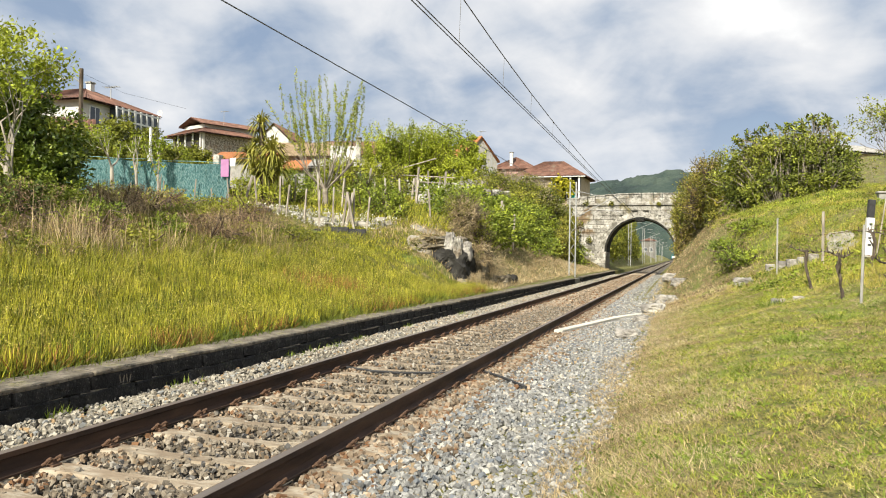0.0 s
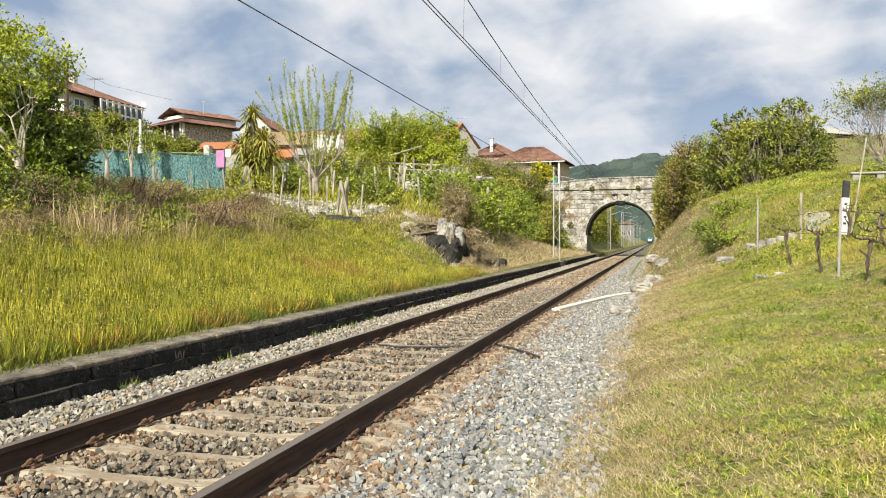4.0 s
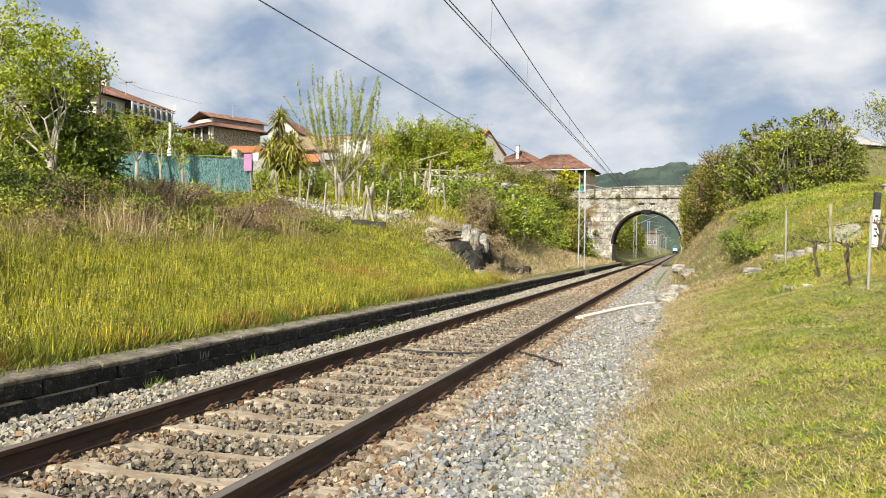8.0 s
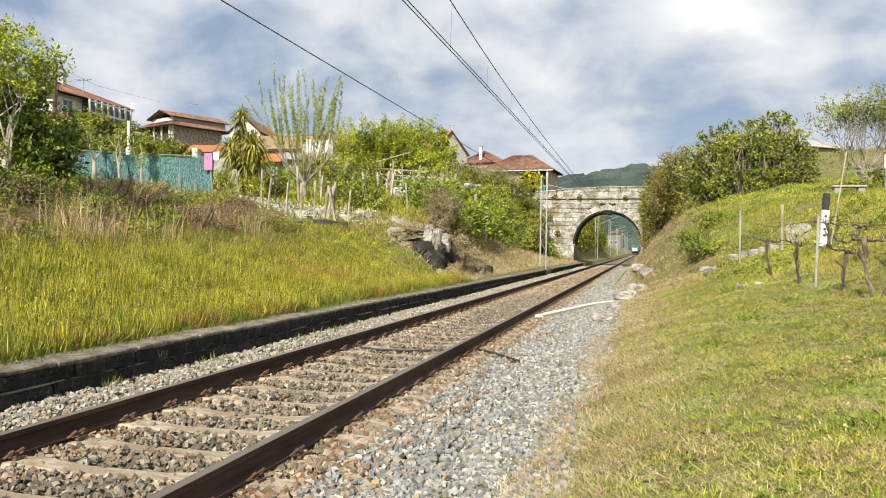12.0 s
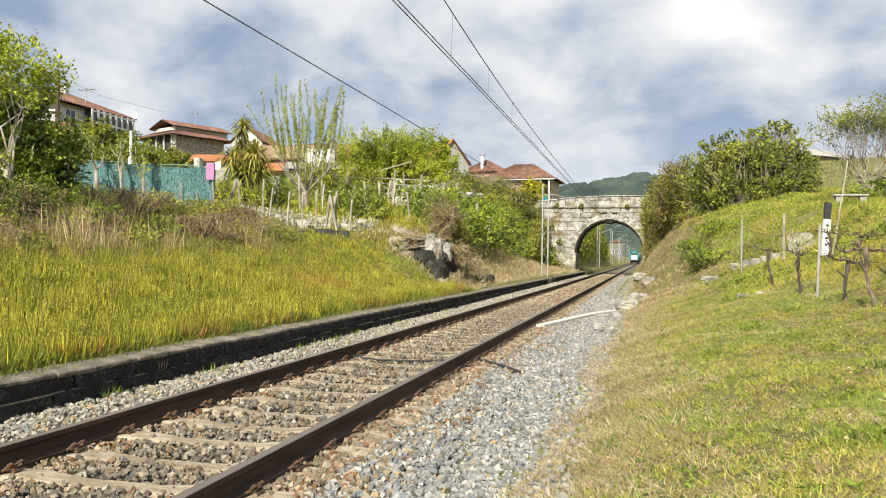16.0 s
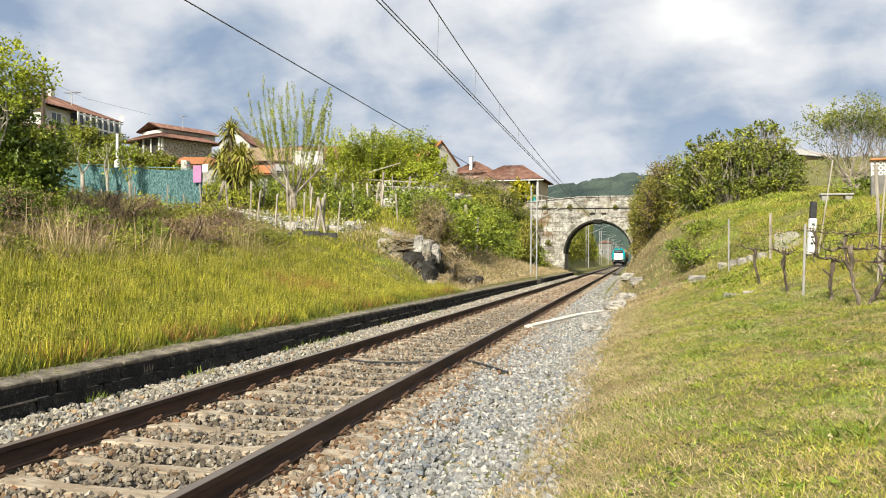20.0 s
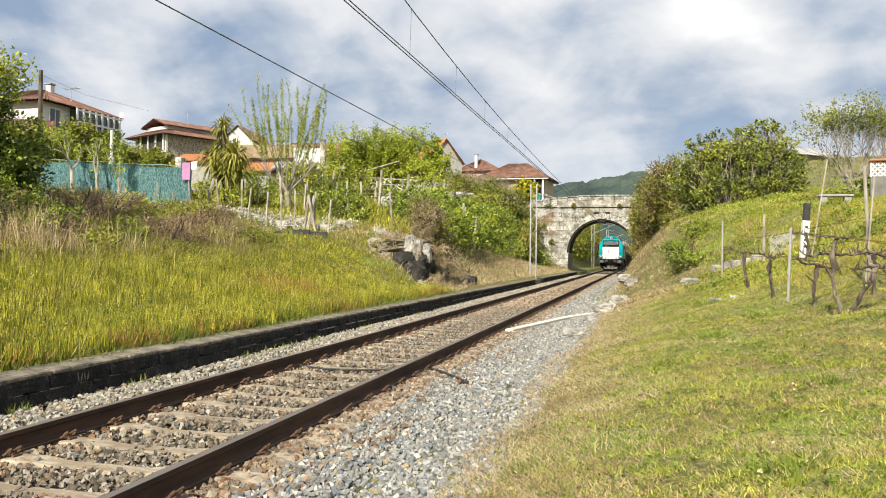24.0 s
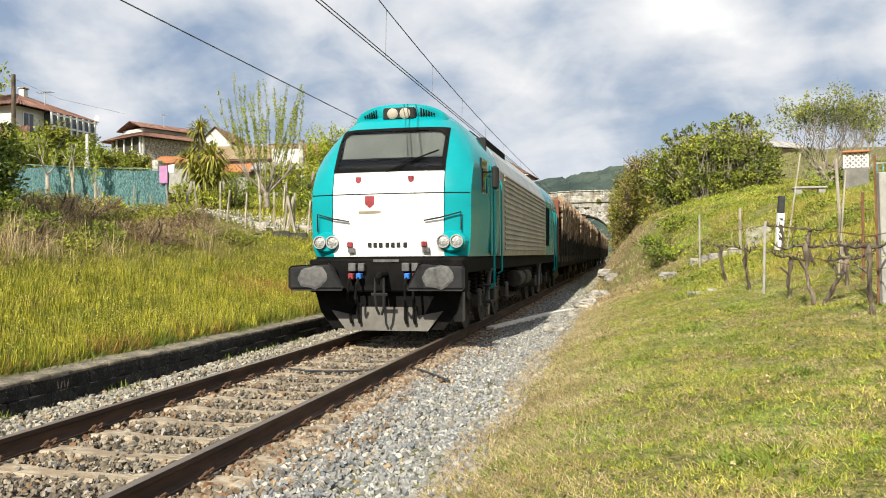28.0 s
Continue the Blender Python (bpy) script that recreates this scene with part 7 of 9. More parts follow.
    for a, b in zip(pts, pts[1:]):
        m = Vector((a[0], a[1], 0)).lerp(Vector((b[0], b[1], 0)), 0.5)
        ln = math.dist(a, b)
        p = part("slab", rough_up(boxed(-0.09, 0.09, -ln / 2 + 0.01, ln / 2 - 0.01, -0.05, 0.03, bevel=0.01), 0.01, 2), M["strip"], e)
        p.matrix_basis = pose(m.x, m.y, -0.145 if a[0] < 2.5 else -0.10, 0, 0, -math.degrees(math.atan2(b[0] - a[0], b[1] - a[1])))
    # a thin black tube drawn in place of the shadow line across the track
    cb = thing("track_cable", "thin dark tube laid as a shadow line across the track bed", "cable")
    part("cable", tubed([(-0.78, 11.35, -0.155), (-0.4, 11.22, -0.165), (0.0, 11.2, -0.165), (0.5, 11.42, -0.165), (0.78, 11.6, -0.17)], 0.018, 6), M["black_paint"], cb)
    part("cable", tubed([(0.96, 11.72, -0.16), (1.2, 11.4, -0.15), (1.45, 11.05, -0.15), (1.72, 10.65, -0.155)], 0.018, 6), M["black_paint"], cb)


# ---------------------------------------------------------------- vines and posts by the meadow
def vine(x, y, tall, seed, lean=(0.0, 0.0), reach=0.4):
    """An old stock: a knotted trunk, level arms and thin spurs."""
    r = np.random.default_rng(seed)
    v = thing("vine_stock", "gnarled brown old vine stock with bare arms", "vine", pose(x, y, h1(x, y)), group="vine stocks")
    pts = [Vector((0, 0, -0.1))]
    n = 8
    for k in range(n):
        pts.append(pts[-1] + Vector((lean[0] / n + r.normal(0, 0.026), lean[1] / n + r.normal(0, 0.026), (tall + 0.1) / n)))
    bm = tubed(pts, [0.034, 0.029, 0.026, 0.024, 0.028, 0.024, 0.028, 0.036, 0.030], 9)
    part("trunk", rough_up(rough_up(bm, 0.018, 26, seed), 0.012, 60, seed + 1), M["wood_vine"], v)
    for s in (-1, 1):
        q = [pts[-1] - Vector((0, 0, 0.03))]
        m = 6
        for j in range(m):
            q.append(q[-1] + Vector((s * 0.85 * reach / m + r.normal(0, 0.012), s * 0.6 * reach / m + r.normal(0, 0.02), r.normal(0.008, 0.022))))
        a = part("arm", rough_up(tubed(q, [0.026, 0.020, 0.018, 0.015, 0.013, 0.010, 0.006], 6), 0.010, 40, seed + s), M["wood_vine"], v)
        for j in (1, 2, 4, 5):
            d = Vector((r.normal(0, 0.03), r.normal(0, 0.04), r.uniform(0.05, 0.13)))
            part("spur", tubed([q[j], q[j] + d * 0.6 + Vector((r.normal(0, 0.01), 0, 0)), q[j] + d], [0.012, 0.009, 0.004], 5), M["wood_vine"], a)
    side = Vector((r.normal(0, 0.10), r.normal(0, 0.10), r.uniform(0.10, 0.2)))
    part("arm", rough_up(tubed([pts[5], pts[5] + side * 0.6, pts[5] + side], [0.022, 0.016, 0.008], 6), 0.008, 40, seed), M["wood_vine"], v)
    lp = np.array([list(pts[-1])]) + r.normal(0, 0.13, (14, 3))
    lv, lf = leaves(lp, 0.04, r, 0.8)
    arrays("young_leaves", lv, lf, M["weed"], v)


def stake(name, x, y, tall, mat, label, r0=0.02, lean=(0, 0), category="stake", z=None):
    s = thing(name, label, category, pose(x, y, h1(x, y) if z is None else z, lean[0], lean[1], 0), group="stakes among the vines")
    part("shaft", tubed([(0, 0, -0.2), (0, 0, tall)], r0, 7), mat, s)
    return s


def vineyard():
    for k, (x, y, tall, lean, reach) in enumerate(((5.96, 19.13, 0.76, (-0.02, 0.1), 0.45), (5.99, 16.1, 0.74, (0.02, 0.0), 0.35), (6.2, 13.95, 0.66, (0.06, 0.1), 0.5), (6.23, 12.42, 0.84, (0.05, 0.3), 0.5), (6.23, 12.3, 0.66, (0.38, 0.2), 0.5),
                                                  (7.01, 13.95, 0.62, (0.05, 0.0), 0.45), (6.51, 10.8, 0.78, (0.02, 0.1), 0.6), (7.3, 17.2, 0.7, (0.0, 0.1), 0.4), (7.1, 19.4, 0.7, (0.0, 0.0), 0.4), (7.9, 14.9, 0.75, (0.0, 0.1), 0.5))):
        vine(x, y, tall, 40 + k, lean, reach)
    stake("meadow_post", 5.88, 24.5, 1.52, M["concrete"], "thin pale concrete post on the grass", 0.024)
    stake("meadow_post", 6.05, 15.15, 1.2, M["concrete"], "thin pale concrete post beside a vine", 0.022, (0, 1.5))
    stake("rusty_post", 6.75, 23.0, 1.3, M["post_wood"], "grey weathered wooden post", 0.034)
    stake("cane", 7.5, 21.0, 2.25, M["post_wood"], "tall thin cane among the vines", 0.016, (0, 8))
    stake("cane", 7.15, 15.0, 1.75, M["post_wood"], "thin pale cane among the vines", 0.014, (0, 4))
    stake("cane", 7.3, 15.3, 1.9, M["post_wood"], "leaning wooden stake among the vines", 0.028, (0, -3))
    stake("iron_stake", 7.25, 14.0, 1.3, M["iron"], "rusty red iron stake", 0.02)
    c = thing("concrete_post", "square weathered concrete vineyard post", "post", pose(6.82, 11.5, h1(6.82, 11.5), 0, -1, 8), group="stakes among the vines")
    part("shaft", rough_up(boxed(-0.05, 0.05, -0.05, 0.05, -0.3, 1.55, bevel=0.012), 0.012, 5), M["concrete"], c)
    part("iron_rod", tubed([(-0.09, -0.02, -0.2), (-0.08, 0.0, 1.75)], 0.015, 5), M["iron"], c)
    m = thing("marker_post", "white marker post with a flaking black top and dark marks", "marker post", pose(7.3, 21.0, h1(7.3, 21.0) - 0.2, 0, 4, 12))
    part("shaft", boxed(-0.085, 0.085, -0.05, 0.05, -0.3, 0.26, bevel=0.01), M["black_paint"], m)
    part("white_panel", boxed(-0.08, 0.08, -0.062, 0.045, 0.262, 1.12, bevel=0.01), M["frame_white"], m, "white painted board")
    part("black_top", boxed(-0.07, 0.07, -0.055, 0.05, 1.122, 1.52, bevel=0.012), M["black_paint"], m, "flaking black top")
    for k in range(4):
        part("mark_bar", boxed(-0.035, 0.03, -0.068, -0.0625, 0.50 + k * 0.15, 0.55 + k * 0.15), M["black_paint"], m)
    wires = thing("vine_wires", "slack rusty wires strung between the vineyard posts", "wire")
    for z in (0.75, 1.15):
        part("wire", tubed([(6.05, 24.0, 0.95 + z), (6.1, 20, 0.75 + z - 0.05), (6.12, 15.15, 0.68 + z), (6.7, 11.5, 0.42 + z), (7.2, 8.0, 0.7 + z)], 0.006, 4), M["iron"], wires)
        part("wire", tubed([(7.4, 21.0, 0.95 + z), (7.6, 17, 1.0 + z), (7.3, 14.0, 0.85 + z), (8.2, 9.0, 0.8 + z)], 0.006, 4), M["iron"], wires)
    # block pillar with a pierced white tile
    z = h1(10.6, 27.2) - 0.1
    p = thing("garden_pillar", "grey block pillar topped by a pierced white ornamental tile", "pillar", pose(10.6, 27.2, z, 0, 0, -12))
    part("shaft", boxed(-0.34, 0.34, -0.25, 0.25, -0.4, 0.75, bevel=0.02), M["block_dark"], p)
    t = part("tile_back", boxed(-0.30, 0.30, -0.06, 0.06, 0.753, 1.20), M["mortar"], p)
    for i in range(4):
        for j in range(3):
            part("ring", lathe(bmesh.new(), [(0.036, -0.10), (0.072, -0.10), (0.072, -0.062), (0.036, -0.062)], "y", 12, (-0.222 + i * 0.148, 0, 0.83 + j * 0.148), cap=False), M["lattice_white"], t, "white pierced ornament")
    for x in (-0.315, 0.315):
        part("side_rim", boxed(x - 0.02, x + 0.02, -0.11, 0.07, 0.753, 1.20), M["lattice_white"], p)
    part("coping", boxed(-0.36, 0.36, -0.2, 0.2, 1.203, 1.27, bevel=0.02), M["tiles_orange"], p, "red tile coping")
    g = thing("garden_gate", "green iron gate beside the pillar", "gate", pose(11.1, 27.1, z, 0, 0, -12))
    for k in range(8):
        part("bar", tubed([(0.05 + k * 0.16, 0, -0.1), (0.05 + k * 0.16, 0, 0.85)], 0.02, 5), M["screen"], g)
    part("top_rail", boxed(0.0, 1.5, -0.03, 0.03, 0.853, 0.90), M["concrete"], g)
    # a slab on two blocks stands in for a thin white wall
    b = thing("stone_bench", "pale slab on two blocks, for a thin white wall below the bare tree", "bench", pose(9.6, 28.6, h1(9.6, 28.6)))
    part("slab", boxed(-0.5, 0.5, -0.2, 0.2, 0.22, 0.29, bevel=0.02), M["concrete"], b)
    for x in (-0.35, 0.35):
        part("block", boxed(x - 0.1, x + 0.1, -0.15, 0.15, -0.2, 0.217), M["concrete"], b)


# ---------------------------------------------------------------- trees and shrubs
def broom_tree(name, label, base, trunk_h, trunk_r, limbs, per_limb, fan, tall, leaf_n, leaf_size, leaf_mat, wood, seed, spread=0.5, bare=0.25, fluff=0.07, category="tree"):
    """A pruned tree: a short trunk, limbs that fan out, and long upright shoots with leaves along them."""
    r = np.random.default_rng(seed)
    t = thing(name, label, category, pose(*base))
    bm, spots = bmesh.new(), []
    top = Vector((0.04, 0, trunk_h))
    tube(bm, [(0, 0, -0.3), (0.05, 0.02, trunk_h * 0.5), top], [trunk_r * 1.25, trunk_r, trunk_r * 0.95], 9)
    for k in range(limbs):
        a = 2 * math.pi * (k + r.uniform(-0.2, 0.2)) / limbs
        out = fan * r.uniform(0.35, 1.0)
        head = top + Vector((math.cos(a) * out, math.sin(a) * out * 0.7, tall * r.uniform(0.12, 0.30)))
        tube(bm, [top - Vector((0, 0, 0.12)), top.lerp(head, 0.55) + Vector((0, 0, -0.08)), head], [trunk_r * 0.40, trunk_r * 0.24, trunk_r * 0.17], 7)
        for j in range(per_limb):
            f = r.uniform(0.3, 1.0)
            p = top.lerp(head, f)
            d = Vector((math.cos(a) * spread * r.uniform(0.3, 1.3) + r.normal(0, 0.13), math.sin(a) * spread * r.uniform(0.2, 0.9) + r.normal(0, 0.13), 1)).normalized()
            n, ln = 7, tall * r.uniform(0.55, 1.0) * (1.05 - 0.25 * out / fan)
            pts = [p.copy()]
            for q in range(n):
                d = (d + Vector((r.normal(0, 0.06), r.normal(0, 0.06), 0.07))).normalized()
                p = p + d * ln / n
                pts.append(p.copy())
                if (q + 1) / n > bare:
                    spots.append((pts[-2], pts[-1]))
            tube(bm, pts, [max(0.006, trunk_r * 0.15 * (1 - i / n)) for i in range(n + 1)], 4, cap=False)
    part("trunk", bm, wood, t)
    A = np.array([list(a) for a, _ in spots])
    B = np.array([list(b) for _, b in spots])
    k = r.integers(0, len(A), leaf_n)
    pts = A[k] + (B - A)[k] * r.uniform(0, 1.15, (leaf_n, 1)) + r.normal(0, fluff, (leaf_n, 3))
    v, f = leaves(pts, leaf_size, r, 0.5, 0.0)
    arrays("crown", v, f, leaf_mat, t)
    return t


def strap_palm():
    """A cabbage palm: forked stem with heads of strap leaves."""
    r = np.random.default_rng(31)
    t = thing("cabbage_palm", "cabbage palm with heads of drooping yellow-green strap leaves", "palm", pose(-13.3, 31.5, h1(-13.3, 31.5)))
    bm = bmesh.new()
    heads = [((-0.1, 0, 3.5), 0.75, 120), ((0.45, 0, 2.35), 1.05, 170), ((-0.55, 0.1, 2.2), 1.0, 150), ((0.2, -0.2, 1.5), 1.0, 150), ((-0.2, 0.2, 2.75), 0.8, 90), ((0.75, 0.0, 1.6), 0.9, 110)]
    tube(bm, [(0, 0, -0.2), (0.05, 0, 1.0), (0, 0, 2.0), (-0.1, 0, 3.5)], [0.16, 0.13, 0.12, 0.09], 8)
    for (x, y, z), _, _ in heads[1:]:
        tube(bm, [(0, 0, max(0.3, z - 1.0)), (x * 0.7, y, z - 0.45), (x, y, z)], [0.10, 0.09, 0.08], 7)
    part("stem", bm, M["wood"], t)
    for c, size, n in heads:
        d = r.normal(size=(n, 3))
        d[:, 2] = d[:, 2] * 0.8 + 0.25
        d /= np.linalg.norm(d, axis=1, keepdims=True)
        L = size * r.uniform(0.7, 1.1, (n, 1))
        side = np.cross(d, [0, 0, 1.0]) + 1e-6
        side /= np.linalg.norm(side, axis=1, keepdims=True)
        w = 0.035
        p0 = np.array(c) + d * 0.05
        p1 = np.array(c) + d * L * 0.6
        p2 = np.array(c) + d * L + np.array([0, 0, -1.0]) * L * r.uniform(0.15, 0.5, (n, 1))
        v = np.stack([p0 - side * w * 0.6, p0 + side * w * 0.6, p1 + side * w, p1 - side * w, p2], 1).reshape(-1, 3)
        k = np.arange(n)[:, None] * 5
        f = np.concatenate([k + [[0, 1, 2]], k + [[0, 2, 3]], k + [[3, 2, 4]]], 0)
        arrays("leaf_head", v, f, M["palm"], t)


def plant():
    broom_tree("pollarded_tree", "pollarded fruit tree with upright shoots in fresh yellow-green leaf", (-11.62, 34.0, h1(-11.6, 34.0)), 0.95, 0.13, 9, 4, 1.8, 4.9, 8200, 0.085, M["leaf_light"], M["wood_twig"], 21, 0.40, 0.40, 0.038)
    strap_palm()
    # citrus and the tree above it at the garden's near corner
    shrub("citrus_tree", "dense dark-green citrus tree above the brambles", [(-12.0, 17.6, 3.7, 1.4, 1.3, 1.35), (-11.3, 17.2, 3.4, 1.1, 1.0, 0.95), (-12.6, 17.8, 4.7, 1.1, 1.0, 0.9), (-13.2, 18.4, 3.9, 1.4, 1.2, 1.4), (-14.3, 17.8, 3.6, 1.4, 1.3, 1.5), (-15.2, 17.0, 3.8, 1.4, 1.3, 1.5), (-11.6, 16.9, 2.9, 1.1, 0.8, 0.7)], 24000, 0.115, M["leaf_dark"], 51, twigs=60, category="tree", inner=0.5)
    tree("fruit_tree", "tall airy fruit tree with pale branches in fresh leaf", (-11.1, 16.2, h1(-11.1, 16.2)), 0.9, 0.075, 4, 1.15, 5600, 0.11, M["leaf_light"], M["wood_pale"], 52, angle=0.42, up=0.10, reach=0.22, stems=2)
    tree("fruit_tree", "tall airy fruit tree with pale branches in fresh leaf", (-13.0, 16.6, h1(-13.0, 16.6)), 1.0, 0.075, 4, 1.15, 5600, 0.11, M["leaf_light"], M["wood_pale"], 53, angle=0.42, up=0.10, reach=0.22, stems=2)
    tree("whitewashed_tree", "small pruned tree with a pale trunk before the windbreak", (-17.2, 27.2, h1(-17.2, 27.2)), 1.3, 0.08, 2, 0.85, 700, 0.10, M["leaf_light"], M["wood_pale"], 54, angle=0.4, up=0.15, reach=0.2)
    tree("whitewashed_tree", "thin young tree before the windbreak", (-16.1, 27.2, h1(-16.1, 27.2)), 1.2, 0.06, 1, 0.9, 260, 0.12, M["leaf_light"], M["wood_pale"], 55, angle=0.25, up=0.3, reach=0.2)
    tree("whitewashed_tree", "thin young tree before the windbreak", (-14.9, 26.8, h1(-14.9, 26.8)), 1.0, 0.05, 1, 0.8, 380, 0.12, M["leaf_light"], M["wood_pale"], 56, angle=0.3, up=0.3, reach=0.2)
    shrub("clipped_hedge", "big rounded olive-green evergreen behind the windbreak", [(-25.7, 38, 6.4, 2.3, 1.8, 1.9), (-27.6, 38, 6.0, 1.7, 1.6, 1.6), (-23.9, 38, 5.9, 1.5, 1.5, 1.5), (-26.3, 37.4, 5.2, 2.2, 1.2, 1.2)], 24000, 0.17, M["leaf_hedge"], 57, category="hedge", shell=0.78, inner=0.25)
    shrub("clipped_hedge", "low rounded green hedge behind the windbreak", [(-22.6, 40, 6.0, 1.2, 1.2, 1.2), (-21.6, 40, 5.7, 1.0, 1.2, 1.0), (-23.8, 40.5, 5.8, 1.0, 1.0, 1.3)], 8000, 0.16, M["leaf_hedge"], 58, category="hedge", shell=0.75)
    shrub("clipped_hedge", "dark rounded shrubs before the orange roofs", [(-21.5, 50, 5.6, 1.5, 1.2, 1.5), (-19.2, 50, 5.4, 1.4, 1.2, 1.3), (-17.2, 50.5, 5.6, 1.3, 1.1, 1.1), (-23.8, 50, 5.8, 1.4, 1.2, 1.5)], 8000, 0.13, M["leaf_mid"], 258, category="hedge")
    tree("garden_tree", "light leafy garden tree beside the pipe", (-22.0, 37.0, 4.0), 1.6, 0.06, 3, 0.7, 700, 0.11, M["leaf_light"], M["wood"], 60)
    # the broad yellow-green tree above the cutting
    broom_tree("spreading_tree", "broad bushy tree with fanned twigs in olive-yellow leaf", (-18.2, 64.0, h1(-18.2, 64.0) - 0.2), 0.8, 0.26, 15, 9, 3.6, 5.4, 32000, 0.19, M["leaf_olive"], M["wood"], 61, 0.40, 0.0, 0.14)
    shrub("garden_shrub", "olive-green undergrowth at the foot of the spreading tree", [(-20.6, 63.6, 7.9, 1.6, 1.2, 1.0), (-18.2, 63.4, 8.0, 1.8, 1.2, 1.2), (-15.6, 63.6, 8.0, 1.7, 1.2, 1.3), (-14.0, 64, 8.2, 1.3, 1.2, 1.3)], 5200, 0.19, M["leaf_olive"], 161, twigs=90)
    broom_tree("bright_tree", "tree in bright fresh green leaf behind the olive one", (-16.4, 66.5, h1(-16.4, 66.5)), 1.8, 0.2, 9, 7, 1.7, 4.2, 6500, 0.21, M["leaf_light"], M["wood"], 62, 0.4, 0.1, 0.2)
    shrub("ivy_covered_tree", "ivy-covered tree beside the orange roof", [(-17.2, 80, 12.2, 1.1, 1.1, 1.5), (-16.4, 80, 10.6, 1.2, 1.2, 1.6), (-17.6, 80, 10.2, 1.0, 1.0, 1.3)], 4200, 0.22, M["leaf_olive"], 63, twigs=40)
    # gardens between
    shrub("garden_shrub", "leafy green shrub at the end of the terrace", [(-7.9, 31.5, 3.4, 0.8, 0.7, 0.7), (-7.2, 31.0, 3.2, 0.6, 0.6, 0.6)], 1700, 0.10, M["leaf_mid"], 64, twigs=30)
    shrub("garden_shrub", "leafy green shrub on the terrace", [(-9.6, 33.5, 3.6, 0.7, 0.6, 0.7), (-12.6, 33.0, 3.7, 0.8, 0.6, 0.7), (-10.7, 36, 4.0, 0.9, 0.8, 0.8)], 2300, 0.11, M["leaf_mid"], 65, twigs=30)
    shrub("yellow_shrub", "yellow-flowering shrub on the terrace", [(-14.7, 36.5, 4.2, 0.9, 0.8, 0.6), (-13.2, 37, 4.0, 0.6, 0.6, 0.5)], 1200, 0.10, M["leaf_willow"], 66)
    shrub("yellow_vine", "yellow flowering creeper on the porch", [(-11.2, 103.2, 10.2, 1.2, 0.6, 1.4), (-9.6, 103.0, 9.8, 0.5, 0.5, 1.3)], 1600, 0.25, M["yellow_bloom"], 67)
    shrub("brown_thicket", "dense brown thicket above the rock", [(-4.75, 32.0, 2.9, 0.62, 0.9, 0.95), (-4.35, 32.6, 2.4, 0.55, 0.9, 0.95), (-5.1, 33.4, 3.2, 0.75, 1.0, 0.75), (-4.1, 33.2, 1.7, 0.5, 0.9, 0.7)], 4200, 0.10, M["thicket"], 68, twigs=200, slim=0.22)
    shrub("outcrop_growth", "dry and green growth hanging over the rock outcrop", [(-5.4, 27.9, 1.55, 0.55, 0.35, 0.35), (-5.0, 28.0, 1.85, 0.5, 0.4, 0.2), (-3.35, 29.3, 1.35, 0.35, 0.6, 0.55), (-3.1, 30.6, 0.85, 0.35, 0.8, 0.4), (-4.5, 31.2, 2.7, 0.5, 0.7, 0.8), (-5.25, 27.45, 0.95, 0.45, 0.3, 0.55), (-4.95, 27.5, 0.65, 0.4, 0.25, 0.4), (-3.3, 28.3, 0.55, 0.3, 0.4, 0.25)], 7500, 0.11, M["straw_grey"], 268, slim=0.13, category="grass", inner=0.2)
    shrub("outcrop_growth", "green creeper among the brown thicket above the rock", [(-4.8, 31.8, 3.1, 0.55, 0.7, 0.6), (-4.3, 32.4, 2.3, 0.5, 0.7, 0.7), (-5.3, 27.8, 1.4, 0.4, 0.35, 0.4)], 2400, 0.085, M["leaf_hedge"], 269)
    blobs = []
    r = np.random.default_rng(70)
    for k in range(40):
        y = 37 + 37 * r.uniform()
        s = r.uniform(0, 1)
        x = -(5.2 + 3.2 * s) - 0.2 * r.normal()
        blobs.append((x, y, h1(x, y) + 0.55, r.uniform(0.8, 1.4), r.uniform(1.0, 1.8), r.uniform(0.7, 1.2)))
    shrub("bank_thicket", "green bramble thicket covering the cutting's side", blobs, 24000, 0.17, M["leaf_mid"], 71, twigs=260)
    shrub("bank_thicket", "lush light green shrubs on the cutting's side", [(b[0] + 0.3, b[1] + 1.5, b[2] + 0.5, b[3] * 0.6, b[4] * 0.6, b[5] * 0.6) for b in blobs[::4]], 3200, 0.15, M["leaf_light"], 72)
    shrub("bank_thicket", "olive and brown thicket along the top of the cutting", [(-9.6, 70, 7.0, 1.6, 2.0, 1.0), (-8.2, 72, 6.5, 1.3, 1.6, 1.1), (-11.4, 67, 7.2, 1.8, 2.0, 1.0), (-7.2, 73.5, 5.6, 0.9, 1.4, 1.2), (-10.5, 74, 7.8, 1.8, 1.8, 1.1), (-8.4, 64, 5.6, 1.2, 2.4, 1.1), (-12.8, 73, 8.2, 1.6, 1.5, 1.0)], 9000, 0.16, M["leaf_hedge"], 172, twigs=260)
    shrub("bank_thicket", "grey leafless brush above the cutting", [(-11.0, 71, 8.2, 1.4, 1.5, 0.8), (-9.0, 73, 7.8, 1.2, 1.4, 0.8)], 700, 0.12, M["thicket"], 173, wood=M["wood_twig"], twigs=220)
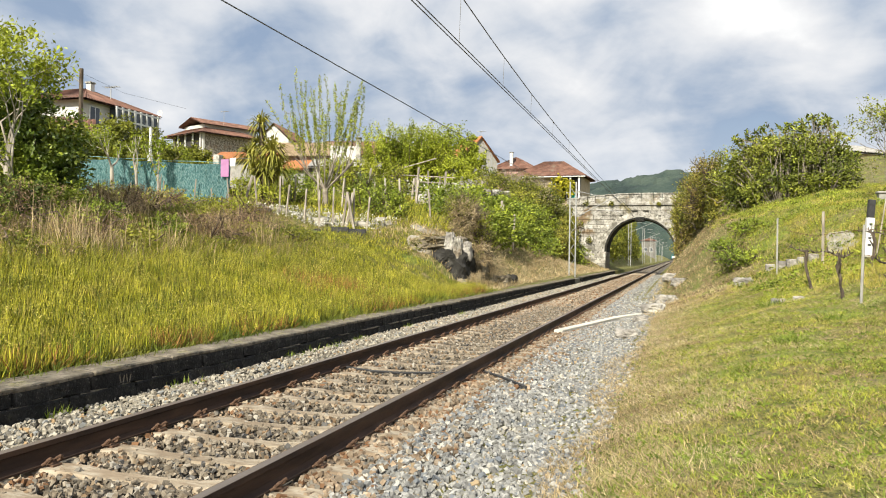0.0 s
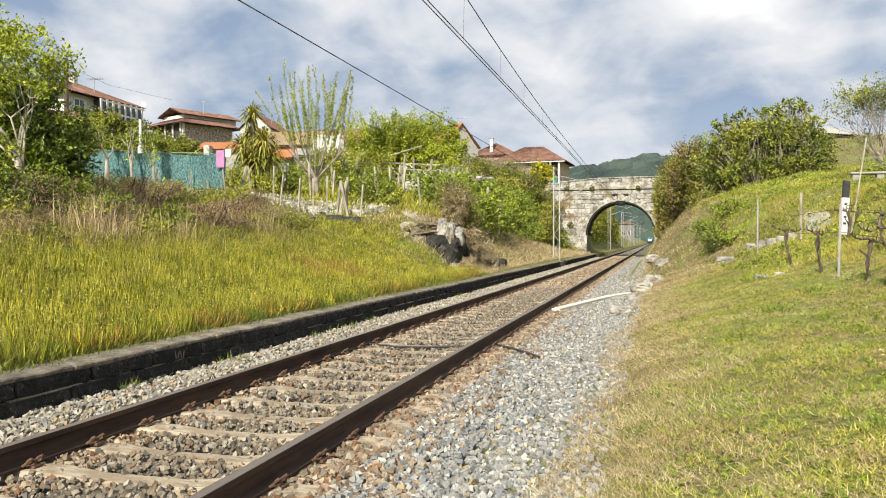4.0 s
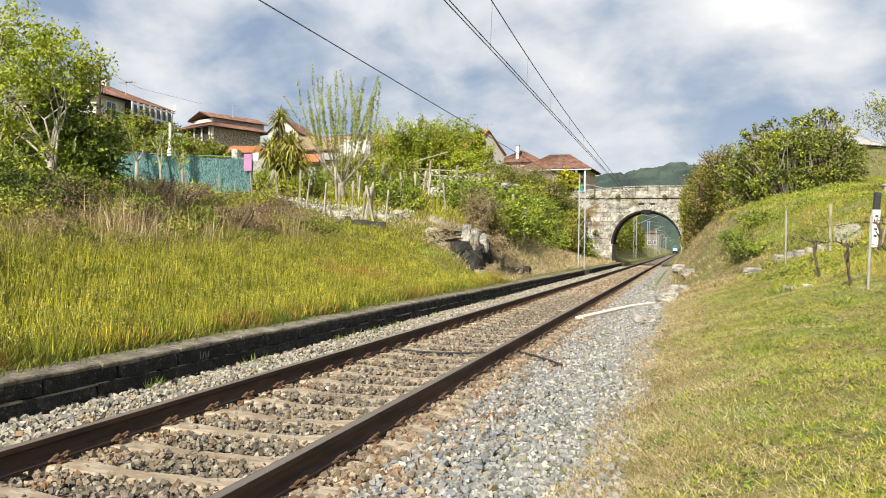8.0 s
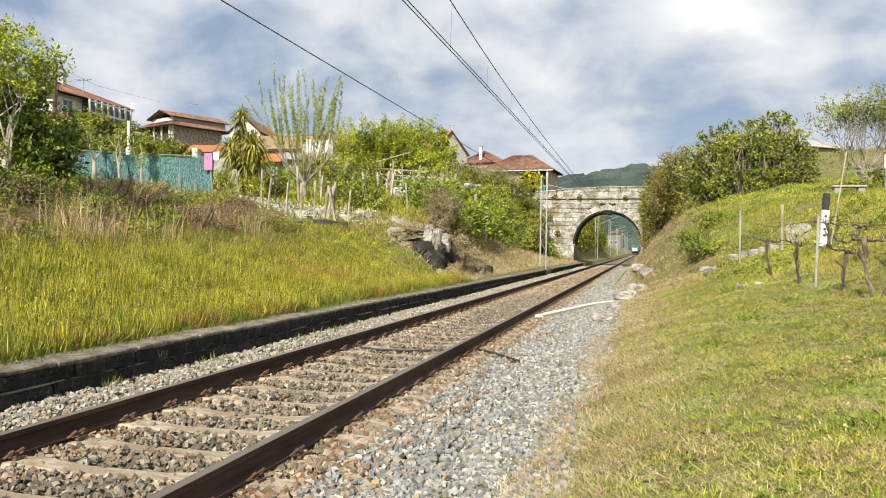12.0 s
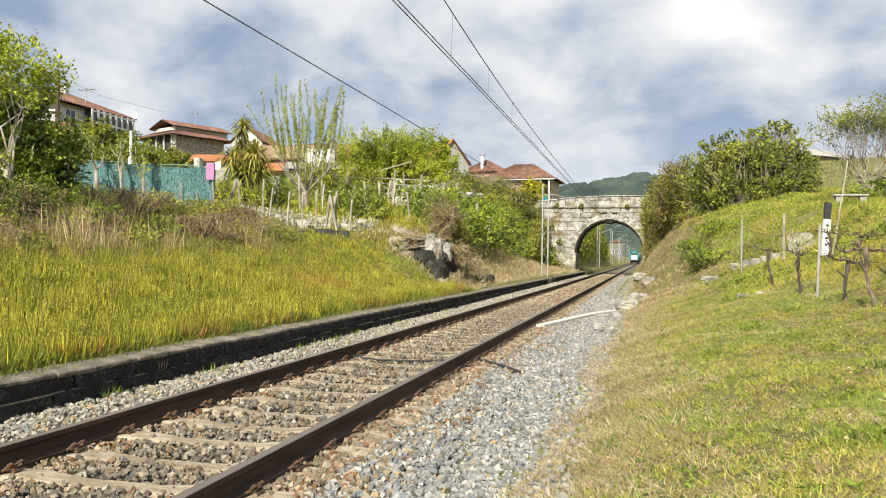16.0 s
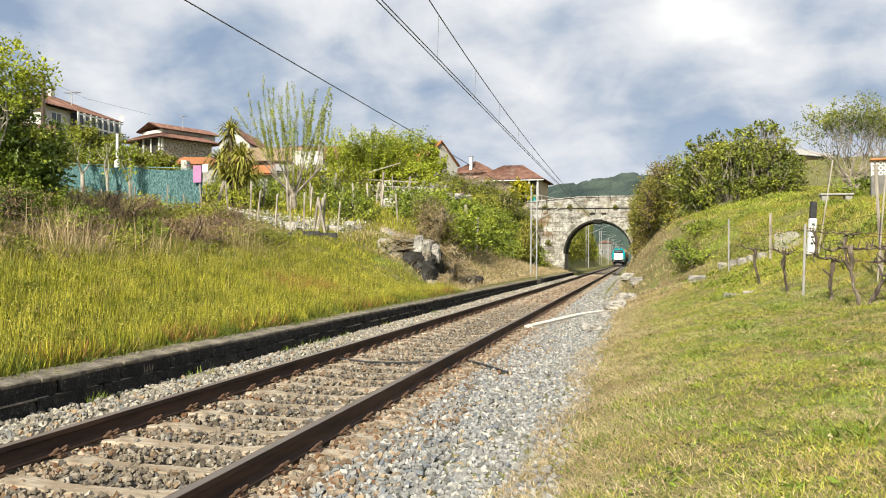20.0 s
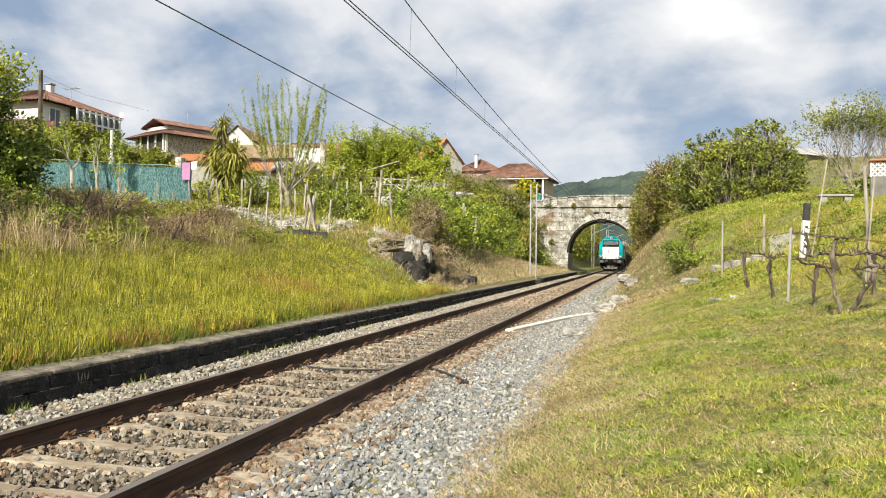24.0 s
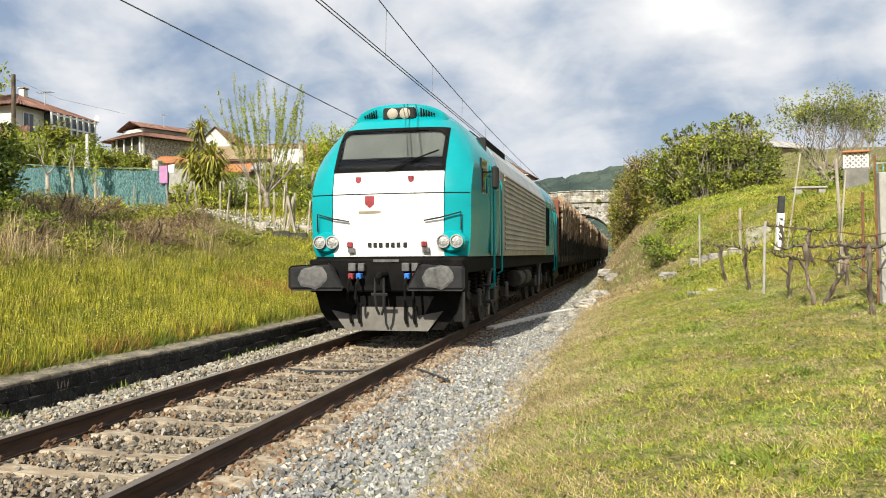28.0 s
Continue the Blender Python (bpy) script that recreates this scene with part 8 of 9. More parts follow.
    for k, (x, z, q) in enumerate(((-4.9, 6.35, 0.30), (-2.6, 6.3, 0.22), (3.4, 6.3, 0.34), (5.0, 6.4, 0.4), (-5.4, 4.4, 0.38), (-4.6, 2.9, 0.3), (1.6, 6.25, 0.18), (4.6, 4.9, 0.3))):
        shrub("wall_fern", "small green plant rooted in the bridge masonry", [(x, BY - 0.25, z, q, 0.18, q)], 150, 0.10, M["ivy"], 180 + k, category="plant")
    shrub("abutment_ivy", "brown creeper and ivy at the bridge abutment", [(-6.0, 73.5, 2.6, 0.6, 1.0, 1.8), (-6.4, 74.5, 4.6, 0.7, 1.0, 1.4), (-5.4, 66, 2.4, 0.7, 2.5, 1.5), (-5.6, 70, 3.2, 0.8, 2.0, 1.8)], 5200, 0.17, M["ivy"], 73, twigs=80)
    shrub("garden_shrub", "leafy olive shrub before the grey house", [(-16.3, 46, 6.2, 1.3, 1.0, 1.0), (-14.6, 46, 6.0, 1.2, 1.0, 1.0), (-13.0, 46.5, 5.8, 1.1, 1.0, 0.9)], 4200, 0.13, M["leaf_willow"], 165, twigs=60)
    shrub("garden_shrub", "green shrub beside the pollarded tree", [(-10.0, 35.0, 4.1, 0.7, 0.7, 0.9), (-9.2, 35.5, 4.0, 0.8, 0.7, 0.8)], 2400, 0.09, M["leaf_mid"], 166, twigs=40)
    shrub("garden_shrub", "straggling green growth below the palm", [(-12.6, 31.0, 3.6, 0.7, 0.6, 0.6), (-14.4, 31.5, 3.8, 0.7, 0.6, 0.7), (-15.6, 30.6, 3.6, 0.7, 0.6, 0.5)], 2600, 0.09, M["leaf_willow"], 167, twigs=50)
    shrub("prickly_shrub", "pale-flowered green shrub by the garden wall", [(-12.8, 52, 5.6, 1.0, 0.7, 0.7), (-11.4, 52.5, 5.5, 0.9, 0.7, 0.6)], 1600, 0.14, M["leaf_mid"], 168)
    p = np.random.default_rng(169)
    q, _ = blob_points(260, np.array([(-12.8, 51.9, 5.7), (-11.4, 52.4, 5.6)]), np.array([(1.05, 0.75, 0.75), (0.95, 0.75, 0.65)]), p, 0.9)
    v, f = leaves(q, 0.12, p, 0.9)
    tagged(arrays("white_blossom", v, f, M["white_bloom"]), "white blossom on the shrub by the garden wall", "flowers", kind="stuff")
    # brambles of the near bank
    shrub("bramble", "tangled green and brown bramble on the bank", [(-10.6, 16.4, 2.45, 1.0, 1.0, 0.6), (-11.9, 15.6, 2.7, 1.2, 1.0, 0.7), (-9.5, 17.0, 2.05, 0.7, 0.8, 0.45), (-13.4, 15.0, 2.9, 1.3, 1.2, 0.7), (-8.8, 18.6, 1.9, 0.6, 0.7, 0.35), (-9.0, 15.4, 1.9, 0.5, 0.6, 0.35)], 20000, 0.075, M["leaf_mid"], 74, twigs=70)
    shrub("bramble", "dark leafy bramble heap below the citrus", [(-9.4, 13.4, 1.9, 0.8, 0.8, 0.55), (-10.4, 13.9, 2.3, 0.9, 0.8, 0.6), (-11.6, 14.2, 2.7, 1.0, 0.9, 0.6), (-9.9, 15.0, 2.3, 0.8, 0.7, 0.5)], 12000, 0.07, M["leaf_bramble"], 174, twigs=60)
    shrub("bramble", "straggling olive bramble in the dead stalks", [(-8.0, 16.6, 1.55, 0.5, 0.6, 0.3), (-7.6, 19.0, 1.4, 0.5, 0.7, 0.3), (-8.6, 22.2, 1.9, 0.7, 0.8, 0.35), (-9.9, 21.2, 2.3, 0.8, 0.8, 0.4), (-8.2, 24.4, 1.9, 0.8, 0.6, 0.3), (-10.8, 23.4, 2.6, 0.8, 0.7, 0.4), (-7.4, 12.6, 1.3, 0.5, 0.5, 0.3), (-9.0, 12.8, 1.8, 0.7, 0.7, 0.4)], 9000, 0.07, M["leaf_hedge"], 176, twigs=60)
    shrub("dead_bramble", "tangle of dead brown stems on the bank", [(-10.0, 14.9, 2.2, 1.3, 1.0, 0.6), (-8.9, 20.5, 2.0, 1.3, 1.4, 0.45), (-11.0, 19.2, 2.6, 1.2, 1.0, 0.5), (-11.6, 21.5, 2.7, 1.5, 1.2, 0.5), (-9.8, 23.5, 2.3, 1.5, 1.0, 0.45), (-8.3, 14.6, 1.6, 0.8, 0.9, 0.35), (-10.9, 25.5, 2.7, 1.3, 0.8, 0.5), (-7.6, 11.6, 1.25, 0.8, 0.8, 0.35), (-8.2, 12.7, 1.45, 0.8, 0.8, 0.4), (-7.3, 13.2, 1.2, 0.6, 0.7, 0.32), (-9.3, 16.4, 1.9, 0.9, 0.8, 0.4)], 26000, 0.085, M["bracken"], 75, twigs=220, slim=0.14)
    shrub("bramble", "low leafy bramble below the windbreak", [(-12.6, 23.5, 2.9, 1.6, 1.0, 0.4), (-15.0, 24.0, 3.1, 1.6, 1.0, 0.45), (-11.2, 25.2, 2.8, 1.2, 0.8, 0.45)], 3800, 0.09, M["leaf_willow"], 76, twigs=80)
    # the great fig and ivy mass over the knoll
    fig = [(8.2, 37, 4.9, 1.9, 1.5, 1.6), (6.8, 37.5, 4.7, 1.6, 1.5, 1.6), (9.3, 36.8, 4.7, 1.0, 1.2, 1.3), (7.6, 37, 5.7, 1.6, 1.2, 0.95), (8.8, 36.4, 3.9, 1.3, 1.0, 0.9), (7.2, 36.2, 4.0, 1.3, 0.9, 0.9)]
    rosette_shrub("fig_tree", "spreading fig tree with rosettes of broad leaves on the knoll", fig, 620, 9, 0.17, M["leaf_fig"], M["wood_twig"], 77, low=-0.1)
    shrub("fig_tree", "dense green fig thicket on the knoll", fig + [(5.9, 38.3, 4.8, 1.2, 1.3, 1.5), (6.1, 37.4, 3.7, 1.0, 0.9, 0.9)], 17000, 0.125, M["leaf_fig"], 177, wood=M["wood_twig"], twigs=160, category="tree", slim=0.5)
    rosette_shrub("fig_tree", "upright leafy shoots of a fig tree", [(6.2, 37.2, 6.2, 0.9, 0.8, 0.5), (7.4, 37.2, 6.6, 1.1, 0.8, 0.45), (8.6, 37.0, 6.8, 0.9, 0.8, 0.45), (9.5, 36.8, 6.2, 0.6, 0.7, 0.4)], 90, 11, 0.19, M["leaf_fig"], M["wood_twig"], 78, stems=8, low=0.0)
    shrub("ivy_mass", "ivy and creepers hanging over the cutting beside the bridge", [(4.5, 43, 4.6, 1.0, 2.0, 1.4), (3.8, 45, 3.4, 0.75, 2.0, 1.5), (5.3, 40.5, 4.9, 1.1, 1.6, 1.3), (3.6, 47, 2.6, 0.6, 1.8, 1.4), (4.4, 48, 4.6, 1.1, 2.2, 1.4), (5.4, 39, 3.2, 0.9, 1.2, 1.0), (4.3, 54, 4.8, 1.2, 2.5, 1.6), (4.1, 62, 4.4, 1.0, 3.0, 1.9), (4.2, 70, 4.6, 1.0, 2.6, 1.8), (3.75, 66, 2.4, 0.6, 2.4, 1.3)], 21000, 0.12, M["ivy"], 79, twigs=200)
    shrub("ivy_mass", "rusty brown old creeper on the face of the cutting", [(4.0, 42.4, 4.2, 0.6, 1.4, 1.3), (3.6, 44.5, 2.2, 0.5, 1.5, 1.0), (3.5, 46.5, 3.8, 0.5, 1.2, 1.0), (4.6, 40.2, 5.4, 0.7, 1.0, 0.8)], 3200, 0.10, M["bramble_rust"], 178, twigs=120, slim=0.4)
    tree("bare_tree", "grey twiggy tree just coming into leaf", (10.5, 30.0, h1(10.5, 30.0)), 0.55, 0.05, 4, 0.95, 6500, 0.085, M["leaf_fig"], M["wood_twig"], 80, angle=0.42, up=0.16, stems=5, reach=0.12, fork=(2, 4))
    tree("bare_tree", "bare twiggy tree beyond the knoll", (12.4, 33.0, h1(12.4, 33.0)), 0.7, 0.08, 4, 0.95, 2200, 0.08, M["leaf_fig"], M["wood_twig"], 81, angle=0.42, up=0.14, stems=3, reach=0.12, fork=(2, 4))
    shrub("knoll_bramble", "low green bramble on the knoll's foot", [(5.3, 27.5, h1(5.3, 27.5) + 0.1, 0.8, 1.2, 0.3), (5.0, 29.5, h1(5.0, 29.5) + 0.1, 0.7, 1.2, 0.35), (5.8, 30.5, h1(5.8, 30.5) + 0.1, 0.8, 1.2, 0.3)], 3000, 0.09, M["leaf_mid"], 82, twigs=60)
    shrub("knoll_shrub", "green shrub below the bare tree", [(10.6, 29.2, 3.6, 1.0, 0.7, 0.4), (12.4, 28.5, 3.7, 1.0, 0.8, 0.6)], 1800, 0.10, M["leaf_mid"], 83)
    # beyond the arch
    shrub("far_thicket", "tall green and straw thicket on the bank beyond the bridge", [(-4.4, 92, 2.4, 0.8, 5, 2.6), (-4.3, 102, 3.0, 0.8, 6, 3.0), (-4.3, 113, 3.4, 0.9, 6, 3.6), (-4.3, 125, 3.8, 1.0, 7, 4.0), (-4.4, 138, 4.0, 1.1, 8, 4.4), (-4.5, 152, 3.0, 1.1, 8, 3.2), (-6.5, 115, 3.4, 1.8, 8, 3.0)], 12000, 0.30, M["leaf_hedge"], 84)
    shrub("far_thicket", "green shrubs along the line beyond the bridge", [(5.0, 150, 1.5, 1.5, 10, 2.0), (-6, 175, 1.6, 1.6, 12, 2.0), (6, 210, 2, 2, 16, 3.0), (-8, 230, 2, 2, 16, 2.6)], 4500, 0.40, M["leaf_mid"], 184)
    shrub("conifer_row", "dark trees beyond the bridge", [(-9, 150, 5, 3, 4, 4.5), (-12, 180, 6, 4, 5, 5.5), (12, 190, 5, 4, 5, 5)], 4000, 0.6, M["leaf_dark"], 85, category="trees")


village()
gardens()
rocks()
vineyard()
plant()
for k in range(6):
    y = 112 + 45 * k
    build_mast("catenary_mast", -2.9, y, 0.0, 6.8, 3.0, "pale lattice catenary mast beyond the bridge")


# ---------------------------------------------------------------- ballast on the bed
M["stone_mixed"] = material("ballast_stone_mixed", [(0.11, 0.088, 0.062), (0.175, 0.147, 0.112), (0.25, 0.22, 0.175)], scale=16, rough=0.95, bump=0.4, bump_scale=120, island=0.45,
                            sub=[(0.1, 0.18, (0.22, 0.15, 0.09)), (0.4, 0.44, (0.34, 0.315, 0.27)), (0.7, 0.76, (0.11, 0.105, 0.10))])


M["stone_pale"] = material("ballast_stone_pale", [(0.18, 0.16, 0.125), (0.275, 0.25, 0.205), (0.375, 0.35, 0.295)], scale=16, rough=0.95, bump=0.4, bump_scale=120, island=0.4,
                           sub=[(0.1, 0.16, (0.30, 0.21, 0.12)), (0.4, 0.48, (0.24, 0.245, 0.24))])


def lay_ballast():
    r = np.random.default_rng(3)

    def between(x, y):
        d = np.abs(((y - FIRST) / SLEEPER + 0.5) % 1 - 0.5) * SLEEPER
        covered = (np.abs(x) < 1.27) & (d < 0.10 + 0.03 * r.normal(size=len(x)))
        rails = np.abs(np.abs(x) - 0.87) < 0.085
        thin = (x > 2.35) & (r.uniform(size=len(x)) < (x - 2.35) / 0.6)
        return ~thin & ~rails & ~(covered & (r.uniform(size=len(x)) > 0.06 + 0.12 * (np.abs(x) > 0.5)))
    # four-foot and sleeper ends: brown; shoulders: grey
    for name, n, x0, x1, y0, y1, p, mat, label, size in (
            ("ballast_between_rails", 15000, -0.62, 0.62, 2.2, 26, 1.5, "stone_mixed", "grey-brown crushed stone between the rails", 0.028),
            ("ballast_by_rails", 9000, -1.30, -0.50, 2.2, 26, 1.5, "stone_brown", "rust-stained crushed stone beside the rail", 0.031),
            ("ballast_by_rails", 9000, 0.50, 1.30, 2.2, 26, 1.5, "stone_brown", "rust-stained crushed stone beside the rail", 0.031),
            ("ballast_far_between", 6500, -1.30, 1.30, 26, 75, 1.2, "stone_brown", "rust-stained crushed stone between the rails", 0.05),
            ("ballast_behind", 1500, -1.93, 2.6, -9, 2.2, 1.0, "stone_grey", "crushed stone of the track bed behind", 0.034),
            ("ballast_shoulder", 32000, 1.28, 2.85, 2.0, 26, 1.6, "stone_grey", "pale grey crushed stone beside the track", 0.029),
            ("ballast_far_shoulder", 5200, 1.3, 2.8, 26, 75, 1.2, "stone_grey", "pale grey crushed stone beside the track", 0.05),
            ("ballast_platform_side", 11000, -1.93, -1.22, 3.0, 30, 1.5, "stone_pale", "pale crushed stone along the platform wall", 0.030),
            ("ballast_far_platform_side", 3200, -1.93, -1.25, 30, 72, 1.2, "stone_pale", "pale crushed stone along the platform wall", 0.05)):
        x, y = scatter(n, x0, x1, y0, y1, r, between, p)
        z = np.where(np.abs(x) < 0.6, -0.197, np.where(np.abs(x) < 1.25, -0.190, -0.193)) + r.uniform(-0.02, 0.018, len(x)) + np.where(x < -1.25, 0.05 * np.clip((-x - 1.2) / 0.5, 0, 1), 0)
        z = z + np.where(x > 1.6, 0.02 * np.sin(y * 2.2) * np.sin(x * 5), 0)
        z = np.where(x > 2.0, np.maximum(z, height(x, y) + r.uniform(-0.012, 0.012, len(x))), z)
        stones(name, x, y, z, size, M[mat], label, r)
    # loose brown stones against the rails
    x, y = scatter(9500, 0.93, 1.95, 3, 25, r, lambda x, y: r.uniform(size=len(x)) > (x - 0.95 - 0.12 * lumps(x, y, 0.7, 1.1)) / 0.95, 1.5)
    stones("ballast_beside_rail", x, y, -0.192 + r.uniform(-0.02, 0.015, len(x)), 0.036, M["stone_brown"], "rust-stained crushed stone outside the rail", r)


# ---------------------------------------------------------------- grass and weeds
def sow():
    r = np.random.default_rng(8)
    # bank behind the platform: green below, brown tangle above
    keep = lambda x, y: (-x > 2.42 + 0.10 * np.sin(y * 1.3) + 0.06 * np.sin(y * 4.1)) & ~((y > 27) & (-x < 5.5)) & (x > 2.5 - 1.03 * y)
    brush = lambda x, y: np.clip((-x - 6.3 - 0.8 * lumps(x, y, 1.7, 1.4)) / 2.0, 0, 1)
    low = lambda x, y: np.where((y > 22.5) & (-x > 3.2), np.clip(1 - (y - 22.5) / 5, 0.4, 1), 1.0)
    clear = lambda x, y: (np.abs(-x - 5.25 - 0.28 * (y - 28.3)) > 0.5) | (y < 27.4) | (y > 35.5)
    clump = lambda x, y: lumps(x, y, 0.16, 3.1) + lumps(x, y, 0.45, 1.3)
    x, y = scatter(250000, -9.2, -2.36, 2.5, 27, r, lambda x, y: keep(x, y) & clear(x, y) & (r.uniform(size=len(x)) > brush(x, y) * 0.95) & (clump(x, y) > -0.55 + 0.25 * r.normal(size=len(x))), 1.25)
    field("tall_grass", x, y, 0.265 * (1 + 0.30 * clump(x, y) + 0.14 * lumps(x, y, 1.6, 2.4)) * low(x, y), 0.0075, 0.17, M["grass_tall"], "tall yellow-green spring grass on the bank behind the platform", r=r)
    # nodding seed heads over the grass
    x, y = scatter(60000, -8.4, -2.5, 2.5, 26, r, lambda x, y: keep(x, y) & clear(x, y) & (r.uniform(size=len(x)) > brush(x, y)) & (clump(x, y) > -0.3), 1.3)
    z = height(x, y) + (0.25 + 0.08 * clump(x, y) + r.normal(0, 0.045, len(x))) * low(x, y)
    v, f = leaves(np.stack([x, y, z], 1), 0.034, r, 0.28)
    tagged(arrays("seed_heads", v, f, M["grass_seed"]), "pale nodding seed heads over the tall grass", "grass", kind="stuff")
    x, y = scatter(80000, -9.2, -2.42, 2.5, 27, r, lambda x, y: keep(x, y) & (clump(x + 3, y) > 0.05), 1.25)
    field("grass_undergrowth", x, y, 0.26 * low(x, y), 0.011, 0.45, M["grass_dark"], "deeper green blades low in the tall grass", r=r)
    x, y = scatter(9000, -9.8, -3.6, 2.5, 28, r, lambda x, y: keep(x, y) & (r.uniform(size=len(x)) < 0.12 + 0.8 * brush(x + 1.4, y)), 1.1)
    field("seeding_grass", x, y, 0.50 * low(x, y), 0.007, 0.22, M["grass_gold"], "straw-coloured seeding grass on the bank", r=r)
    x, y = scatter(24000, -4.1, -2.38, 3, 27, r, lambda x, y: patchy(x, y, 1.5, 0.8, 0.0) & (-x < 2.75 + 0.6 * lumps(x, y, 1.3, 2.2) + 0.4 * r.uniform(size=len(x))), 1.2)
    field("rusty_weeds", x, y, 0.25, 0.013, 0.4, M["grass_red"], "low rusty-red weeds along the platform coping", r=r)
    x, y = scatter(26000, -3.6, -2.4, 2.5, 27, r, lambda x, y: -x < 2.9 + 0.5 * r.uniform(size=len(x)) + 0.3 * lumps(x, y, 0.8, 1.5), 1.3)
    field("bank_foot_grass", x, y, 0.19, 0.012, 0.5, M["grass_dark"], "dark matted grass along the foot of the bank", r=r)
    x, y = r.normal(-4.5, 0.5, 1500), r.normal(18.9, 0.9, 1500)
    field("rusty_weeds", x, y, 0.30, 0.014, 0.35, M["grass_red"], "patch of rusty-red weeds in the tall grass", r=r)
    x, y = scatter(11000, -2.95, -2.14, 2.5, 28, r, lambda x, y: -x > 2.2 + 0.12 * lumps(x, y, 0.5, 2.0) + 0.08 * r.normal(size=len(x)), 1.2)
    v, f = blades(x, y, np.where(-x < 2.42, 0.165, height(x, y)), 0.10, 0.010, 0.6, r)
    tagged(arrays("coping_turf", v, f, M["grass_dark"]), "short dark turf creeping over the platform coping", "grass", kind="stuff")
    x, y = scatter(44000, -14.5, -6.3, 6, 29, r, lambda x, y: (x > 2.5 - 1.03 * y) & (r.uniform(size=len(x)) < brush(x, y) * np.clip(0.45 + 1.1 * lumps(x, y, 0.8, 4.0), 0, 1)) & ~((y > 26) & (-x < 9)), 1.1)
    field("dead_stalks", x, y, 0.42 * low(x, y), 0.010, 0.75, M["bracken"], "tangle of dead brown stalks on the upper bank", r=r)
    x, y = scatter(6500, -13, -6.6, 7, 27, r, lambda x, y: patchy(x, y, 0.9, 5.5, 0.3), 1.1)
    field("pale_stalks", x, y, 0.72 * low(x, y), 0.007, 0.24, M["grass_dry"], "tall bleached dead grass stalks on the bank", r=r)
    lush = []
    for px, py, n in ((-7.3, 14.0, 150), (-7.9, 14.6, 90), (-7.2, 16.8, 60), (-8.3, 20.5, 70), (-7.7, 21.4, 80), (-9.4, 18.0, 60)):
        x, y = r.normal(px, 0.28, n), r.normal(py, 0.4, n)
        lush.append(blades(x, y, height(x, y), 1.0, 0.009, 0.22, r))
    v, f = joined(lush)
    tagged(arrays("bleached_stalks", v, f, M["grass_dry"]), "clumps of tall bleached dead stalks", "grass", kind="stuff")
    x, y = scatter(60000, -15, -6.0, 8, 33, r, lambda x, y: ~((y > 28) & (-x < 7)) & clear(x, y) & patchy(x, y, 0.8, 2.7, -0.15), 1.0)
    field("bank_weeds", x, y, 0.36 * low(x, y), 0.011, 0.45, M["grass_olive"], "olive-green weeds among the dead stalks", r=r)
    x, y = scatter(12000, -8.6, -5.2, 26, 34, r, lambda x, y: clear(x, y) & patchy(x, y, 1.0, 2.2, -0.5), 1.0)
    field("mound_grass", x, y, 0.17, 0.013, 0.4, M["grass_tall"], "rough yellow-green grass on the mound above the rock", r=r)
    x, y = scatter(30000, -14, -4.2, 30, 72, r, lambda x, y: (-x > 4.6 + 0.05 * (y - 30) + 0.5 * lumps(x, y, 2, 1)) & patchy(x, y, 2.3, 1.1, -0.35), 1.2)
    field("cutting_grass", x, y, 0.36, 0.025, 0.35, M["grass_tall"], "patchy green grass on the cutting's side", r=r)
    x, y = scatter(14000, -7.0, -2.5, 27, 76, r, lambda x, y: patchy(x, y, 1.9, 5.1, -0.25), 1.2)
    field("cutting_straw", x, y, 0.24, 0.022, 0.6, M["grass_dry"], "dry straw on the brown side of the cutting", r=r)
    x, y = scatter(20000, -5.6, -2.5, 28.5, 70, r, lambda x, y: patchy(x, y, 1.3, 0.4, -0.45), 1.3)
    field("cutting_debris", x, y, 0.20, 0.014, 1.2, M["straw_grey"], "dead brown stems on the bare side of the cutting", r=r)
    x, y = scatter(9000, -30, -13, 26, 60, r, None, 1.0)
    field("terrace_grass", x, y, 0.4, 0.03, 0.35, M["turf"], "green grass of the gardens above", r=r)
    x, y = scatter(9000, -13.5, -6.6, 28.4, 42, r, lambda x, y: patchy(x, y, 0.9, 1.9, -0.2), 1.0)
    field("terrace_weeds", x, y, 0.22, 0.018, 0.5, M["turf"], "green weeds between the vineyard posts", r=r)
    # the meadow on the other side
    edge = lambda x, y: 2.55 + 0.12 * np.sin(y * 0.9) + 0.10 * np.sin(y * 2.3) + np.clip((y - 12) * 0.04, 0, 0.25)
    x, y = scatter(800000, 2.6, 9.0, 3.0, 26, r, lambda x, y: (x > edge(x, y) + 0.35 + 0.5 * r.uniform(size=len(x)) ** 2) & (x < 4.3 + 0.31 * y) & (r.uniform(size=len(x)) < 0.55 + 0.5 * lumps(x, y, 0.55, 1.9) + 0.8 * lumps(x, y, 0.10, 0.7)), 1.7)
    field("turf", x, y, 0.042 * (1 + 0.8 * lumps(x, y, 0.09, 2.2)), 0.0075, 0.85, M["turf"], "short green turf of the meadow beside the track", r=r, wind=(0, 0), short=True)
    x, y = scatter(330000, 2.35, 9.0, 3.0, 26, r, lambda x, y: (x > edge(x, y)) & (x < 4.3 + 0.31 * y) & ((x < edge(x, y) + 0.9 + 0.5 * lumps(x, y, 1.2, 0.5)) | patchy(x, y, 0.5, 2.6, 0.08) | patchy(x, y, 0.19, 1.1, 0.33)), 1.7)
    field("dry_turf", x, y, 0.055, 0.006, 1.1, M["grass_dry"], "short dry straw along the ballast's edge", r=r, wind=(0, 0), short=True)
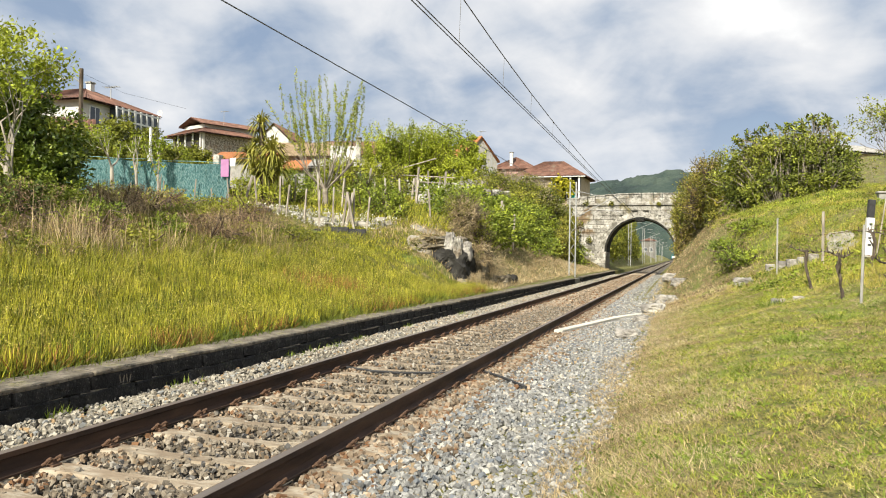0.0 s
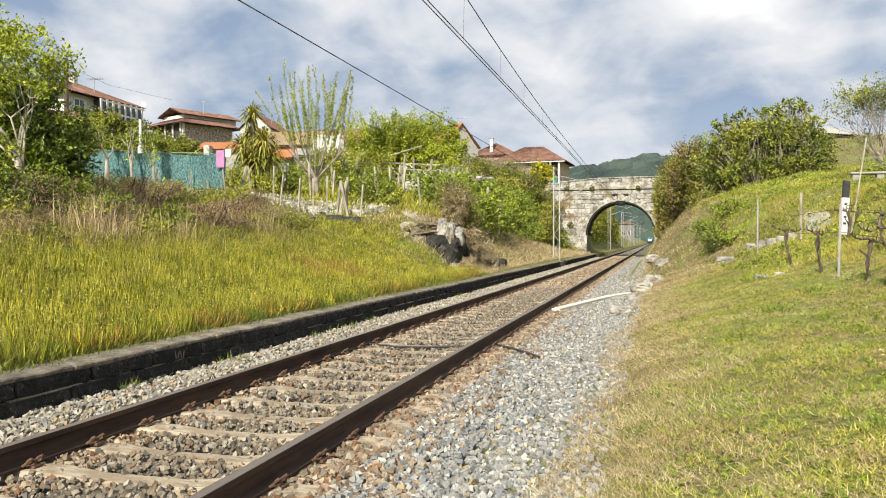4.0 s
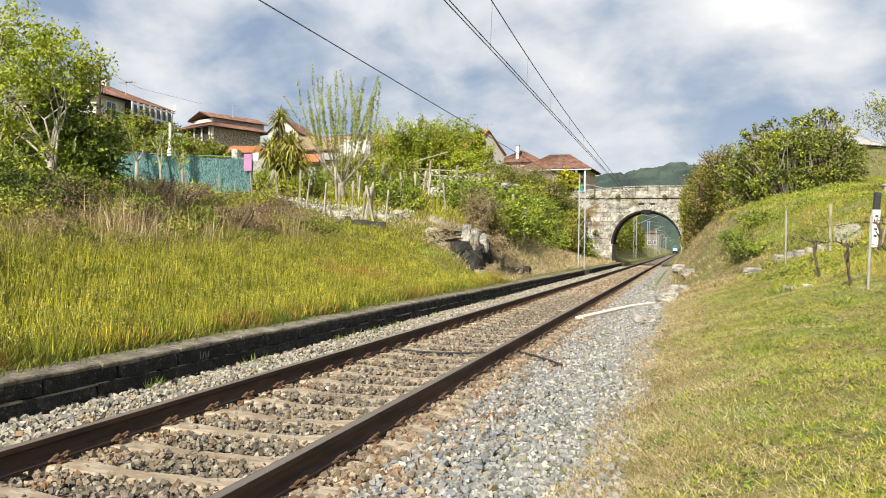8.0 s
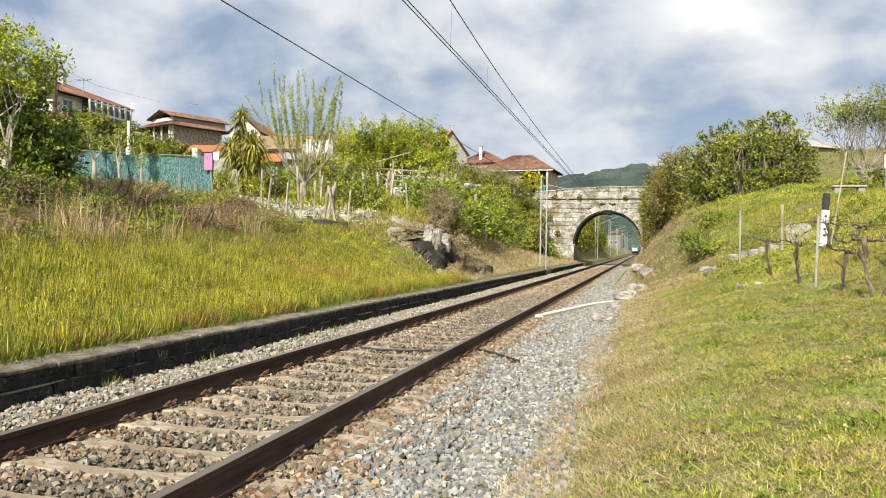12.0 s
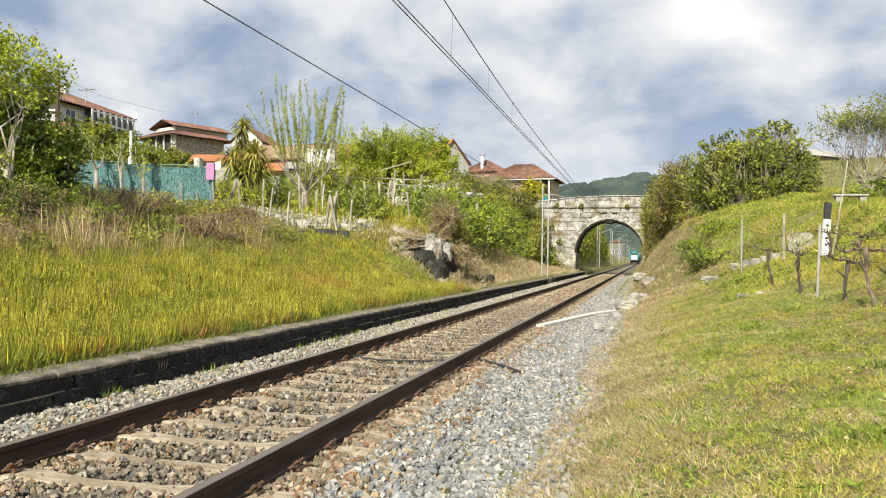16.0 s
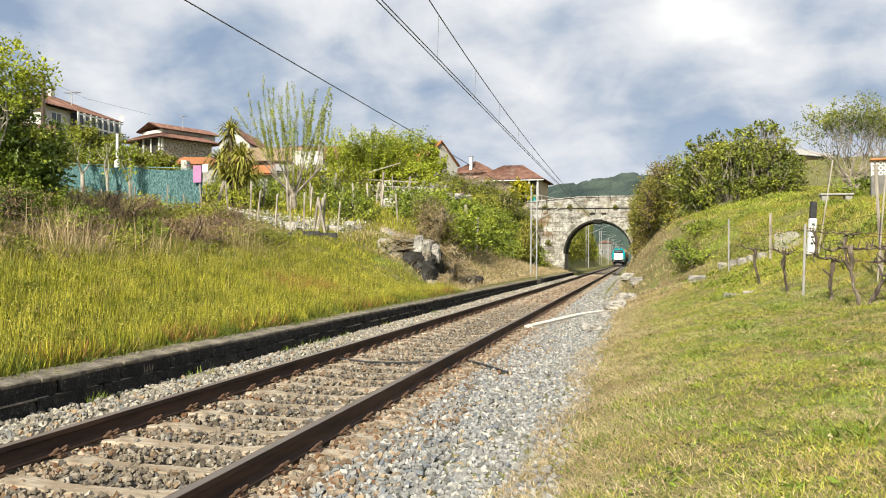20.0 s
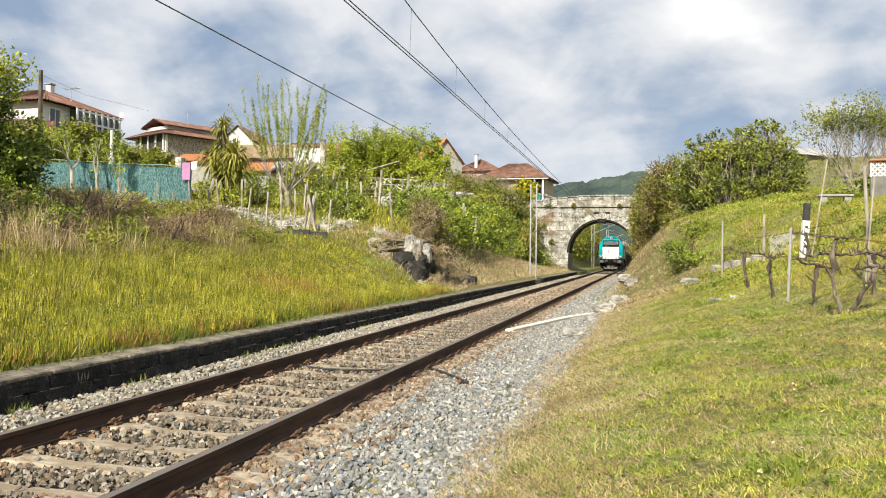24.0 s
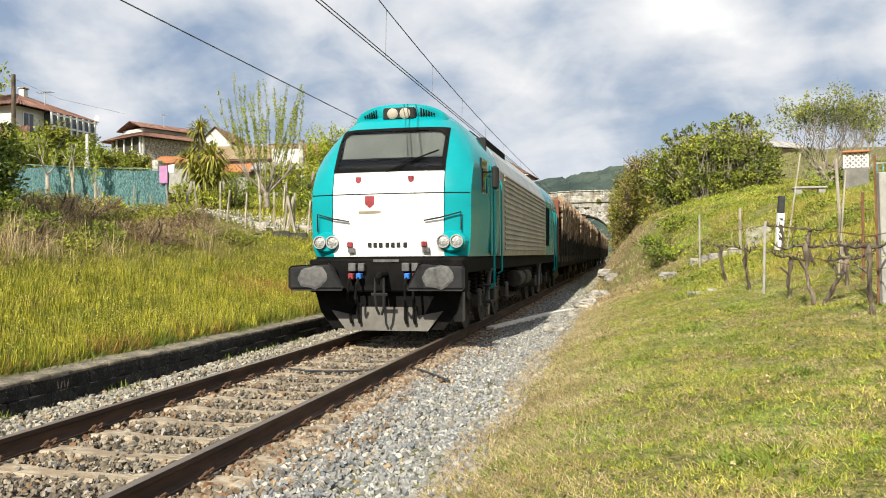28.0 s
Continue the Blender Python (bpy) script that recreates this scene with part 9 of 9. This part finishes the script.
    x, y = scatter(150000, 2.4, 4.6, 2.6, 24, r, lambda x, y: (x > edge(x, y) - 0.03) & (x < edge(x, y) + 0.75 + 0.7 * r.uniform(size=len(x)) ** 2 + 0.25 * lumps(x, y, 0.9, 3.0)), 1.7)
    field("straw_mat", x, y, 0.060, 0.006, 1.4, M["straw_grey"], "matted greyish straw along the ballast", r=r, wind=(0, 0), short=True)
    x, y = scatter(150000, 2.9, 8.8, 3.0, 20, r, lambda x, y: (x > edge(x, y) + 0.5) & (x < 4.3 + 0.31 * y) & (lumps(x, y, 0.28, 3.7) + 0.5 * lumps(x, y, 1.1, 0.3) > 0.34), 1.7)
    field("turf_tussocks", x, y, 0.06, 0.007, 0.8, M["tussock"], "longer fresh green tussocks in the meadow", r=r, wind=(0, 0))
    x, y = scatter(9000, 2.4, 3.6, 2.5, 24, r, lambda x, y: (x > edge(x, y)) & patchy(x, y, 0.7, 3.3, 0.0), 1.4)
    field("dry_stalks", x, y, 0.085, 0.0045, 0.6, M["grass_dry"], "dry upright grass stalks at the ballast's edge", r=r)
    x, y = scatter(3800, 2.9, 8.2, 2.6, 22, r, lambda x, y: patchy(x, y, 0.33, 6.0, 0.42), 1.4)
    field("green_tufts", x, y, 0.05, 0.010, 1.0, M["weed"], "fresh green tufts in the meadow", r=r)
    # the knoll under the trees
    x, y = scatter(110000, 4.6, 14, 18, 40, r, lambda x, y: (x > 5.0 + 0.6 * np.sin(y)) & (y > 17 + 2 * np.sin(x)) & (lumps(x, y, 0.6, 1.2) > -0.35 + 0.2 * r.normal(size=len(x))), 1.0)
    field("knoll_grass", x, y, 0.14 * (1 + 0.5 * lumps(x, y, 0.7, 2.1)), 0.013, 0.6, M["turf"], "long bright green grass on the knoll", r=r, short=True)
    x, y = scatter(50000, 6.5, 13, 15, 30, r, lambda x, y: patchy(x, y, 1.3, 0.9, 0.0), 1.0)
    field("knoll_seeding_grass", x, y, 0.15, 0.009, 0.6, M["grass_gold"], "yellow-olive seeding grass behind the vines", r=r, short=True)
    x, y = scatter(30000, 4.3, 9.5, 19, 36, r, lambda x, y: (lumps(x, y, 0.7, 4.4) + 0.6 * lumps(x, y, 0.25, 1.0) > 0.15) & (x > 4.4 + 0.08 * np.abs(y - 28)), 1.0)
    v, f = leaves(np.stack([x, y, height(x, y) + r.uniform(0.01, 0.16, len(x))], 1), 0.065, r, 0.6)
    tagged(arrays("knoll_weeds", v, f, M["leaf_mid"]), "broad-leaved green weeds over the face of the knoll", "weeds", kind="stuff")
    x, y = scatter(9000, 3.0, 5.4, 23, 42, r, lambda x, y: lumps(x, y, 0.5, 2.8) > 0.0, 1.0)
    v, f = leaves(np.stack([x, y, height(x, y) + r.uniform(0.0, 0.10, len(x))], 1), 0.08, r, 0.2)
    tagged(arrays("knoll_litter", v, f, M["bracken"]), "brown roots and litter on the bare foot of the knoll", "litter", kind="stuff")
    x, y = scatter(14000, 2.5, 5.6, 22, 60, r, lambda x, y: patchy(x, y, 1.0, 1.3, -0.4), 1.1)
    field("slope_straw", x, y, 0.13, 0.012, 0.8, M["grass_dry"], "dry straw on the foot of the knoll", r=r)
    # clover and plantain pressed into the turf
    for name, n, size, mat, seed, level, label in (("clover", 45000, 0.020, "weed", 1.2, -0.1, "small round clover leaves in the turf"), ("plantain", 22000, 0.030, "weed", 4.4, 0.22, "green plantain leaves in the turf"), ("dead_leaves", 20000, 0.022, "bracken", 2.9, 0.0, "brown dead leaves and litter in the turf")):
        x, y = scatter(n, 2.7, 8.5, 3.0, 22, r, lambda x, y: (x > edge(x, y) + 0.1) & (x < 4.3 + 0.31 * y) & patchy(x, y, 0.35, seed, level), 1.7)
        v, f = leaves(np.stack([x, y, height(x, y) + r.uniform(0.005, 0.04, len(x))], 1), size, r, 0.6)
        tagged(arrays(name, v, f, M[mat]), label, "weeds" if mat != "bracken" else "litter", kind="stuff")
    # flat rosettes of broad leaves
    x, y = scatter(360, 3.2, 8.0, 3.2, 18, r, lambda x, y: (x > edge(x, y) + 0.5) & (x < 4.3 + 0.31 * y), 1.7)
    k = np.repeat(np.arange(len(x)), 9)
    a = r.uniform(0, 2 * np.pi, len(k))
    d = np.stack([np.cos(a), np.sin(a), np.full(len(k), 0.45)], 1)
    v, f = leaves(np.stack([x[k], y[k], height(x, y)[k] + 0.015], 1) + d * 0.02, 0.048, r, 0.34, 0.0, d, 0.15)
    tagged(arrays("leaf_rosettes", v, f, M["weed"]), "flat green rosettes of broad-leaved weeds in the meadow", "weeds", kind="stuff")
    # single weeds
    lush = []
    for (px, py, tall, n) in ((4.43, 5.63, 0.13, 300), (3.99, 10.24, 0.12, 130), (3.15, 4.6, 0.07, 120), (3.3, 5.6, 0.07, 90), (5.8, 6.6, 0.1, 140), (4.1, 7.4, 0.07, 80), (4.9, 9.6, 0.08, 110), (4.6, 11.7, 0.16, 200), (3.0, 6.4, 0.10, 160), (2.75, 4.4, 0.12, 160), (5.2, 8.2, 0.12, 150), (3.6, 8.8, 0.09, 100), (5.4, 13.5, 0.2, 120), (4.9, 16.5, 0.28, 120), (6.2, 9.0, 0.12, 150)):
        x, y = r.normal(px, 0.11, n), r.normal(py, 0.13, n)
        lush.append(blades(x, y, height(x, y), tall * 0.62, 0.013, 1.0, r, (0, 0)))
    v, f = joined(lush)
    tagged(arrays("meadow_weeds", v, f, M["weed"]), "bright green leafy weeds in the meadow", "weeds", kind="stuff")
    lush = []
    for (px, py) in ((-1.88, 12.6), (-1.80, 13.2), (-1.9, 11.9), (-1.85, 14.4), (-1.9, 7.5), (-1.85, 9.3), (-1.9, 17), (-1.85, 21)):
        x, y = r.normal(px, 0.04, 60), r.normal(py, 0.14, 60)
        lush.append(blades(x, y, np.full(60, -0.17), 0.12, 0.013, 0.6, r, (0.1, 0)))
    v, f = joined(lush)
    tagged(arrays("wall_weeds", v, f, M["weed"]), "small green weeds at the foot of the platform wall", "weeds", kind="stuff")


lay_ballast()
sow()


# ---------------------------------------------------------------- what moves
def nose_at(t):
    """The place of the locomotive's nose along the line."""
    return 13.78 + 21.25 * (28.0 - t)


def motions():
    times = [k * 0.5 for k in range(57)]
    walk(loco, [(t, pose(0, nose_at(t), 0)) for t in times])
    for k, w in enumerate(wagons):
        walk(w, [(t, pose(0, nose_at(t) + LOCO_LENGTH + k * (WAGON_LENGTH + 0.02), 0)) for t in times])
    # the wheels roll, a little under a quarter turn for each thirtieth of a second
    for wheel in loco_wheels:
        y, z = wheel.location.y, wheel.location.z
        walk(wheel, [(k / 30, pose(0, y, z, math.degrees((nose_at(0) - nose_at(k / 30)) / 0.53) % 360)) for k in range(841)])


motions()
